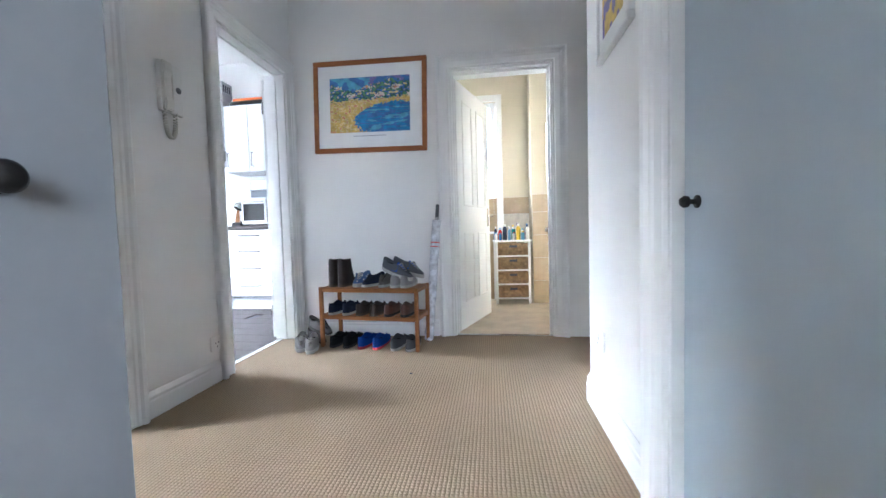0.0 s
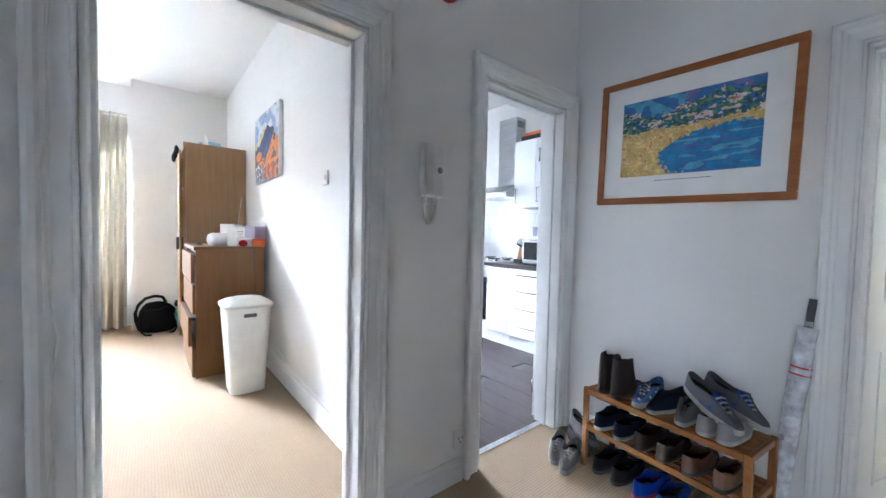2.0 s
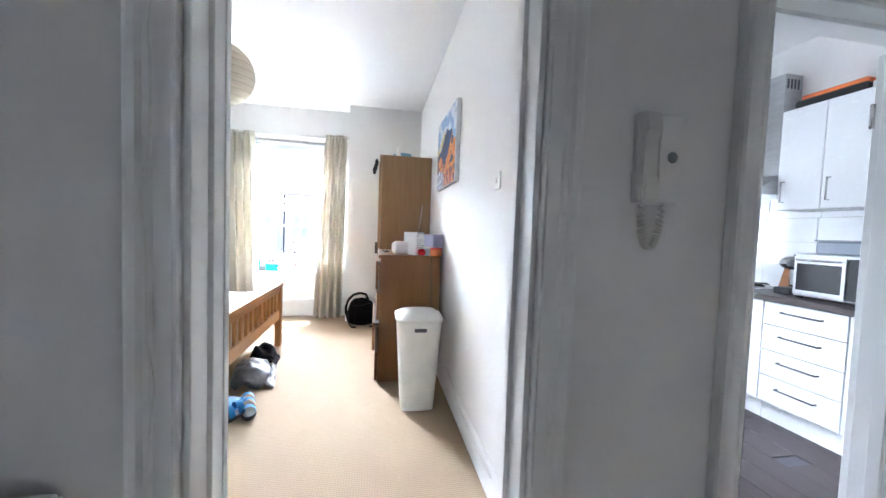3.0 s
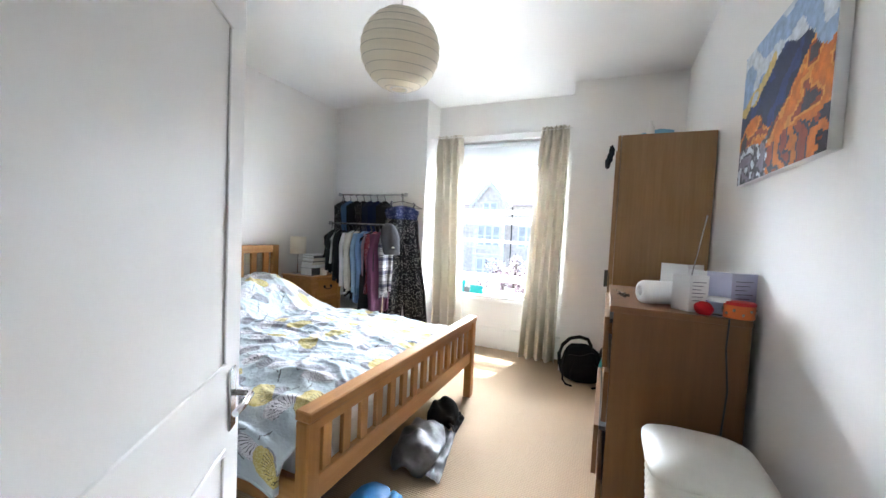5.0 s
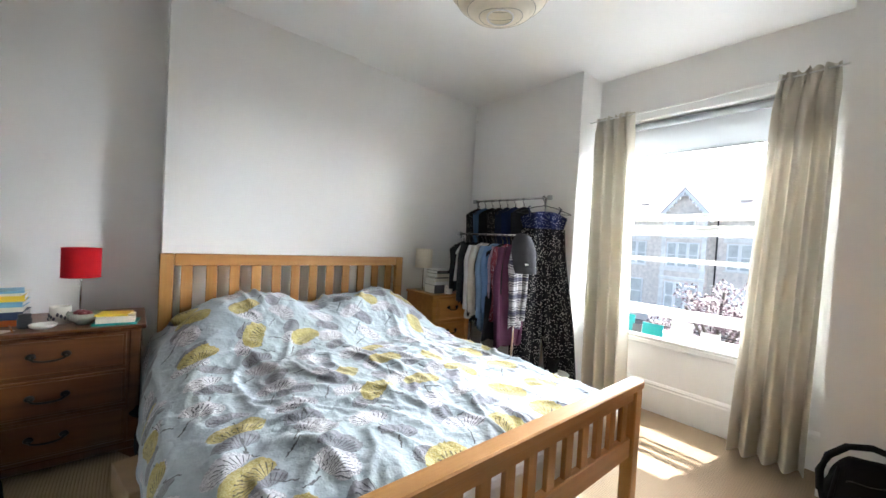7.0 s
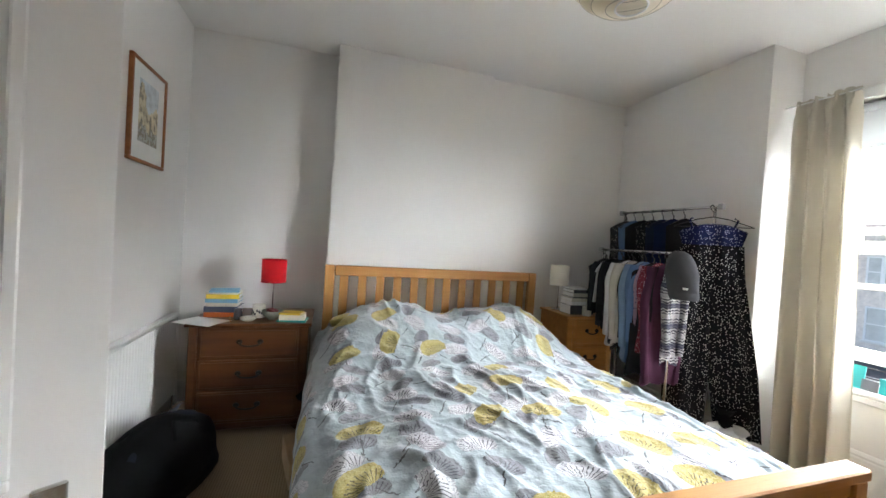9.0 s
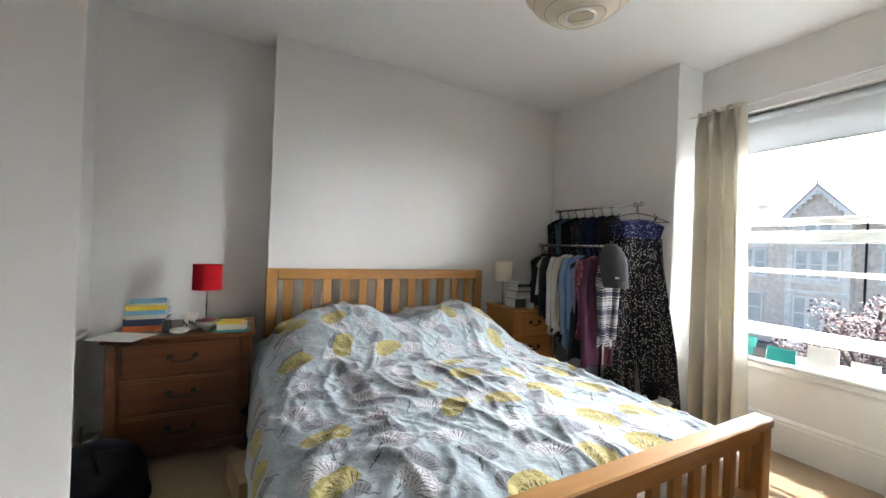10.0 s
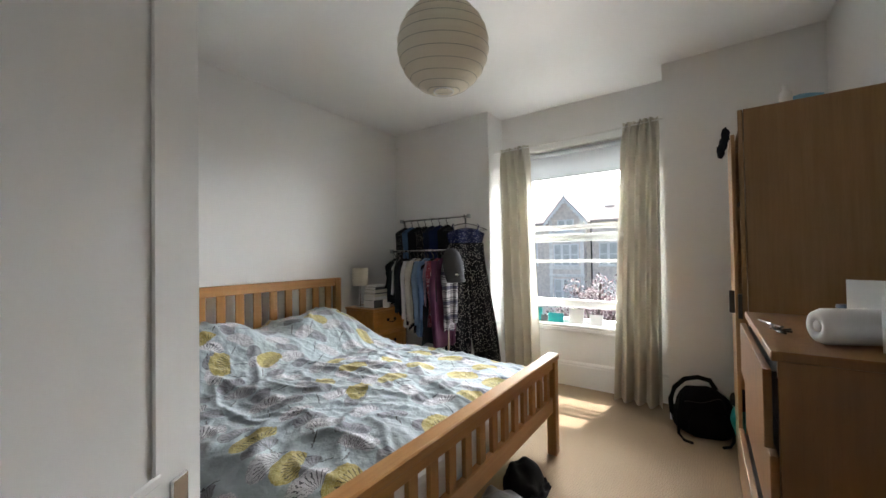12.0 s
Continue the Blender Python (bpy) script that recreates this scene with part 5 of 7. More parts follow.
whole("red_pouch", bm, RED, "small red fabric pouch on the chest", "pouch", (-3.80, 1.415, TOP))


def jar(x, y, r, h, body_m, lid_m, label):
    root = thing("jar", (x, y, TOP), label, "jar", "jars on the chest")
    bm = bmesh.new()
    lathe(bm, [(0, 0), (r * 0.9, 0), (r, 0.008), (r, h * 0.75), (r * 0.9, h * 0.82), (0, h * 0.82)], 26)
    part("body", bm, body_m, root)
    bm = bmesh.new()
    lathe(bm, [(r * 0.93, h * 0.80), (r * 0.95, h), (r * 0.9, h + 0.002), (0, h + 0.002)], 26)
    part("lid", bm, lid_m, root)


jar(-3.84, 1.475, 0.045, 0.075, JARGLASS, WHITEPLASTIC, "squat glass jar with a white lid")
jar(-3.93, 1.42, 0.03, 0.085, YELLOW, WHITEPLASTIC, "small yellow jar among the cards")
root = thing("biscuit_tin", (-3.822, 1.545, TOP), "orange and red patterned round tin", "tin")
bm = bmesh.new()
lathe(bm, [(0, 0), (0.055, 0), (0.056, 0.004), (0.056, 0.052), (0.054, 0.056), (0, 0.056)], 32)
part("body", bm, ORANGE, root)
bm = bmesh.new()
lathe(bm, [(0.0575, 0.056), (0.0575, 0.066), (0.054, 0.069), (0, 0.069)], 32)
part("lid", bm, REDPLAIN, root)
bm = bmesh.new()
for k in range(12):
    a = k * 0.52
    blob(bm, 0.0565 * math.cos(a), 0.0565 * math.sin(a), 0.02 + 0.016 * (k % 2), 0.006, 0.006, 0.007, 0, n=1)
part("pattern", bm, GLAZE, root)
root = thing("radio", (-4.14, 1.42, TOP), "small dark radio with its aerial pulled out", "radio")
part("body", B(-0.09, -0.03, 0, 0.09, 0.03, 0.11, 0.012, 2), BLACK, root)
part("speaker_grille", B(-0.08, -0.033, 0.015, 0.0, -0.0301, 0.095, 0.001), STEEL, root)
bm = bmesh.new()
tube(bm, [(0.085, -0.02, 0.10), (0.25, 0.0, 0.43)], 0.0028, 8)
blob(bm, 0.25, 0.0, 0.433, 0.005, 0.005, 0.005, 0, n=1)
part("aerial", bm, CHROME, root, "thin chrome aerial")
bm = bmesh.new()
for k in range(5):
    a = 0.5 + k * 0.7
    tube(bm, [(0.0, 0.0, 0.006), (0.045 * math.cos(a), 0.045 * math.sin(a), 0.004 + 0.004 * k)], 0.004, 6)
tube(bm, [(0.018 * math.cos(k * 0.5), 0.018 * math.sin(k * 0.5), 0.012) for k in range(12)], 0.0015, 5, closed=True)
whole("keys", bm, IRON, "bunch of dark keys on the chest", "keys", (-4.12, 1.10, TOP))
bm = bmesh.new()
tube(bm, [(-0.1, 0, 0.005), (0.1, 0.02, 0.005)], 0.005, 8)
whole("pen", bm, CHROME, "silver pen on the chest", "pen", (-4.28, 1.09, TOP, 0, 0, 10))
bm = bmesh.new()
for (a, b) in ((0.0, 0.016), (0.012, 0.03)):
    blob(bm, 0.02 * a, 0, 0.02 + a * 2.2, 0.03, 0.018, 0.022, 0.3, a * 90, n=2, flat=0.001)
tube(bm, [(0, 0, 0.03), (0.005, 0, 0.09), (0.02, 0, 0.10)], 0.006, 6)
whole("ornament", bm, IRON, "small dark ornament against the wall", "ornament", (-4.42, 1.50, TOP))
bm = bmesh.new()
blob(bm, 0, 0, 0.035, 0.14, 0.11, 0.04, 0.35, 2, 3, flat=0.0)
whole("blue_bag", bm, SKYBLUE, "pale blue folded bag on the wardrobe", "bag", (-4.95, 1.30, 2.131))
bm = bmesh.new()
lathe(bm, [(0, 0), (0.025, 0), (0.027, 0.01), (0.025, 0.07), (0.012, 0.085), (0.012, 0.11), (0, 0.112)], 20)
whole("white_bottle", bm, WHITEPLASTIC, "white plastic bottle on the wardrobe", "bottle", (-4.80, 1.24, 2.131))
root = thing("black_scarf", (-5.06, 1.005, 2.10), "dark knitted scarf hung over the wardrobe door's top", "scarf")
for k, (dx, dz) in enumerate(((0.0, 0.0), (-0.012, -0.05), (0.006, -0.09))):
    bm = bmesh.new()
    blob(bm, dx, -0.012 * k, dz, 0.024, 0.02, 0.045, 0.35, k + 3, 3.5, n=3)
    part("fold", bm, NAVYCLOTH, root)


# ---- bedroom: bags ----
def lump(bm, cx, cy, cz, rx, ry, rz, seed, k=3.2, sag=0.12):
    """A squarish, slumped soft shape that stands on the floor."""
    r = bmesh.ops.create_icosphere(bm, subdivisions=4, radius=1.0)
    for v in r["verts"]:
        c = v.co
        f = (abs(c.x) ** k + abs(c.y) ** k + abs(c.z) ** k) ** (-1 / k)
        f *= 1 + 0.10 * noise.noise(c * 1.9 + Vector((seed * 3.1, 0, 0))) + 0.035 * noise.noise(c * 6 + Vector((seed, 5, 0)))
        lean = sag * (c.z * f) ** 2
        v.co = Vector((cx + c.x * f * rx * (1 - 0.22 * max(0, c.z)), cy + c.y * f * ry * (1 - 0.3 * max(0, c.z)) - lean * 0.2, max(0.002, cz + c.z * f * rz)))
    for f in {f for v in r["verts"] for f in v.link_faces}:
        f.smooth = True


def build_backpack():
    root = thing("backpack", (-5.79, 0.83, 0, 0, 0, 12), "black nylon backpack slumped on the carpet", "backpack")
    bm = bmesh.new()
    lump(bm, 0, 0.03, 0.165, 0.115, 0.21, 0.195, 1, 2.4)
    part("body", bm, BLACKCLOTH, root)
    bm = bmesh.new()
    lump(bm, 0.09, 0.05, 0.11, 0.05, 0.145, 0.105, 4)
    part("front_pocket", bm, BLACKCLOTH, root)
    bm = bmesh.new()
    tube(bm, [(0.03, -0.19, 0.14), (0.04, -0.20, 0.25), (0.03, -0.17, 0.34), (0.02, -0.10, 0.41), (0.01, -0.01, 0.43), (0.0, 0.07, 0.41), (-0.02, 0.11, 0.34)], 0.018, 8)
    part("carry_handle", bm, BLACKCLOTH, root)
    for s in (-1, 1):
        bm = bmesh.new()
        tube(bm, [(0.05, s * 0.13, 0.30), (0.15, s * 0.17, 0.17), (0.17, s * 0.17, 0.04), (0.20, s * 0.14, 0.008), (0.23, s * 0.09, 0.008)], 0.010, 6)
        part("strap", bm, BLACKCLOTH, root)
    bm = bmesh.new()
    tube(bm, [(0.13 + 0.07 * math.cos(a * 0.3), 0.13 * math.sin(a * 0.3 - 1.5), 0.29 + 0.01 * math.sin(a)) for a in range(11)], 0.003, 5)
    part("zip", bm, IRON, root)


build_backpack()
bm = bmesh.new()
blob(bm, 0, 0, 0.17, 0.14, 0.13, 0.19, 0.2, 6, 2.4, n=4, flat=0.001)
root = thing("shopping_bag", (-5.66, 1.15, 0), "teal shopping bag full of clothes beside the wardrobe", "bag")
part("bag", bm, TEAL, root)
bm = bmesh.new()
blob(bm, 0.02, -0.02, 0.35, 0.13, 0.11, 0.07, 0.35, 9, 3, n=3)
part("clothes", bm, NAVYCLOTH, root)
bm = bmesh.new()
blob(bm, 0.06, -0.05, 0.33, 0.05, 0.03, 0.04, 0.4, 11, 3, n=2)
part("cloth_edge", bm, REDPLAIN, root)


def soft_bag(name, m, rx, ry, h, material, label, seed, rough=0.25, cat="bag", handle=False):
    root = thing(name, m, label, cat)
    bm = bmesh.new()
    blob(bm, 0, 0, h * 0.42, rx, ry, h * 0.58, rough, seed, 3.2, n=4, flat=0.001)
    part("body", bm, material, root)
    bm = bmesh.new()
    sheet(bm, 24, 8, lambda u, v: ((rx * 0.5 + 0.06 * v) * math.cos(u * 6.283) * (1 + 0.25 * n2(u * 4, v, 2, seed)), (ry * 0.4 + 0.05 * v) * math.sin(u * 6.283) * (1 + 0.25 * n2(u * 4, v, 2, seed + 3)), h * (0.88 + 0.2 * v)), closed=True)
    part("opening", bm, material, root)
    if handle:
        bm = bmesh.new()
        tube(bm, [(-rx * 0.4, 0, h * 0.9), (-rx * 0.2, 0.02, h * 1.3), (rx * 0.2, 0.02, h * 1.3), (rx * 0.4, 0, h * 0.9)], 0.006, 6)
        part("handle", bm, material, root)
    return root


soft_bag("plastic_bag", (-5.68, -1.00, 0), 0.17, 0.15, 0.24, BAGPLASTIC, "crumpled white plastic bag on the carpet under the clothes rail", 3, 0.3)
soft_bag("dark_bag", (-5.80, -1.10, 0), 0.08, 0.07, 0.34, BLACKCLOTH, "dark bag standing behind the curtain", 8, 0.2)


def build_duffel():
    root = thing("holdall", (-2.17, -1.42, 0, 0, 0, 80), "black holdall with clothes on it beside the radiator", "holdall")
    bm = bmesh.new()
    blob(bm, 0, 0, 0.18, 0.36, 0.24, 0.23, 0.12, 2, 2.2, n=4, flat=0.002)
    part("body", bm, BLACKCLOTH, root)
    bm = bmesh.new()
    sheet(bm, 18, 12, lambda u, v: (-0.28 + 0.52 * u, -0.15 + 0.30 * v, 0.385 + 0.035 * n2(u, v, 3, 1) - 0.10 * (2 * v - 1) ** 2 - 0.06 * (2 * u - 1) ** 4))
    part("folded_cloth", bm, NAVYCLOTH, root)
    bm = bmesh.new()
    sheet(bm, 8, 8, lambda u, v: (-0.30 + 0.13 * u, -0.18 + 0.13 * v, 0.365 + 0.02 * n2(u, v, 3, 5) - 0.08 * (1 - v)))
    part("grey_cloth", bm, cloth("grey_jersey", (0.16, 0.17, 0.19)), root)
    for s in (-1, 1):
        bm = bmesh.new()
        tube(bm, [(-0.12, s * 0.19, 0.20), (-0.10, s * 0.12, 0.36), (0.0, s * 0.06, 0.40), (0.10, s * 0.12, 0.36), (0.12, s * 0.19, 0.20)], 0.012, 6)
        part("handle", bm, BLACKCLOTH, root)


build_duffel()
root = thing("cardboard_box", (-2.875, -1.52, 0, 0, 0, 12), "small brown cardboard box beside the bed", "box")
part("box", B(-0.10, -0.17, 0, 0.10, 0.17, 0.15, 0.004), CARDBOARD, root)
part("flap", B(-0.10, -0.17, 0.1505, -0.004, 0.17, 0.154, 0.001), CARDBOARD, root)
# Added dark shape that fills the dark gap between chest and bed
soft_bag("dark_bag", (-2.90, -1.74, 0), 0.07, 0.13, 0.34, BLACKCLOTH, "dark bag shape added to fill the dark gap beside the bed", 12, 0.2)
root = thing("storage_box", (-2.99, -0.22, 0, 0, 0, 2), "white printed storage box under the bed", "box")
part("box", B(-0.15, -0.12, 0, 0.10, 0.14, 0.20, 0.004), PAPER, root)
bm = bmesh.new()
for k in range(5):
    box(bm, 0.1002, -0.10, 0.03 + 0.032 * k, 0.101, 0.02 + 0.02 * (k % 3), 0.045 + 0.032 * k, 0)
part("print", bm, GREYBOOK, root)


def sandal(m, strap, label, seed):
    root = thing("sandal", m, label, "sandal", "sandals under the bed")
    bm = bmesh.new()
    prism(bm, [(0.135 * math.cos(a) * (1 - 0.12 * math.sin(a + 0.6)), 0.047 * math.sin(a) * (1 + 0.18 * math.cos(a))) for a in [k * math.pi / 12 for k in range(24)]], 0.0, 0.028, axis=2)
    part("sole", bm, BLACK, root)
    for x, hgt in ((0.07, 0.055), (-0.02, 0.07), (-0.09, 0.08)):
        bm = bmesh.new()
        sheet(bm, 10, 3, lambda u, v: (x + 0.036 * (v - 0.5) * 2 * 0.6, 0.047 * math.cos(u * math.pi), 0.026 + hgt * math.sin(u * math.pi)))
        part("strap", bm, strap, root)
    return root


sandal((-3.33, 0.17, 0.002, 0, 0, 20), BLUE, "blue and black strapped sandal on the carpet", 1)
sandal((-3.22, 0.06, 0.002, 0, 0, -35), BLUE, "blue and black strapped sandal under the bed", 2)
sandal((-3.14, -0.06, 0.002, 0, 0, 10), BLACKCLOTH, "black strapped sandal under the bed", 3)
def slumped(name, m, rx, ry, rz, material, label, seed, trim):
    """A half-empty bag that lies flat on the carpet, with its open edge."""
    root = thing(name, m, label, "bag", "bags under the bed")
    bm = bmesh.new()
    lump(bm, 0, 0, rz * 0.7, rx, ry, rz, seed, 2.6)
    for v in bm.verts:
        v.co.z = max(0.002, v.co.z + rz * 0.6 * noise.noise(v.co * 11 + Vector((seed, 0, 0))))
    part("body", bm, material, root)
    bm = bmesh.new()
    sheet(bm, 20, 8, lambda u, v: (-rx + 2 * rx * u, ry * (0.7 + 0.55 * v), max(0.004, rz * 0.55 * (1 - v) + 0.03 * n2(u * 3, v * 2, 2, seed))))
    part("flap", bm, trim, root)
    return root


slumped("blue_drybag", (-3.42, -0.02, 0, 0, 0, 0), 0.13, 0.10, 0.035, BLUE, "crumpled bright blue bag under the bed", 5, BLUE)
slumped("silver_bag", (-3.95, 0.0, 0, 0, 0, 12), 0.27, 0.15, 0.075, GREYBAG, "silver and black plastic bag lying under the bed", 7, BLACK)
slumped("black_bag", (-4.36, -0.02, 0, 0, 0, 5), 0.12, 0.11, 0.10, BLACKCLOTH, "small black bag under the bed", 9, BLACKCLOTH)


# ---- bedroom: clothes rail ----
def hanger(parent, x, y, z, turn, w=0.40, m=BLACK):
    bm = bmesh.new()
    tube(bm, [(0, 0, 0.075), (0.012, 0, 0.09), (0.024, 0, 0.078), (0.018, 0, 0.055), (0, 0, 0.035), (0, 0, 0.0), (w * 0.2, 0, -0.02), (w / 2, 0, -0.075)], 0.005, 6)
    tube(bm, [(0, 0, 0.0), (-w * 0.2, 0, -0.02), (-w / 2, 0, -0.075), (w / 2, 0, -0.078)], 0.004, 6)
    bmesh.ops.rotate(bm, verts=bm.verts[:], matrix=Matrix.Rotation(radians(turn), 3, "Z"))
    bmesh.ops.translate(bm, verts=bm.verts[:], vec=(x, y, z))
    return part("hanger", bm, m, parent)


def garment(x, y, z, turn, w, length, thick, m, label, seed, sleeves=0.0, hanger_m=BLACK):
    """A shirt or top that hangs on a hanger, its shoulders across; the sleeves hang down at both ends."""
    root = thing("garment", (x, y, z, 0, 0, turn), label, "garment", "clothes on the rail")
    hanger(root, 0, 0, -0.078, 0, w * 0.92, hanger_m)
    bm = bmesh.new()

    def fn(u, v):
        a = 2 * math.pi * u
        sh = -0.085 * abs(math.cos(a)) ** 1.3 * (1 - v)
        ww = w / 2 * (1 - 0.12 * math.sin(v * math.pi) + 0.05 * n2(u * 3, v * 2, 2, seed))
        tt = thick * (0.35 + 0.65 * min(1, v * 4)) * (1 + 0.42 * math.sin(a * 6 + seed * 3 + v * 2 * n2(u, v, 2, seed)) * min(1, v * 3))
        return (ww * math.cos(a), tt * math.sin(a) + 0.012 * n2(v * 2, 0.3, 2, seed), -0.07 + sh - length * v + 0.02 * math.sin(a * 3 + seed) * v)
    sheet(bm, 56, 26, fn, closed=True)
    part("cloth", bm, m, root)
    if sleeves:
        for s in (-1, 1):
            bm = bmesh.new()
            bend = 0.03 * math.sin(seed * 5 + s)

            def arm(u, v):
                a = 2 * math.pi * u
                out = w / 2 - 0.045 + 0.06 * math.sin(min(1, v * 3) * math.pi / 2) - 0.025 * v
                r = (0.052 - 0.018 * v) * (1 + 0.12 * math.sin(a * 4 + v * 9 + seed))
                return (s * out + r * 0.62 * math.cos(a) + bend * v * v, r * 0.75 * math.sin(a) + 0.018 * math.sin(seed * 3) + 0.012 * v, -0.10 - sleeves * v)
            sheet(bm, 16, 16, arm, closed=True)
            part("sleeve", bm, m, root)
            if length > 0.7 and sleeves > 0.45:
                bm = bmesh.new()
                sheet(bm, 16, 2, lambda u, v: tuple(c * (1.0 if k == 2 else 1.0) for k, c in enumerate(Vector(arm(u, 0.93 + 0.08 * v)) + Vector((0.003 * math.cos(6.283 * u), 0.003 * math.sin(6.283 * u), 0)))), closed=True)
                part("cuff", bm, m, root)
    return root


def fair_isle_material():
    """Knitted bands of zigzags in navy on off-white."""
    m, n, l, p = principled("fair_isle")
    tc = n.new("ShaderNodeTexCoord")
    sep = n.new("ShaderNodeSeparateXYZ")
    l.new(tc.outputs["Object"], sep.inputs[0])
    x, y, z = sep.outputs[0], sep.outputs[1], sep.outputs[2]
    across = math_node(n, l, "ADD", x, y)
    zig = math_node(n, l, "PINGPONG", across, 0.013)
    line = math_node(n, l, "PINGPONG", math_node(n, l, "ADD", z, zig), 0.011)
    marks = math_node(n, l, "GREATER_THAN", line, 0.006)
    band = math_node(n, l, "PINGPONG", z, 0.075)
    solid = math_node(n, l, "GREATER_THAN", band, 0.058)
    plain = math_node(n, l, "LESS_THAN", band, 0.014)
    c = mix_node(n, l, (0.34, 0.335, 0.34), (0.02, 0.02, 0.032), marks)
    c = mix_node(n, l, c, (0.03, 0.03, 0.06), math_node(n, l, "MULTIPLY", solid, 0.85))
    c = mix_node(n, l, c, (0.32, 0.315, 0.32), math_node(n, l, "MULTIPLY", plain, 0.9))
    l.new(c, p.inputs["Base Color"])
    p.inputs["Roughness"].default_value = 0.92
    bump_node(n, l, p, noise_node(n, l, 350, 2), 0.3, 0.003)
    return m


CLOTHS = {
    "black": cloth("black_jersey", (0.014, 0.014, 0.017)), "charcoal": cloth("charcoal_wool", (0.026, 0.028, 0.033)), "navy": cloth("navy_cotton", (0.018, 0.026, 0.06)),
    "white": cloth("white_cotton", (0.60, 0.59, 0.58)), "cream": cloth("cream_knit", (0.46, 0.42, 0.36), weave=300, bump=0.4), "blue": cloth("chambray", (0.17, 0.25, 0.36)), "denim": cloth("denim", (0.10, 0.17, 0.30)),
    "grey": cloth("grey_marl", (0.07, 0.07, 0.08)), "plum": cloth("plum_jersey", (0.065, 0.022, 0.045)), "red": cloth("red_check", (0.14, 0.025, 0.035), (0.5, 0.45, 0.5), 0.012), "floral": cloth("floral_viscose", (0.30, 0.22, 0.27), (0.06, 0.06, 0.14), 0.022),
    "pattern": cloth("black_pattern", (0.02, 0.02, 0.025), (0.5, 0.48, 0.46), 0.016), "royal": cloth("royal_blue", (0.012, 0.02, 0.075)), "sage": cloth("green_grey", (0.16, 0.18, 0.15)),
}


def build_rail():
    root = thing("clothes_rail", (-5.58, -1.62, 0), "chrome two-tier clothes rail packed with clothes", "clothes rail")
    def bar(name, pts, r=0.011, m=CHROME):
        bm = bmesh.new()
        tube(bm, pts, r, 10)
        return part(name, bm, m, root)
    xu, xl = -0.20, 0.18
    bar("upper_bar", [(xu, -0.60, 1.84), (xu, 0.38, 1.84)])
    bar("lower_bar", [(xl, -0.42, 1.46), (xl, 0.37, 1.46)])
    for y in (-0.40, 0.35):
        bar("post", [(xl, y, 0.03), (xl, y, 1.46)])
    for y in (-0.56, 0.34):
        bar("post", [(xu, y, 0.03), (xu, y, 1.84)])
    for y in (-0.5, 0.34):
        bar("foot", [(xu - 0.02, y, 0.015), (xl + 0.15, y, 0.015)], 0.013)
    grey_cap = surface("grey_cap", (0.35, 0.36, 0.37), 0.5)
    for x, y, z in ((xu, -0.605, 1.84), (xu, 0.385, 1.84), (xl, -0.425, 1.46), (xl, 0.375, 1.46)):
        part("end_cap", B(x - 0.02, y - 0.02, z - 0.022, x + 0.02, y + 0.02, z + 0.022, 0.006), grey_cap, root)


build_rail()
FAIR_ISLE = fair_isle_material()
LOW = (("black", 0.34, 0.0, "black top"), ("charcoal", 0.42, 0.0, "dark grey top"), ("white", 0.46, 0.36, "white shirt"), ("black", 0.52, 0.44, "black jacket"), ("charcoal", 0.64, 0.55, "charcoal jumper"), ("grey", 0.62, 0.5, "grey cardigan"),
       ("black", 0.66, 0.5, "black blouse"), ("white", 0.78, 0.60, "white cotton shirt"), ("black", 0.80, 0.66, "black shirt"), ("cream", 0.76, 0.62, "cream knitted top"), ("black", 0.84, 0.6, "black blouse"), ("blue", 0.88, 0.66, "pale blue chambray shirt"),
       ("denim", 0.86, 0.6, "blue denim shirt"), ("floral", 0.82, 0.66, "floral patterned blouse"), ("black", 0.96, 0.0, "long black top"), ("red", 0.74, 0.5, "red checked top"), ("black", 0.88, 0.72, "black top with white bands"), ("plum", 0.98, 0.86, "plum cardigan"), ("pattern", 0.80, 0.64, "white and navy patterned jumper"))
for i, (c, length, sl, lab) in enumerate(LOW):
    y = -1.985 + i * 0.0395
    garment(-5.40 + 0.025 * math.sin(i * 2.3), y, 1.452, (-3 + 8 * math.sin(i * 1.7)) if c != "pattern" else -6, (0.34 + 0.03 * math.sin(i)) if c != "pattern" else 0.16, length * 0.92, 0.018, FAIR_ISLE if c == "pattern" else CLOTHS[c], lab + " on a hanger", i * 1.3, sl)
UP = (("pattern", 0.70, "black patterned dress"), ("denim", 0.50, "pale blue top"), ("black", 1.2, "long black dress"), ("pattern", 0.72, "black and white patterned top"), ("navy", 1.15, "long navy dress"), ("royal", 0.9, "dark blue dress"), ("black", 1.25, "long black dress"))
for i, (c, length, lab) in enumerate(UP):
    garment(-5.78, -2.16 + i * 0.105, 1.832, 4 * math.sin(i * 2.1), 0.40, length, 0.032, CLOTHS[c], lab + " on a hanger", 20 + i * 1.7, 0)


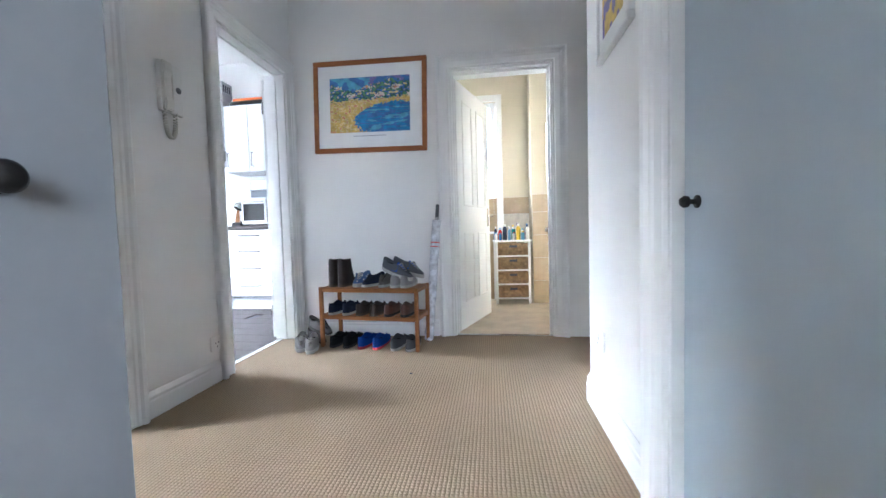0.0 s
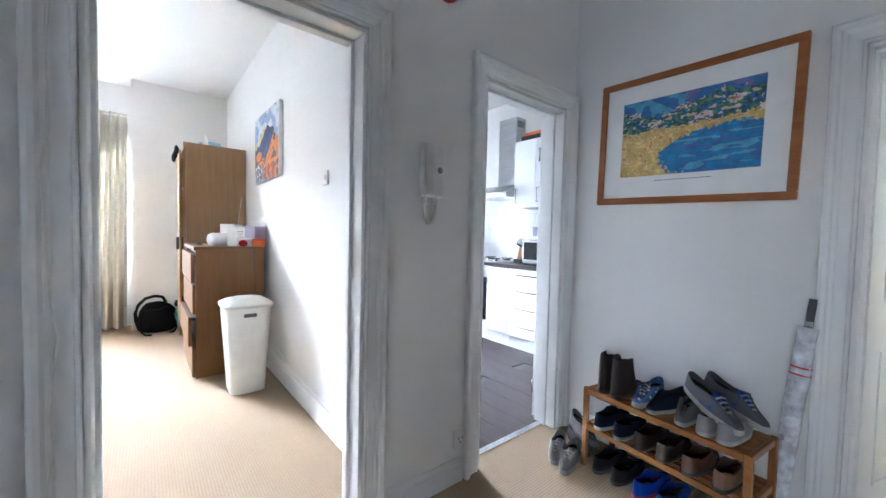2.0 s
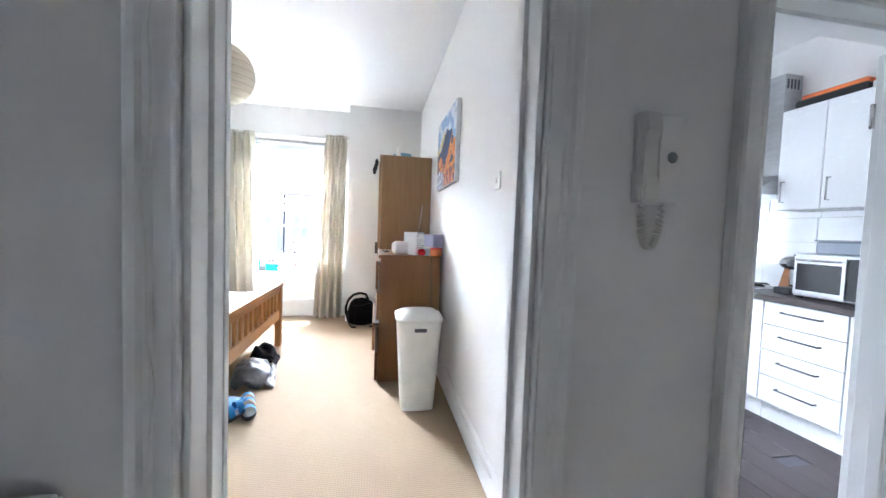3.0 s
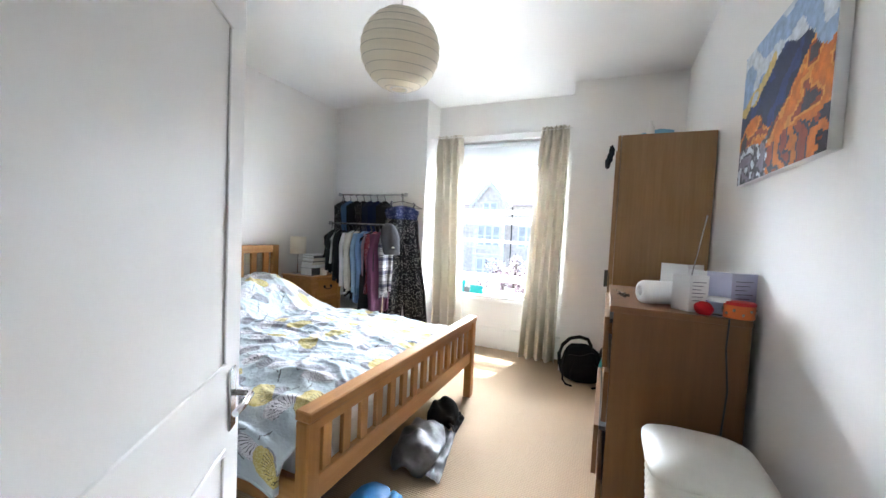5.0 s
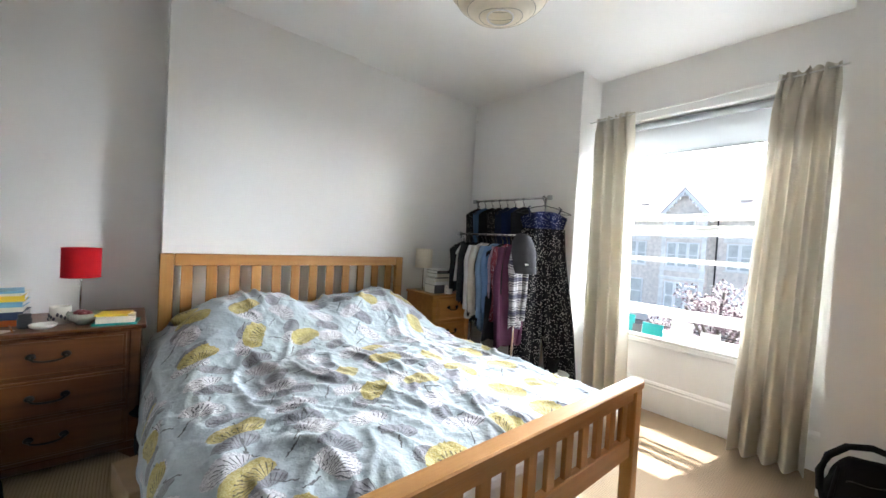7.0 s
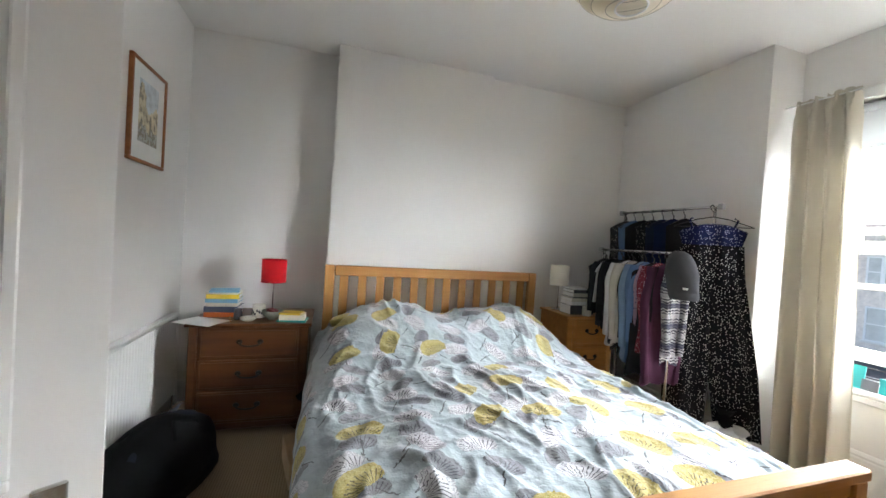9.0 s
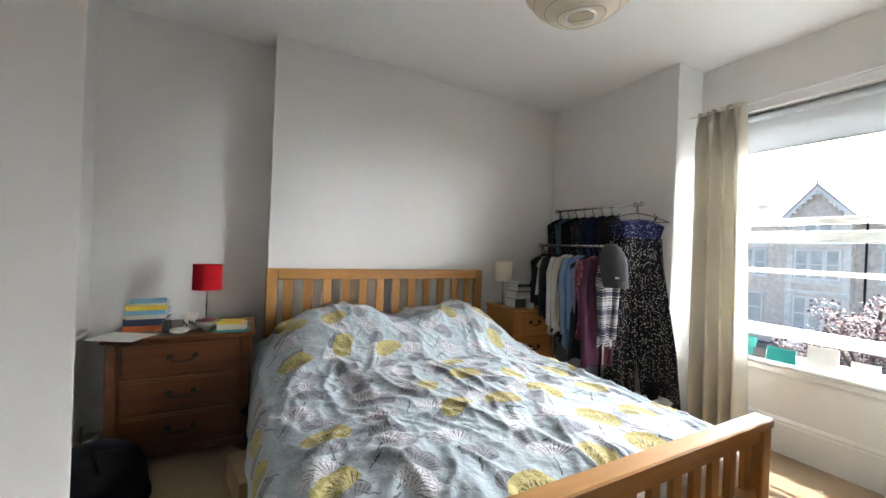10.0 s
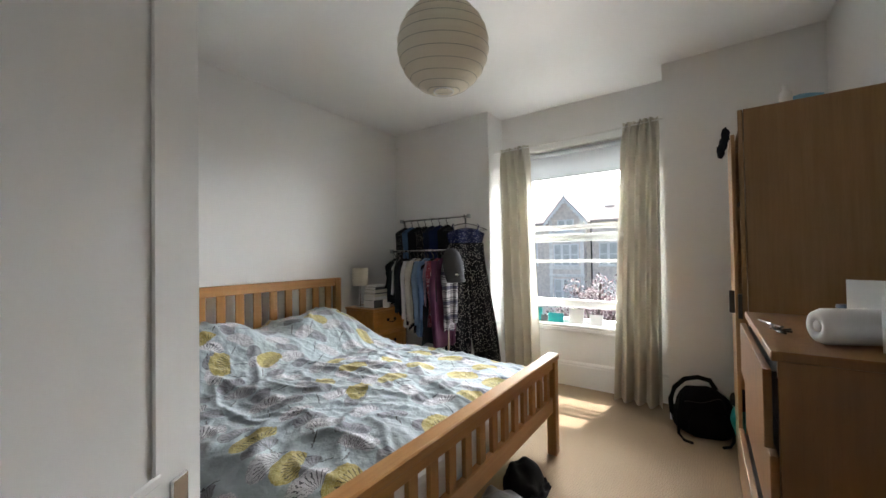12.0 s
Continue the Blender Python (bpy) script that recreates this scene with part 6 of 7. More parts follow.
def build_jumpsuit():
    """A spotted jumpsuit that faces the room, on a hanger at the rail's end."""
    root = thing("jumpsuit", (-5.70, -1.23, 1.84, 0, 0, -42), "long black jumpsuit with small white spots on a hanger", "jumpsuit")
    hanger(root, 0, 0, -0.085, 0, 0.5)
    spot = cloth("spotted_viscose", (0.006, 0.006, 0.008), (0.62, 0.60, 0.56), 0.014)
    bluespot = cloth("blue_spotted_bodice", (0.008, 0.012, 0.05), (0.40, 0.42, 0.58), 0.014)
    bm = bmesh.new()
    sheet(bm, 48, 12, lambda u, v: ((0.215 - 0.03 * v) * math.cos(u * 6.283), 0.04 * math.sin(u * 6.283) * (1 + 0.3 * math.sin(u * 44)), -0.14 - 0.06 * abs(math.cos(u * 6.283)) ** 2 * (1 - v) - 0.17 * v), closed=True)
    part("bodice", bm, bluespot, root)
    for s in (-1, 1):
        bm = bmesh.new()
        tube(bm, [(s * 0.13, 0, -0.17), (s * 0.15, 0.01, -0.11), (s * 0.13, 0.0, -0.095)], 0.008, 6)
        part("shoulder_strap", bm, bluespot, root)
        bm = bmesh.new()

        def fn(u, v):
            a = 6.283 * u
            c = s * (0.10 + 0.075 * v) - 0.07 * v
            gap = 0.032 * max(0.0, (v - 0.6) / 0.4)
            return (c + (0.12 + 0.055 * v - gap) * math.cos(a), (0.05 + 0.02 * v) * math.sin(a) * (1 + 0.35 * math.sin(a * 5 + s)), -0.52 - 1.16 * v + 0.02 * math.sin(a * 2 + s))
        sheet(bm, 40, 26, fn, closed=True)
        part("leg", bm, spot, root)
    bm = bmesh.new()
    sheet(bm, 48, 14, lambda u, v: ((0.20 + 0.025 * v) * math.cos(u * 6.283), (0.05 + 0.015 * v) * math.sin(u * 6.283) * (1 + 0.25 * math.sin(u * 44)), -0.30 - 0.30 * v), closed=True)
    part("waist", bm, spot, root)


build_jumpsuit()
root = thing("beanie", (-5.37, -1.15, 1.14, 0, 0, 128), "dark grey knitted beanie hung on the rail's end", "hat")
greycap = cloth("grey_knit", (0.055, 0.055, 0.06), weave=250, bump=0.5)
bm = bmesh.new()
lathe(bm, [(0.082, 0.0), (0.092, 0.02), (0.10, 0.10), (0.102, 0.18), (0.092, 0.26), (0.066, 0.315), (0.03, 0.338), (0.0, 0.342)], 32, sx=1.0, sy=0.55)
for v in bm.verts:
    v.co.x += 0.05 * v.co.z / 0.34 * -1 + 0.012 * noise.noise(v.co * 9)
    v.co.y += 0.010 * noise.noise(v.co * 11 + Vector((3, 0, 0)))
part("crown", bm, greycap, root)
bm = bmesh.new()
sheet(bm, 32, 3, lambda u, v: (0.088 * (1 + 0.04 * math.sin(v * 3.1)) * math.cos(u * 6.283), 0.050 * (1 + 0.06 * math.sin(v * 3.1)) * math.sin(u * 6.283), -0.004 + 0.055 * v), closed=True)
part("turn_up", bm, greycap, root)
part("patch", B(-0.01, -0.060, 0.07, 0.02, -0.054, 0.085, 0.002), WHITEPLASTIC, root, "small white stitched patch")
whole("ceiling_sensor", B(-5.93, -2.43, 2.80, -5.90, -2.40, 2.84, 0.004), WHITEPLASTIC, "small white sensor in the ceiling corner", "sensor")


# ---- hall ----
BEACH = paints("oil", [(0.05, 0.16, 0.42), (0.02, 0.22, 0.50), (0.10, 0.36, 0.55), (0.58, 0.40, 0.11), (0.66, 0.52, 0.25), (0.10, 0.25, 0.14), (0.03, 0.10, 0.10), (0.70, 0.60, 0.50), (0.55, 0.22, 0.12), (0.16, 0.14, 0.36)])


def beach_pick(u, v):
    w = n2(u, v, 5, 1) * 0.05 + n2(u, v, 14, 2) * 0.03 + n2(u, v, 38, 5) * 0.05
    x, y = u + w, v + w
    if y > 0.86 - 0.08 * math.sin(x * 6):
        return 0 if n2(u, v, 9, 3) > 0 else (9 if x > 0.5 else 2)
    if y > 0.58 + 0.05 * x:
        k = n2(u, v, 22, 4)
        hut = math.sin(x * 17) * math.sin(y * 24 + 1)
        if hut > 0.55 and y < 0.82:
            return 7 if k > -0.2 else 8
        return 5 if k > 0.15 else (6 if k > -0.1 else (0 if k > -0.3 else 4))
    bay = ((x - 0.80) / 0.48) ** 2 + ((y - 0.20) / 0.32) ** 2
    if bay < 1:
        k = n2(u * 0.5, v * 2.2, 12, 5)
        return 1 if k > 0.05 else (2 if k < -0.2 else 0)
    k = n2(u, v, 26, 6)
    return 3 if k > -0.05 else (4 if k > -0.35 else 8)


def beach_art(r, a, b, c, d, y):
    painted(r, a, b, c, d, y, 126, 80, beach_pick, BEACH)
    bm = bmesh.new()
    box(bm, (a + c) / 2 - 0.13, y - 0.0008, b - 0.030, (a + c) / 2 + 0.13, y, b - 0.0275, 0)
    part("caption", bm, INK, r)


framed("framed_print", (-1.315, HALL_N, 1.455, 0, 1.2, 0), 0.90, 0.705, 0.036, FRAMEWOOD, "framed print of a blue bay in a cherry frame", beach_art, 0.095, 0.03)


def build_intercom():
    root = thing("intercom", (HALL_W, 1.777, 1.42), "white intercom handset with a coiled cord on the hall wall", "intercom")
    part("base", B(0, -0.085, 0, 0.024, 0.045, 0.24, 0.006, 2), WHITEPLASTIC, root)
    bm = bmesh.new()
    prism(bm, [(0.024, 0.238), (0.044, 0.235), (0.050, 0.19), (0.040, 0.16), (0.040, 0.075), (0.050, 0.045), (0.046, 0.004), (0.024, 0.002)], -0.083, -0.033)
    bmesh.ops.bevel(bm, geom=bm.edges[:], offset=0.005, segments=2, affect="EDGES")
    part("handset", bm, IVORY, root)
    bm = bmesh.new()
    lathe(bm, [(0.0, 0.006), (0.014, 0.005), (0.016, 0.0)], 18)
    bmesh.ops.rotate(bm, verts=bm.verts[:], matrix=Matrix.Rotation(radians(90), 3, "Y"))
    bmesh.ops.translate(bm, verts=bm.verts[:], vec=(0.022, 0.018, 0.125))
    part("button", bm, surface("grey_button", (0.16, 0.165, 0.18), 0.5), root)
    bm = bmesh.new()
    pts = []
    for k in range(200):
        t = k / 199
        a = math.pi * t
        c = Vector((0.02, -0.034 + 0.03 * math.cos(a), 0.005 - 0.125 * math.sin(a) ** 0.8))
        pts.append(c + Vector((0.008 * math.cos(k * 0.95), 0.008 * math.sin(k * 0.95), 0)))
    tube(bm, pts, 0.0042, 5)
    part("coiled_cord", bm, IVORY, root)


build_intercom()


def wall_plate(m, label, w=0.086, h=0.086, cat="socket"):
    root = thing("wall_socket", m, label, cat, "sockets")
    part("plate", B(-w / 2, -0.01, -h / 2, w / 2, 0, h / 2, 0.004, 2), WHITEPLASTIC, root)
    part("switch", B(w * 0.08, -0.015, h * 0.12, w * 0.22, -0.0101, h * 0.34, 0.002), WHITEPLASTIC, root)
    for dx, dz in ((0, -0.02), (-0.011, 0.0), (0.011, 0.0)):
        part("pin_hole", B(dx - 0.003, -0.0106, dz - 0.005, dx + 0.003, -0.0102, dz + 0.005, 0), INK, root)


wall_plate((HALL_W, 1.975, 0.22, 0, 0, 90), "white plug socket low on the hall wall")
wall_plate((HALL_E, 1.72, 0.34, 0, 0, -90), "white plug socket on the hall wall", 0.146)
root = thing("fire_bell", (HALL_W, 1.82, 2.40, 0, 90, 0), "round red fire bell high on the hall wall", "bell")
bm = bmesh.new()
lathe(bm, [(0.075, 0.0), (0.078, 0.012), (0.072, 0.03), (0.05, 0.045), (0.0, 0.05)], 32)
part("dome", bm, REDPLAIN, root)
bm = bmesh.new()
lathe(bm, [(0.0, 0.058), (0.008, 0.056), (0.01, 0.048)], 14)
part("bolt", bm, CHROME, root)
framed("small_picture", (HALL_E, 1.66, 1.44, 0, 0, -90), 0.34, 0.50, 0.022, GLOSS, "small picture in a white frame on the hall wall", lambda r, a, b, c, d, y: painted(r, a, b, c, d, y, 18, 26, lambda u, v: 3 if n2(u, v, 6, 2) > 0 else 9, BEACH), 0.04)


def build_rack():
    root = thing("shoe_rack", (-0.80, 2.70, 0, 0, 0, -7), "small wooden two-shelf shoe rack crowded with shoes", "shoe rack")
    w, d = 0.375, 0.14
    for sx in (-1, 1):
        for sy in (-1, 1):
            part("post", B(sx * w, sy * d, 0, sx * (w - 0.026), sy * (d - 0.026), 0.435, 0.003), RACKWOOD, root)
        part("end_rail", B(sx * (w - 0.005), -d + 0.027, 0.40, sx * (w - 0.02), d - 0.027, 0.43, 0.003), RACKWOOD, root)
        part("end_rail", B(sx * (w - 0.005), -d + 0.027, 0.205, sx * (w - 0.02), d - 0.027, 0.235, 0.003), RACKWOOD, root)
    for z in (0.40, 0.205):
        part("front_rail", B(-w + 0.027, -d, z, w - 0.027, -d + 0.018, z + 0.03, 0.003), RACKWOOD, root)
        part("back_rail", B(-w + 0.027, d - 0.018, z, w - 0.027, d, z + 0.03, 0.003), RACKWOOD, root)
        for k in range(5):
            y = -d + 0.045 + k * 0.046
            part("slat", B(-w + 0.021, y, z + 0.012, w - 0.021, y + 0.032, z + 0.03, 0.002), RACKWOOD, root)


build_rack()
UPPER = {"brown": surface("brown_leather", (0.022, 0.012, 0.008), 0.55, 0.2, 14, 90, 0.3), "tan": surface("tan_leather", (0.079, 0.027, 0.014), 0.4, 0.2, 14, 90, 0.2), "navy": cloth("navy_canvas", (0.014, 0.019, 0.036)), "grey": cloth("grey_mesh", (0.083, 0.083, 0.090), weave=400),
         "blue": cloth("blue_mesh", (0.014, 0.065, 0.302), weave=400), "black": cloth("black_suede", (0.014, 0.014, 0.016)), "white": cloth("white_canvas", (0.245, 0.234, 0.230)), "suede": cloth("sand_suede", (0.122, 0.112, 0.097)), "plush": cloth("grey_plush", (0.101, 0.094, 0.097), weave=220, bump=0.8), "stripe": cloth("blue_white_canvas", (0.072, 0.122, 0.259), (0.6, 0.6, 0.6), 0.03)}
SOLES = {"white": surface("white_rubber", (0.317, 0.302, 0.277), 0.7, 0.1, 20), "black": surface("black_rubber", (0.014, 0.014, 0.014), 0.7, 0.1, 20), "red": surface("red_rubber", (0.324, 0.022, 0.029), 0.6, 0.1), "brown": surface("brown_rubber", (0.065, 0.043, 0.029), 0.7, 0.1)}


def shoe(m, upper, sole, label, kind="trainer", length=0.28):
    """A shoe: x points from heel to toe; the upper is lofted over the sole."""
    root = thing("boot" if kind == "boot" else "shoe", m, label, "boot" if kind == "boot" else "shoe", "shoes by the rack")
    L = length

    def half(t):
        return 0.036 + 0.012 * math.sin(min(1, t * 1.25) * math.pi) - 0.006 * math.exp(-((t - 0.35) / 0.18) ** 2)

    def edge(u):
        a = 2 * math.pi * u
        t = 0.5 + 0.5 * math.cos(a)
        s = math.sin(a)
        return (t - 0.5) * L, math.copysign(abs(s) ** 0.62, s) * half(t)
    bm = bmesh.new()
    st = 0.026 if kind == "trainer" else 0.018
    sheet(bm, 40, 3, lambda u, v: (edge(u)[0] * (1.02 if 0.2 < v < 0.9 else 1.0), edge(u)[1] * (1.06 if 0.2 < v < 0.9 else 1.0), st * v + (0.012 * max(0, edge(u)[0] / L) ** 2)), closed=True)
    part("sole", bm, SOLES[sole], root)
    bm = bmesh.new()
    top_h = {"trainer": 0.095, "boot": 0.20, "low": 0.088}[kind]
    throat = {"trainer": 0.58, "boot": 0.44, "low": 0.55}[kind]

    def up(u, v):
        x, y = edge(u)
        t = x / L + 0.5
        toe = 0.048 + 0.012 * (1 - t)
        if t < throat:
            hgt = top_h - 0.018 * math.sin(t / throat * math.pi) * (kind != "boot")
        else:
            q = (t - throat) / (1 - throat)
            hgt = toe + (top_h - toe) * (1 - q) ** (1.6 if kind != "boot" else 5)
        k = v ** 0.8
        close = 1 - (0.25 + 0.75 * max(0, (t - throat) / (1 - throat)) ** 0.5 if t > throat else 0.22) * k ** 2.2
        xx = x if t < throat else x - (x - (throat - 0.5) * L) * 0.18 * k ** 3
        return (xx * (1 - 0.05 * k), y * close, st - 0.002 + (hgt - st) * math.sin(k * math.pi / 2))
    sheet(bm, 40, 10, up, closed=True)
    part("upper", bm, UPPER[upper], root)
    if kind == "trainer":
        for k in range(4):
            x = (0.10 + 0.055 * k) * L
            z = 0.092 - 0.0105 * k
            bm = bmesh.new()
            tube(bm, [(x, -0.024, z - 0.012), (x + 0.006, 0, z + 0.001), (x, 0.024, z - 0.012)], 0.0042, 5)
            part("lace", bm, SOLES["white"], root)
        bm = bmesh.new()
        sheet(bm, 6, 6, lambda u, v: ((0.02 + 0.20 * u) * L, (v - 0.5) * 0.045, 0.098 - 0.03 * u - 0.03 * (v - 0.5) ** 2 * 8))
        part("tongue", bm, UPPER["blue" if upper == "grey" else upper], root)
    if kind == "trainer" and upper == "grey":
        for s in (-1, 1):
            bm = bmesh.new()
            sheet(bm, 10, 3, lambda u, v: ((-0.06 + 0.20 * u) * L, s * (0.0445 - 0.013 * v), 0.035 + 0.042 * v + 0.006 * u), smooth=True)
            part("side_stripe", bm, UPPER["blue"], root, "blue side stripe")
    bm = bmesh.new()
    sheet(bm, 20, 2, lambda u, v: (-0.24 * L + 0.22 * L * math.cos(u * 6.283), 0.026 * math.sin(u * 6.283), top_h * (0.6 if kind != "boot" else 0.9) - 0.02 * v), closed=True)
    part("lining", bm, UPPER["black"], root)
    return root


RC = pose(-0.80, 2.70, 0, 0, 0, -7)
SHOES = [(-0.31, 0.436, "brown", "brown", "boot", 98), (-0.22, 0.436, "brown", "brown", "boot", 92), (-0.10, 0.436, "stripe", "white", "trainer", -84), (0.0, 0.436, "navy", "white", "low", -96),
         (0.10, 0.436, "suede", "white", "low", -80), (0.20, 0.436, "white", "white", "low", 98), (0.29, 0.436, "white", "white", "low", 92),
         (-0.30, 0.236, "navy", "white", "low", 90), (-0.19, 0.236, "navy", "white", "low", 94), (-0.07, 0.236, "brown", "brown", "low", 90), (0.04, 0.236, "brown", "brown", "low", 92), (0.16, 0.236, "tan", "black", "low", 90), (0.28, 0.236, "tan", "black", "low", 94),
         (-0.30, 0.0, "black", "black", "low", 90), (-0.19, 0.0, "black", "black", "low", 92), (-0.06, 0.0, "blue", "red", "low", 88), (0.05, 0.0, "blue", "red", "low", 93), (0.20, 0.0, "grey", "white", "low", 90), (0.31, 0.0, "grey", "white", "low", 94)]
LABELS = {"brown": "dark brown leather", "stripe": "blue and white canvas", "navy": "navy canvas", "suede": "sand suede", "white": "white canvas", "tan": "tan leather", "black": "black suede", "blue": "blue mesh", "grey": "grey mesh"}
for x, z, up, so, kind, turn in SHOES:
    place = "on the rack's top" if z > 0.4 else ("on the rack's shelf" if z else "on the carpet under the rack")
    shoe(RC @ pose(x * 0.94, -0.005, z, 0, 0, turn), up, so, f"{LABELS[up]} {'boot' if kind == 'boot' else 'shoe'} {place}", kind, 0.285 if kind != "boot" else 0.26)
shoe(RC @ pose(0.19, -0.03, 0.515, 4, 14, -28), "grey", "white", "large grey and blue trainer on top of other shoes", "trainer", 0.31)
shoe(RC @ pose(0.23, 0.07, 0.515, -4, 12, -24), "grey", "white", "large grey trainer on top of other shoes", "trainer", 0.31)
shoe(pose(-1.32, 2.58, 0, 0, 0, -66), "white", "white", "white trainer on the carpet beside the rack", "trainer", 0.25)
shoe(pose(-1.225, 2.55, 0, 0, 0, -72), "white", "white", "white trainer on the carpet beside the rack", "trainer", 0.25)
shoe(pose(-1.30, 2.77, 0, 0, 0, -40), "plush", "black", "grey plush slipper beside the rack", "low", 0.27)
shoe(pose(-1.26, 2.75, 0.085, 0, 8, -30), "plush", "black", "grey plush slipper resting on another", "low", 0.27)


def build_umbrella():
    a, b = Vector((-0.425, 2.80, 0.005)), Vector((-0.345, 2.90, 1.02))
    d = (b - a).normalized()
    root = thing("umbrella", Matrix.Translation(a) @ d.to_track_quat("Z", "Y").to_matrix().to_4x4(), "long umbrella in a clear plastic sleeve leaning on the wall", "umbrella")
    bm = bmesh.new()
    lathe(bm, [(0.004, 0.0), (0.006, 0.08), (0.010, 0.12), (0.026, 0.30), (0.031, 0.6), (0.026, 0.82), (0.012, 0.86), (0.0, 0.865)], 14)
    part("canopy", bm, surface("white_wrap", (0.55, 0.57, 0.60), 0.35, 0.25, 12, 40, 0.3), root)
    bm = bmesh.new()
    sheet(bm, 22, 30, lambda u, v: ((0.036 + 0.008 * math.sin(v * 31 + u * 12) * n2(u * 3, v * 9, 1)) * math.cos(u * 6.283), (0.03 + 0.01 * n2(u * 2, v * 8, 2, 4)) * math.sin(u * 6.283), -0.0 + 0.9 * v), closed=True)
    part("plastic_sleeve", bm, surface("clear_sleeve", (0.70, 0.72, 0.76), 0.15, 0.25, 22, 60, 0.5), root)
    bm = bmesh.new()
    tube(bm, [(0, 0, 0.86), (0, 0, 1.02)], 0.014, 12)
    part("handle", bm, surface("grey_handle", (0.10, 0.105, 0.12), 0.45), root)
    bm = bmesh.new()
    tube(bm, [(0, 0, 0.89), (0, 0, 0.925)], 0.0155, 12)
    part("collar", bm, CHROME, root)
    bm = bmesh.new()
    for k in range(2):
        tube(bm, [(0.0335 * math.cos(t * 0.5), 0.033 * math.sin(t * 0.5), 0.70 + 0.03 * k) for t in range(13)], 0.004, 5, closed=False)
    part("red_band", bm, REDPLAIN, root)


build_umbrella()
bm = bmesh.new()
blob(bm, 0, 0, 0.004, 0.012, 0.007, 0.004, 0.4, 3, n=1)
whole("crumb", bm, BLACK, "small dark crumb on the hall carpet", "crumb", (-0.42, 2.14, 0))

# ---- kitchen ----
def bar_handle(parent, x, y, z, w, upright=False):
    bm = bmesh.new()
    if upright:
        pts = [(x, y, z - w / 2), (x, y - 0.03, z - w / 2), (x, y - 0.03, z + w / 2), (x, y, z + w / 2)]
    else:
        pts = [(x - w / 2, y, z), (x - w / 2, y - 0.03, z), (x + w / 2, y - 0.03, z), (x + w / 2, y, z)]
    tube(bm, pts, 0.006, 8)
    return part("handle", bm, CHROME if upright else DARKSTEEL, parent)


def base_unit(x0, x1, label, fronts, y0=3.90, y1=4.50, h=0.90):
    """fronts: heights of drawers from the bottom, or one for a door."""
    cx = (x0 + x1) / 2
    root = thing("base_unit", (cx, y1, 0), label, "kitchen unit", "kitchen units")
    w, d = (x1 - x0) / 2, y0 - y1
    # Carcass coloured grey so the seams round the fronts look shaded
    part("carcass", B(-w + 0.001, d + 0.021, 0.14, w - 0.001, 0, h, 0.001), GAPSHADE, root)
    part("plinth", B(-w + 0.001, d + 0.05, 0, w - 0.001, d + 0.07, 0.138, 0.001), KITCHENWHITE, root)
    z = 0.145
    for f in fronts:
        fr = part("front", B(-w + 0.002, d, z + 0.003, w - 0.003, d + 0.019, z + f - 0.003, 0.002), KITCHENWHITE, root)
        if len(fronts) > 1:
            bar_handle(fr, 0, d, z + f * 0.62, 0.24)
        else:
            bar_handle(fr, -w + 0.05, d, z + f - 0.13, 0.16, True)
        z += f
    return root


base_unit(-2.358, -1.77, "white gloss kitchen base unit with a door", (0.75,))
base_unit(-2.868, -2.36, "white gloss kitchen unit with four drawers", (0.2, 0.19, 0.19, 0.17))
base_unit(-3.20, -2.87, "white gloss kitchen base unit with a door", (0.75,))
root = thing("oven", (-3.501, 4.50, 0), "built-in oven with a black glass door and steel trim", "oven")
part("body", B(-0.298, -0.56, 0.14, 0.298, 0, 0.90, 0.002), KITCHENWHITE, root)
part("door", B(-0.296, -0.585, 0.24, 0.296, -0.561, 0.755, 0.004), surface("black_glass", (0.012, 0.012, 0.014), 0.08, 0.0, 3, 30, 0.0), root)
part("control_panel", B(-0.296, -0.583, 0.76, 0.296, -0.561, 0.895, 0.003), STEEL, root)
bm = bmesh.new()
tube(bm, [(-0.25, -0.585, 0.68), (-0.25, -0.63, 0.68), (0.25, -0.63, 0.68), (0.25, -0.585, 0.68)], 0.009, 8)
part("handle", bm, CHROME, root)
part("plinth", B(-0.298, -0.54, 0, 0.298, -0.52, 0.138, 0.001), KITCHENWHITE, root)
base_unit(-4.40, -3.802, "white gloss kitchen base unit with a door", (0.75,))
whole("worktop", B(-4.655, 3.87, 0.901, -1.655, 4.515, 0.94, 0.004), WORKTOP, "dark wood-effect kitchen worktop", "worktop")


def wall_unit(x0, x1, label, y0=4.18, y1=4.515, z0=1.59, z1=2.37):
    root = thing("wall_unit", ((x0 + x1) / 2, y1, z0), label, "kitchen unit", "kitchen wall units")
    w, d, h = (x1 - x0) / 2, y0 - y1, z1 - z0
    part("carcass", B(-w + 0.001, d + 0.02, 0, w - 0.001, 0, h, 0.001), KITCHENWHITE, root)
    door = part("door", B(-w + 0.0015, d, 0.002, w - 0.0015, d + 0.019, h - 0.002, 0.002), KITCHENWHITE, root)
    bar_handle(door, -w + 0.05, d, 0.14, 0.16, True)
    return root


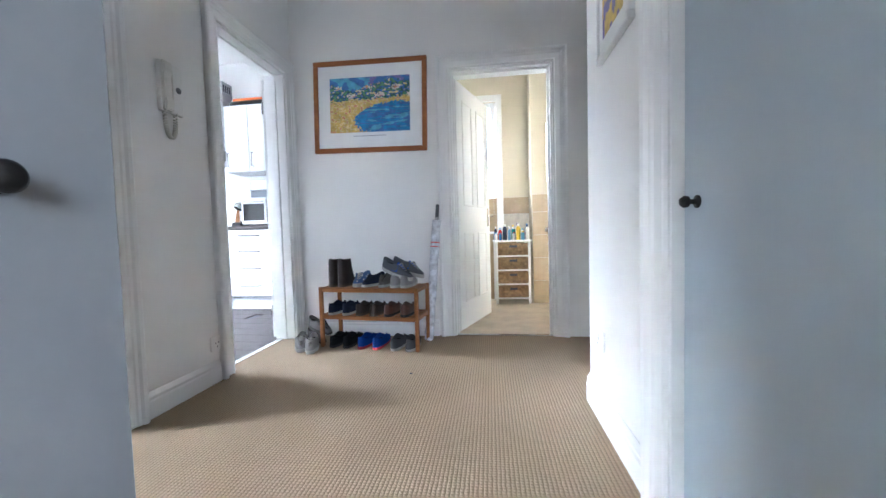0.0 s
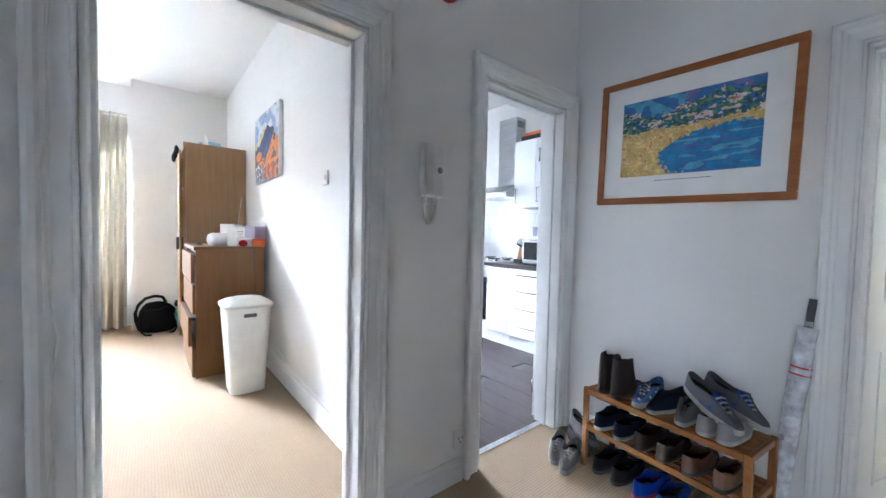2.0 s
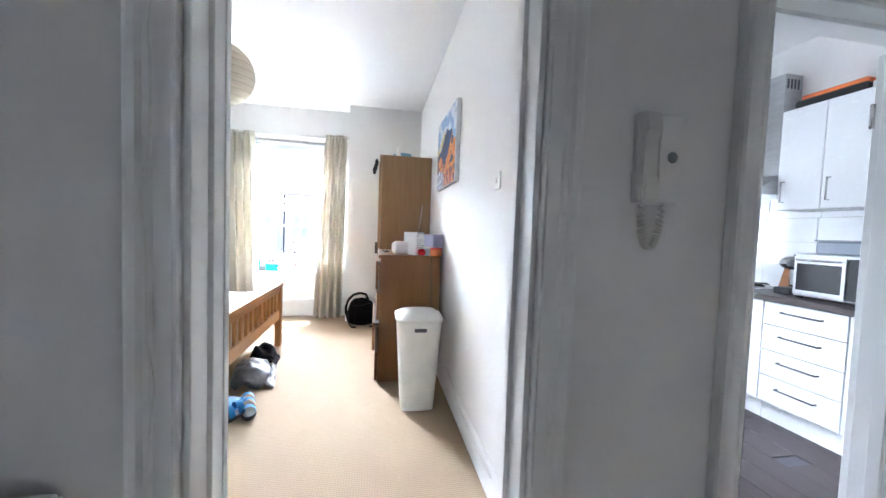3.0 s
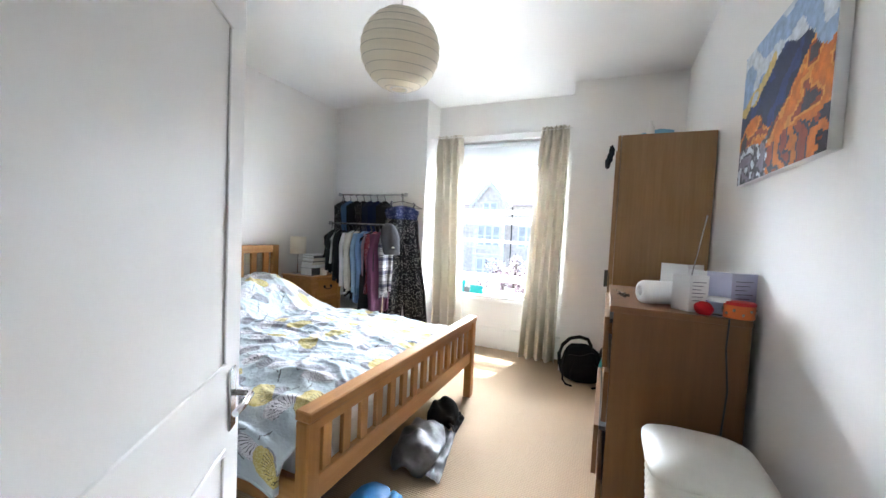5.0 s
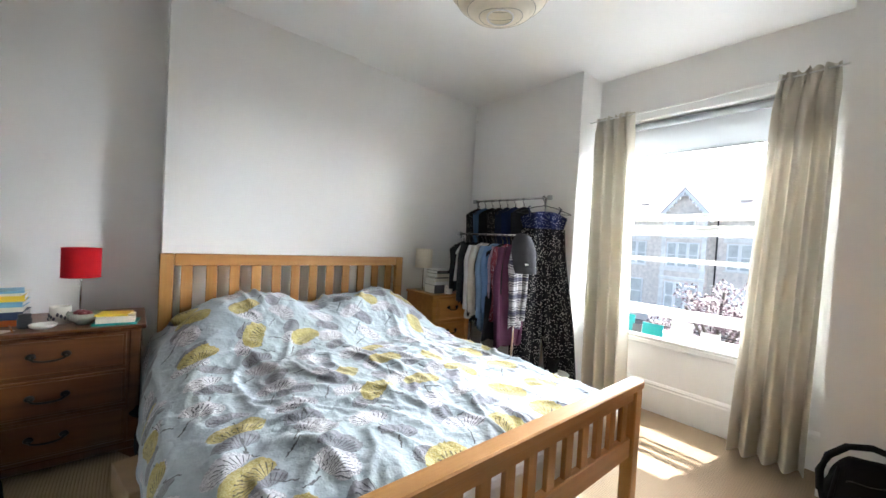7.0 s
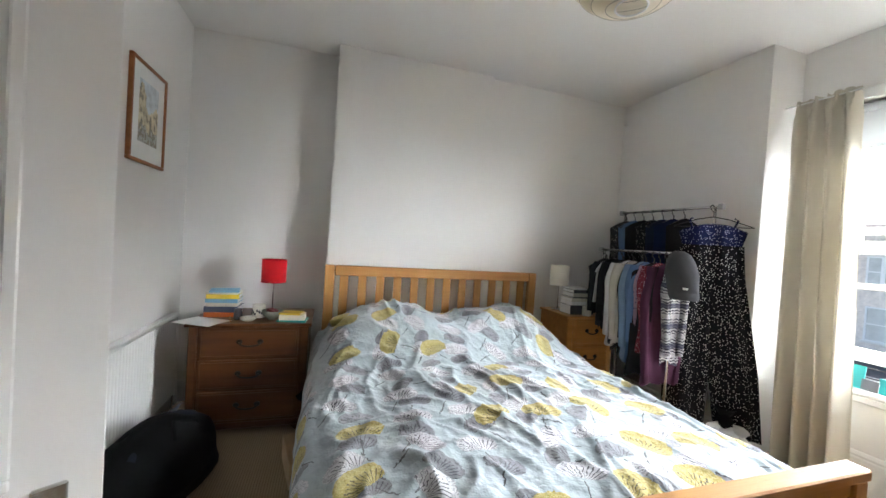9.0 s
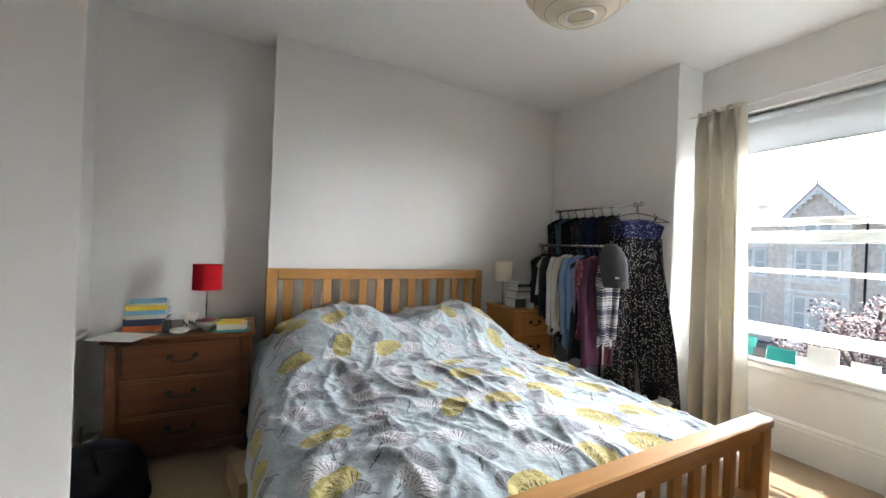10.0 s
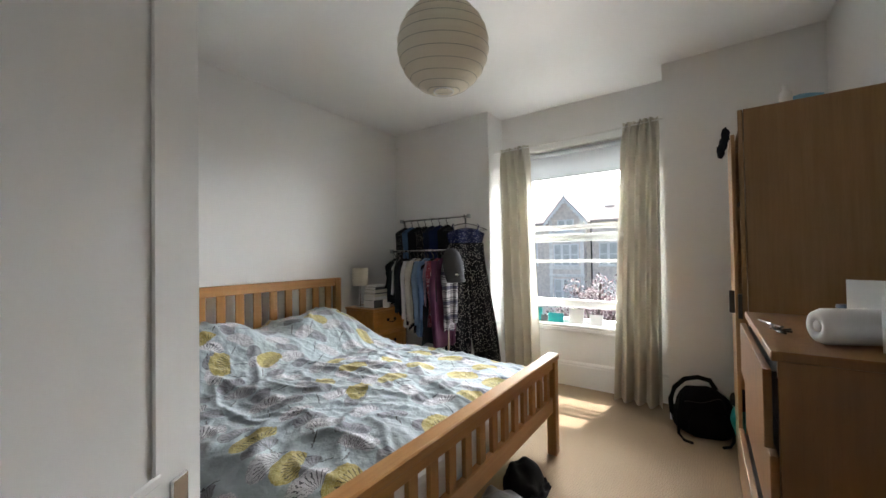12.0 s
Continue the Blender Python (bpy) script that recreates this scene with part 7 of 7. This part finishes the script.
wall_unit(-3.06, -2.76, "white gloss kitchen wall unit")
wall_unit(-2.758, -2.26, "white gloss kitchen wall unit")
wall_unit(-2.258, -1.76, "white gloss kitchen wall unit")
root = thing("cooker_hood", (-3.32, 4.515, 1.72), "stainless steel chimney cooker hood", "cooker hood")
bm = bmesh.new()
prism(bm, [(-0.47, 0.0), (-0.47, 0.06), (-0.28, 0.16), (0, 0.16), (0, 0.0)], -0.255, 0.255, axis=0)
part("canopy", bm, STEEL, root)
part("chimney", B(-0.14, -0.18, 0.161, 0.14, 0, 1.02, 0.002), STEEL, root)
bm = bmesh.new()
for k in range(4):
    box(bm, 0.1402, -0.16 + 0.035 * k, 0.9, 0.1412, -0.14 + 0.035 * k, 0.98, 0)
part("vent", bm, INK, root)
part("lamp_strip", B(-0.2, -0.4, -0.004, 0.2, -0.3, -0.0005, 0.001), PAPER, root)
root = thing("hob", (-3.40, 4.19, 0.94), "gas hob with black pan supports", "hob")
part("plate", B(-0.28, -0.25, 0, 0.28, 0.25, 0.008, 0.003), STEEL, root)
for x in (-0.14, 0.14):
    for y in (-0.1, 0.13):
        bm = bmesh.new()
        lathe(bm, [(0.045, 0.008), (0.045, 0.018), (0.03, 0.024), (0, 0.024)], 18, x, y)
        part("burner", bm, IRON, root)
        bm = bmesh.new()
        for a in (0, 90):
            c, s = math.cos(radians(a)), math.sin(radians(a))
            tube(bm, [(x - 0.09 * c, y - 0.09 * s, 0.034), (x + 0.09 * c, y + 0.09 * s, 0.034)], 0.005, 6)
        part("pan_support", bm, IRON, root)
for k in range(4):
    bm = bmesh.new()
    lathe(bm, [(0.018, 0.008), (0.016, 0.035), (0, 0.036)], 14, 0.08 + 0.055 * k, -0.21)
    part("knob", bm, CHROME, root)
root = thing("mini_oven", (-2.585, 4.16, 0.94), "silver mini oven with a mirrored door on the worktop", "mini oven")
part("body", B(-0.19, -0.14, 0.015, 0.19, 0.20, 0.32, 0.008), STEEL, root)
part("door", B(-0.18, -0.155, 0.03, 0.12, -0.141, 0.30, 0.003), STEEL, root)
part("door_glass", B(-0.16, -0.1575, 0.06, 0.10, -0.1552, 0.25, 0.001), bpy.data.materials["black_glass"], root, "dark oven glass")
bm = bmesh.new()
tube(bm, [(-0.15, -0.155, 0.275), (-0.15, -0.18, 0.275), (0.09, -0.18, 0.275), (0.09, -0.155, 0.275)], 0.006, 8)
part("handle", bm, CHROME, root)
part("control_strip", B(0.125, -0.150, 0.03, 0.185, -0.141, 0.30, 0.003), BLACK, root)
for sx in (-1, 1):
    part("foot", B(sx * 0.165 - 0.015, -0.12, 0, sx * 0.165 + 0.015, -0.09, 0.0148, 0), BLACK, root)
root = thing("storage_tub", (-2.575, 4.21, 1.2602), "grey plastic tub on the mini oven", "tub")
part("tub", B(-0.14, -0.10, 0, 0.14, 0.10, 0.09, 0.012, 2), surface("grey_tub", (0.24, 0.27, 0.32), 0.4, 0.05), root)
part("lid", B(-0.148, -0.108, 0.0905, 0.148, 0.108, 0.102, 0.004), surface("grey_tub_lid", (0.32, 0.34, 0.37), 0.4, 0.05), root)
root = thing("coffee_machine", (-2.90, 4.22, 0.94), "small chrome and black coffee machine", "coffee machine")
part("base", B(-0.06, -0.14, 0, 0.06, 0.12, 0.05, 0.01), BLACK, root)
part("body", B(-0.055, 0.0, 0.051, 0.055, 0.12, 0.26, 0.015, 2), CHROME, root)
bm = bmesh.new()
blob(bm, 0, -0.04, 0.24, 0.058, 0.11, 0.055, 0.0, n=3)
part("head", bm, CHROME, root)
root = thing("knife_block", (-3.03, 4.33, 0.94), "wooden knife block with black-handled knives", "knife block")
bm = bmesh.new()
prism(bm, [(-0.05, 0.0), (0.05, 0.0), (0.09, 0.17), (0.0, 0.21)], -0.045, 0.045)
part("block", bm, RACKWOOD, root)
for k in range(5):
    bm = bmesh.new()
    x = 0.015 + 0.015 * k
    tube(bm, [(x, -0.02 + 0.02 * (k % 3), 0.19 - 0.005 * k), (x + 0.035, -0.02 + 0.02 * (k % 3), 0.30 - 0.008 * k)], 0.010, 6)
    part("knife_handle", bm, BLACK, root)
root = thing("storage_jar", (-3.82, 4.30, 0.94), "glass storage jar with a red lid", "jar")
bm = bmesh.new()
lathe(bm, [(0, 0), (0.05, 0), (0.055, 0.01), (0.055, 0.16), (0.045, 0.18), (0, 0.18)], 22)
part("glass", bm, CERAMIC, root)
bm = bmesh.new()
lathe(bm, [(0.05, 0.181), (0.05, 0.21), (0, 0.212)], 22)
part("lid", bm, REDPLAIN, root)
whole("baking_tray", B(-0.22, -0.13, 0, 0.22, 0.13, 0.07, 0.012), BLACK, "black tray on top of the kitchen wall unit", "tray", (-2.80, 4.36, 2.371))
whole("orange_box", B(-0.2, -0.11, 0, 0.2, 0.11, 0.035, 0.008), ORANGE, "flat orange box on a black tray", "box", (-2.79, 4.36, 2.4415))
whole("white_board", B(-0.2, -0.12, 0, 0.2, 0.12, 0.06, 0.006), PAPER, "white box on top of the kitchen wall unit", "box", (-2.36, 4.36, 2.371))
rng = random.Random(4)
tiles = structure("splashback", B(-4.6, 4.514, 0.94, -1.7, 4.519, 1.75, 0), GROUT, "white tiled kitchen splashback", "splashback")
me = finish("tile", B(0, 0, 0, 0.396, 0.010, 0.196, 0.002), WHITETILE)
for i in range(7):
    for j in range(4):
        t = new("tile", me)
        t.parent = tiles
        t.location = (-4.58 + 0.4 * i + (0.02 if j % 2 else 0), 4.505, 0.945 + 0.2 * j)
window_frame = thing("window_2", (-4.73, 2.9, 1.0), "white kitchen window with one pane", "window", kind="structure")
window_frame.scale = (1.0, 0.5, 0.6667)
bm = bmesh.new()
for a, b, c, d in ((-0.6, 0, -0.53, 1.2), (0.53, 0, 0.6, 1.2), (-0.53, 0, 0.53, 0.07), (-0.53, 1.13, 0.53, 1.2)):
    box(bm, -0.03, a, b, 0.03, c, d, 0.003)
part("frame", bm, GLOSS, window_frame)
pane = part("pane", B(-0.003, -0.53, 0.07, 0.003, 0.53, 1.13, 0), GLASS, window_frame)
pane.visible_shadow = False
kitchen_floor = bpy.data.objects["floor_kitchen"]
me = finish("plank", B(0, 0, -0.011, 1.19, 0.187, 0.0, 0.002), PLANK)
for j in range(15):
    for i in range(4):
        x0 = -4.8 + i * 1.193 - (0.45 * (j % 3))
        if x0 < -4.82 or x0 + 1.19 > -1.60:
            continue
        t = new("plank", me)
        t.parent = kitchen_floor
        t.location = (x0, 1.76 + 0.19 * j, 0)
me = finish("plank", B(0, 0, -0.011, 0.70, 0.187, 0.0, 0.002), PLANK)
for j in range(15):
    t = new("plank", me)
    t.parent = kitchen_floor
    t.location = (-2.32 if j % 3 == 0 else -2.30, 1.76 + 0.19 * j, -0.0005)

# ---- bathroom ----
def build_tower():
    root = thing("storage_tower", (0.28, 4.33, 0, 0, 0, 4), "white storage tower with four wicker drawers", "storage tower")
    w, d, h = 0.19, 0.14, 0.70
    for sx in (-1, 1):
        for sy in (-1, 1):
            part("post", B(sx * w, sy * d, 0, sx * (w - 0.024), sy * (d - 0.024), h - 0.0185, 0.002), GLOSS, root)
    part("top", B(-w - 0.012, -d - 0.012, h - 0.018, w + 0.012, d + 0.012, h, 0.003), GLOSS, root)
    for k in range(4):
        z = 0.07 + 0.155 * k
        part("shelf_rail", B(-w + 0.0245, -d + 0.002, z - 0.018, w - 0.0245, -d + 0.02, z - 0.002, 0.002), GLOSS, root)
        dr = part("wicker_drawer", B(-w + 0.027, -d - 0.002, z, w - 0.027, d - 0.03, z + 0.128, 0.006), WICKER, root)
        part("hand_hole", B(-0.04, -d - 0.0105, z + 0.085, 0.04, -d - 0.0021, z + 0.108, 0.0), INK, dr)
        for r in range(5):
            bm = bmesh.new()
            tube(bm, [(-w + 0.03 + 0.016 * i, -d - 0.003 - 0.0025 * (i % 2), z + 0.016 + 0.017 * r) for i in range(21)], 0.0055, 5)
            part("woven_strand", bm, WICKER, dr)


build_tower()
BC = [WHITEPLASTIC, BLUE, NAVY, SKYBLUE, WHITEPLASTIC, YELLOW, SKYBLUE, WHITEPLASTIC, BLUE, REDPLAIN, NAVY, WHITEPLASTIC, TEAL, WHITEPLASTIC]
for k in range(24):
    r, hh = 0.014 + 0.009 * rng.random(), 0.07 + 0.13 * rng.random()
    x, y = 0.108 + 0.049 * (k % 8), 4.235 + 0.07 * (k // 8) + 0.012 * rng.random()
    root = thing("bottle", (x, y, 0.7005), "toiletry bottle standing on the storage tower", "bottle", "toiletries")
    bm = bmesh.new()
    lathe(bm, [(0, 0), (r * 0.95, 0), (r, 0.006), (r, hh * 0.75), (r * 0.5, hh * 0.84), (r * 0.5, hh * 0.86), (0, hh * 0.86)], 16)
    part("body", bm, BC[k % 14], root)
    bm = bmesh.new()
    lathe(bm, [(r * 0.6, hh * 0.861), (r * 0.58, hh), (0, hh + 0.002)], 14)
    part("cap", bm, BC[(k * 5 + 3) % 14], root)
bath_tiles = structure("tiling", B(-1.455, 4.492, 0, 0.5, 4.4985, 1.19, 0), GROUT, "beige wall tiles in the bathroom", "tiling")
me = finish("tile", B(0, -0.008, 0, 0.396, 0.0, 0.246, 0.002), TILE)
for j in range(5):
    for i in range(5):
        z = 0.002 + 0.25 * j
        if z > 0.95:
            continue
        x = -1.45 + 0.4 * i + (0.0 if j % 2 else -0.2)
        if x + 0.396 > 0.5 or x < -1.46:
            continue
        t = new("tile", me)
        t.parent = bath_tiles
        t.location = (x, 4.491, z)
me2 = finish("tile", B(0, -0.008, 0, 0.396, 0.0, 0.186, 0.002), TILE)
for i in range(5):
    t = new("tile", me2)
    t.parent = bath_tiles
    t.location = (-1.5 + 0.4 * i, 4.491, 1.002)
box_tiles = structure("tiling_box", B(0.505, 4.232, 0, 1.395, 4.2385, 1.19, 0), GROUT, "beige wall tiles on the boxed-out wall", "tiling")
for j in range(4):
    for i in range(2):
        t = new("tile", me)
        t.parent = box_tiles
        t.location = (0.508 + 0.4 * i, 4.231, 0.002 + 0.25 * j)
for i in range(2):
    t = new("tile", me2)
    t.parent = box_tiles
    t.location = (0.508 + 0.4 * i, 4.231, 1.002)
root = thing("window_3", (-0.245, 4.56, 0.80), "white sash window in the bathroom", "window", kind="structure")
bm = bmesh.new()
for a, b, c, d in ((-0.375, 0, -0.32, 1.5), (0.32, 0, 0.375, 1.5), (-0.32, 0, 0.32, 0.06), (-0.32, 1.44, 0.32, 1.5), (-0.32, 0.73, 0.32, 0.78), (-0.012, 0.06, 0.012, 0.73), (-0.012, 0.78, 0.012, 1.44)):
    box(bm, a, -0.03, b, c, 0.03, d, 0.003)
part("frame", bm, GLOSS, root)
pane = part("pane", B(-0.32, -0.003, 0.06, 0.32, 0.003, 1.44, 0), glass_material("frosted_glass", (0.97, 0.98, 0.98), 0.35), root)
pane.visible_shadow = False
part("sill", B(-0.40, -0.14, -0.03, 0.40, -0.031, -0.001, 0.006), GLOSS, root)
bm = bmesh.new()
for a, b, c, d in ((-0.45, -0.03, -0.376, 1.575), (0.376, -0.03, 0.45, 1.575), (-0.376, 1.501, 0.376, 1.575)):
    box(bm, a, -0.085, b, c, -0.062, d, 0.004)
part("surround", bm, GLOSS, root)
root = thing("toilet_roll_holder", (0.66, 4.223, 0.80), "chrome toilet roll holder with a roll", "toilet roll holder")
bm = bmesh.new()
lathe(bm, [(0.0, 0.012), (0.026, 0.01), (0.028, 0.0)], 18)
bmesh.ops.rotate(bm, verts=bm.verts[:], matrix=Matrix.Rotation(radians(90), 3, "X"))
tube(bm, [(0, -0.01, 0), (0, -0.07, 0), (0.02, -0.075, 0), (0.16, -0.075, 0)], 0.007, 8)
part("arm", bm, CHROME, root)
bm = bmesh.new()
lathe(bm, [(0.02, 0.03), (0.052, 0.03), (0.052, 0.13), (0.02, 0.13), (0.02, 0.03)], 24)
bmesh.ops.rotate(bm, verts=bm.verts[:], matrix=Matrix.Rotation(radians(90), 3, "Y"))
bmesh.ops.translate(bm, verts=bm.verts[:], vec=(0, -0.075, 0))
part("toilet_roll", bm, PAPER, root)
root = thing("wall_mirror", (0.86, 4.238, 1.33), "frameless bathroom mirror on the cream wall", "mirror")
part("glass", B(-0.20, -0.008, 0, 0.20, -0.002, 0.62, 0.001), MIRROR, root)
for z in (0.03, 0.59):
    part("clip", B(-0.012, -0.014, z - 0.01, 0.012, -0.0081, z + 0.01, 0.002), CHROME, root)

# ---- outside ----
# Stone, roof and far glass paled, outdoor glare put into their colour
STONE = surface("rubble_stone_in_glare", (0.80, 0.73, 0.66), 0.9, 0.1, 4, 14, 0.6)
BATHSTONE = surface("dressed_stone_in_glare", (0.84, 0.82, 0.78), 0.85, 0.08, 3, 20, 0.2)
SLATE = surface("roof_tile_in_glare", (0.52, 0.46, 0.43), 0.8, 0.12, 6, 30, 0.2, each=0.3)
ROAD = surface("asphalt", (0.06, 0.06, 0.06), 0.9, 0.1, 2, 60, 0.3)
LEAF = surface("copper_leaf", (0.10, 0.05, 0.055), 0.6, 0.3, 4, 30, 0.1)
BARK = surface("bark", (0.09, 0.07, 0.055), 0.9, 0.2, 8, 40, 0.5)
FARGLASS = surface("far_glass_in_glare", (0.58, 0.60, 0.58), 0.2, 0.1, 2, 20, 0.0)
G = -3.9
structure("ground", B(-400, -300, G - 0.3, -6.6, 300, G, 0), ROAD, "asphalt street below the window", "ground")
for x0, x1 in ((-11.5, -9.0), (-28.5, -26.0)):
    structure("pavement", B(x0, -60, G, x1, 60, G + 0.12, 0.01), surface("paving", (0.32, 0.31, 0.29), 0.9, 0.1, 3, 30, 0.2), "grey paved footway with a kerb", "pavement")
haze = bpy.data.materials.new("bright_sky")
haze.use_nodes = True
hn = haze.node_tree.nodes
em = hn.new("ShaderNodeEmission")
em.inputs[0].default_value, em.inputs[1].default_value = (0.95, 0.98, 1.0, 1), 21.0
haze.node_tree.links.new(em.outputs[0], hn["Material Output"].inputs["Surface"])
bm = bmesh.new()
sheet(bm, 24, 1, lambda u, v: (-60 - 30 * math.sin(u * math.pi), -130 + 260 * u, G + 70 * v))
structure("backdrop", bm, haze, "bright white hazy sky behind the houses", "sky")


def house_window(parent, x, y, z, w, h, lights=2):
    fr = part("window", B(x, y - w / 2 - 0.12, z - 0.1, x + 0.10, y + w / 2 + 0.12, z, 0.01), BATHSTONE, parent)
    for k in range(lights):
        a = y - w / 2 + w / lights * k
        bm = bmesh.new()
        lw = w / lights
        for p, q, r, s in ((0, 0, 0.09, h), (lw - 0.09, 0, lw, h), (0.09, 0, lw - 0.09, 0.09), (0.09, h - 0.09, lw - 0.09, h), (0.09, h * 0.5 - 0.03, lw - 0.09, h * 0.5 + 0.03)):
            box(bm, x + 0.0, a + p, z + q + 0.001, x + 0.09, a + r, z + s, 0.005)
        part("frame", bm, GLOSS, fr)
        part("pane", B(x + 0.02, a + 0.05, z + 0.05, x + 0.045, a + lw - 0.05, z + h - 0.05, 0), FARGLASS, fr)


def house(y, label):
    """A terraced house with a gabled bay; y: the bay's middle."""
    root = thing("terraced_house", (-33, y, G), label, "house", "houses across the street")
    W = 6.4
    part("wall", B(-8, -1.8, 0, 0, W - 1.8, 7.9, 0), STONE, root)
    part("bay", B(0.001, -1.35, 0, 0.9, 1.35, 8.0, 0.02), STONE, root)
    for z in (0.9, 3.4, 4.0, 6.3, 6.75):
        part("string_course", B(0.85, -1.42, z, 0.98, 1.42, z + 0.22, 0.02), BATHSTONE, root)
    for s in (-1, 1):
        part("quoin", B(0.88, s * 1.37, 0, 0.93, s * 1.1, 8.0, 0.01), BATHSTONE, root)
    house_window(root, 0.905, 0, 1.25, 2.0, 2.0, 3)
    house_window(root, 0.905, 0, 4.3, 2.0, 1.75, 3)
    house_window(root, 0.905, 0, 7.05, 1.3, 0.95, 2)
    house_window(root, 0.005, 3.0, 1.2, 1.2, 2.0, 1)
    house_window(root, 0.005, 3.0, 4.3, 1.4, 1.8, 2)
    part("lintel", B(0.0, 2.1, 6.15, 0.06, 3.9, 6.45, 0.01), BATHSTONE, root)
    bm = bmesh.new()
    prism(bm, [(-1.35, 8.0), (1.35, 8.0), (0, 9.6)], -3.0, 0.9, axis=0)
    part("gable", bm, STONE, root)
    for s in (-1, 1):
        bm = bmesh.new()
        prism(bm, [(0, 9.75), (s * 1.75, 7.70), (s * 1.75, 7.82), (0, 9.90)], -3.0, 1.25, axis=0)
        part("gable_roof", bm, SLATE, root)
        bm = bmesh.new()
        prism(bm, [(0, 9.50), (s * 1.75, 7.44), (s * 1.75, 7.70), (0, 9.76)], 1.16, 1.24, axis=0)
        for k in range(8):
            t = (k + 0.5) / 8
            blob(bm, 1.20, s * 1.75 * t, 9.46 - 2.06 * t, 0.04, 0.12, 0.12, 0.0, n=1)
        part("bargeboard", bm, GLOSS, root)
    part("finial", B(1.15, -0.05, 9.6, 1.25, 0.05, 10.2, 0.01), GLOSS, root)
    bm = bmesh.new()
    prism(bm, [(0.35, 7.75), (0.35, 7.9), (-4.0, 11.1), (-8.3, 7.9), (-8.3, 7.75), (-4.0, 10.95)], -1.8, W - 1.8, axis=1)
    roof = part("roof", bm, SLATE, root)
    for k in range(16):
        t = k / 16
        part("tile_course", B(-0.02, -1.8, 0, 0.30, W - 1.8, 0.035, 0), SLATE, roof).matrix_local = pose(0.36 - 4.35 * t - 0.25, 0, 7.92 + 3.2 * t - 0.02, 0, 36.3, 0)
    sky_light = part("skylight", B(-0.5, -0.35, 0, 0.5, 0.35, 0.09, 0.01), GLOSS, roof)
    sky_light.matrix_local = pose(-1.55, 2.9, 9.38, 0, 36.3, 0)
    part("pane", B(-0.42, -0.28, 0.091, 0.42, 0.28, 0.1, 0), PAPER, sky_light)
    bm = bmesh.new()
    tube(bm, [(0.12, 1.75, 7.7), (0.12, 1.75, 0.1)], 0.05, 8)
    part("drainpipe", bm, IRON, root)
    return root


first = house(-8.2, "stone terraced house with a gabled bay and white bargeboards")
for k in (-3, -2, -1, 1, 2, 3):
    copy_thing(first, pose(-33, -8.2 + 6.4 * k, G))


def build_tree():
    rng2 = random.Random(11)
    root = thing("tree", (-17.5, -2.6, G), "purple-leaved street tree with a dense crown", "tree")
    bm = bmesh.new()
    tube(bm, [(0, 0, 0), (0.05, 0.02, 1.0), (0.0, 0.0, 1.8)], 0.14, 10)
    for k in range(9):
        a = k * 2.4
        r = 0.8 + 0.6 * rng2.random()
        tube(bm, [(0, 0, 1.2 + 0.1 * k), (r * 0.5 * math.cos(a), r * 0.5 * math.sin(a), 2.0 + 0.15 * k), (r * math.cos(a), r * math.sin(a), 2.6 + 0.2 * k)], 0.045, 6)
    part("trunk", bm, BARK, root)
    verts, faces = [], []
    for c in range(70):
        a, q = rng2.random() * 6.283, rng2.random()
        R = 1.75 * math.sqrt(q)
        cz = 1.6 + 2.4 * rng2.random() * (1.15 - 0.5 * q)
        cx, cy = R * math.cos(a), R * math.sin(a)
        for i in range(95):
            d = Vector((rng2.gauss(0, 1), rng2.gauss(0, 1), rng2.gauss(0, 1))).normalized() * 0.42 * rng2.random() ** 0.4
            p = Vector((cx, cy, cz)) + d
            u = Vector((rng2.gauss(0, 1), rng2.gauss(0, 1), rng2.gauss(0, 1))).normalized()
            w = u.cross(Vector((0.3, 0.5, 0.8))).normalized()
            s = 0.045 + 0.03 * rng2.random()
            b = len(verts)
            verts += [p - u * s, p + w * s * 0.6, p + u * s, p - w * s * 0.6]
            faces.append((b, b + 1, b + 2, b + 3))
    me = bpy.data.meshes.new("crown")
    me.from_pydata(verts, [], faces)
    me.materials.append(LEAF)
    crown = new("crown", me)
    crown.parent = root
    tagged(crown, "mass of small purple leaves", kind="stuff")


build_tree()
for dz, dy in ((0, 0), (0.18, 0.3)):
    bm = bmesh.new()
    tube(bm, [(-12.5, -14 + t * 3, -0.55 + dz + 0.004 * (t - 5) ** 2) for t in range(11)], 0.012, 5)
    whole("overhead_cable", bm, IRON, "thin overhead cable across the street", "cable")
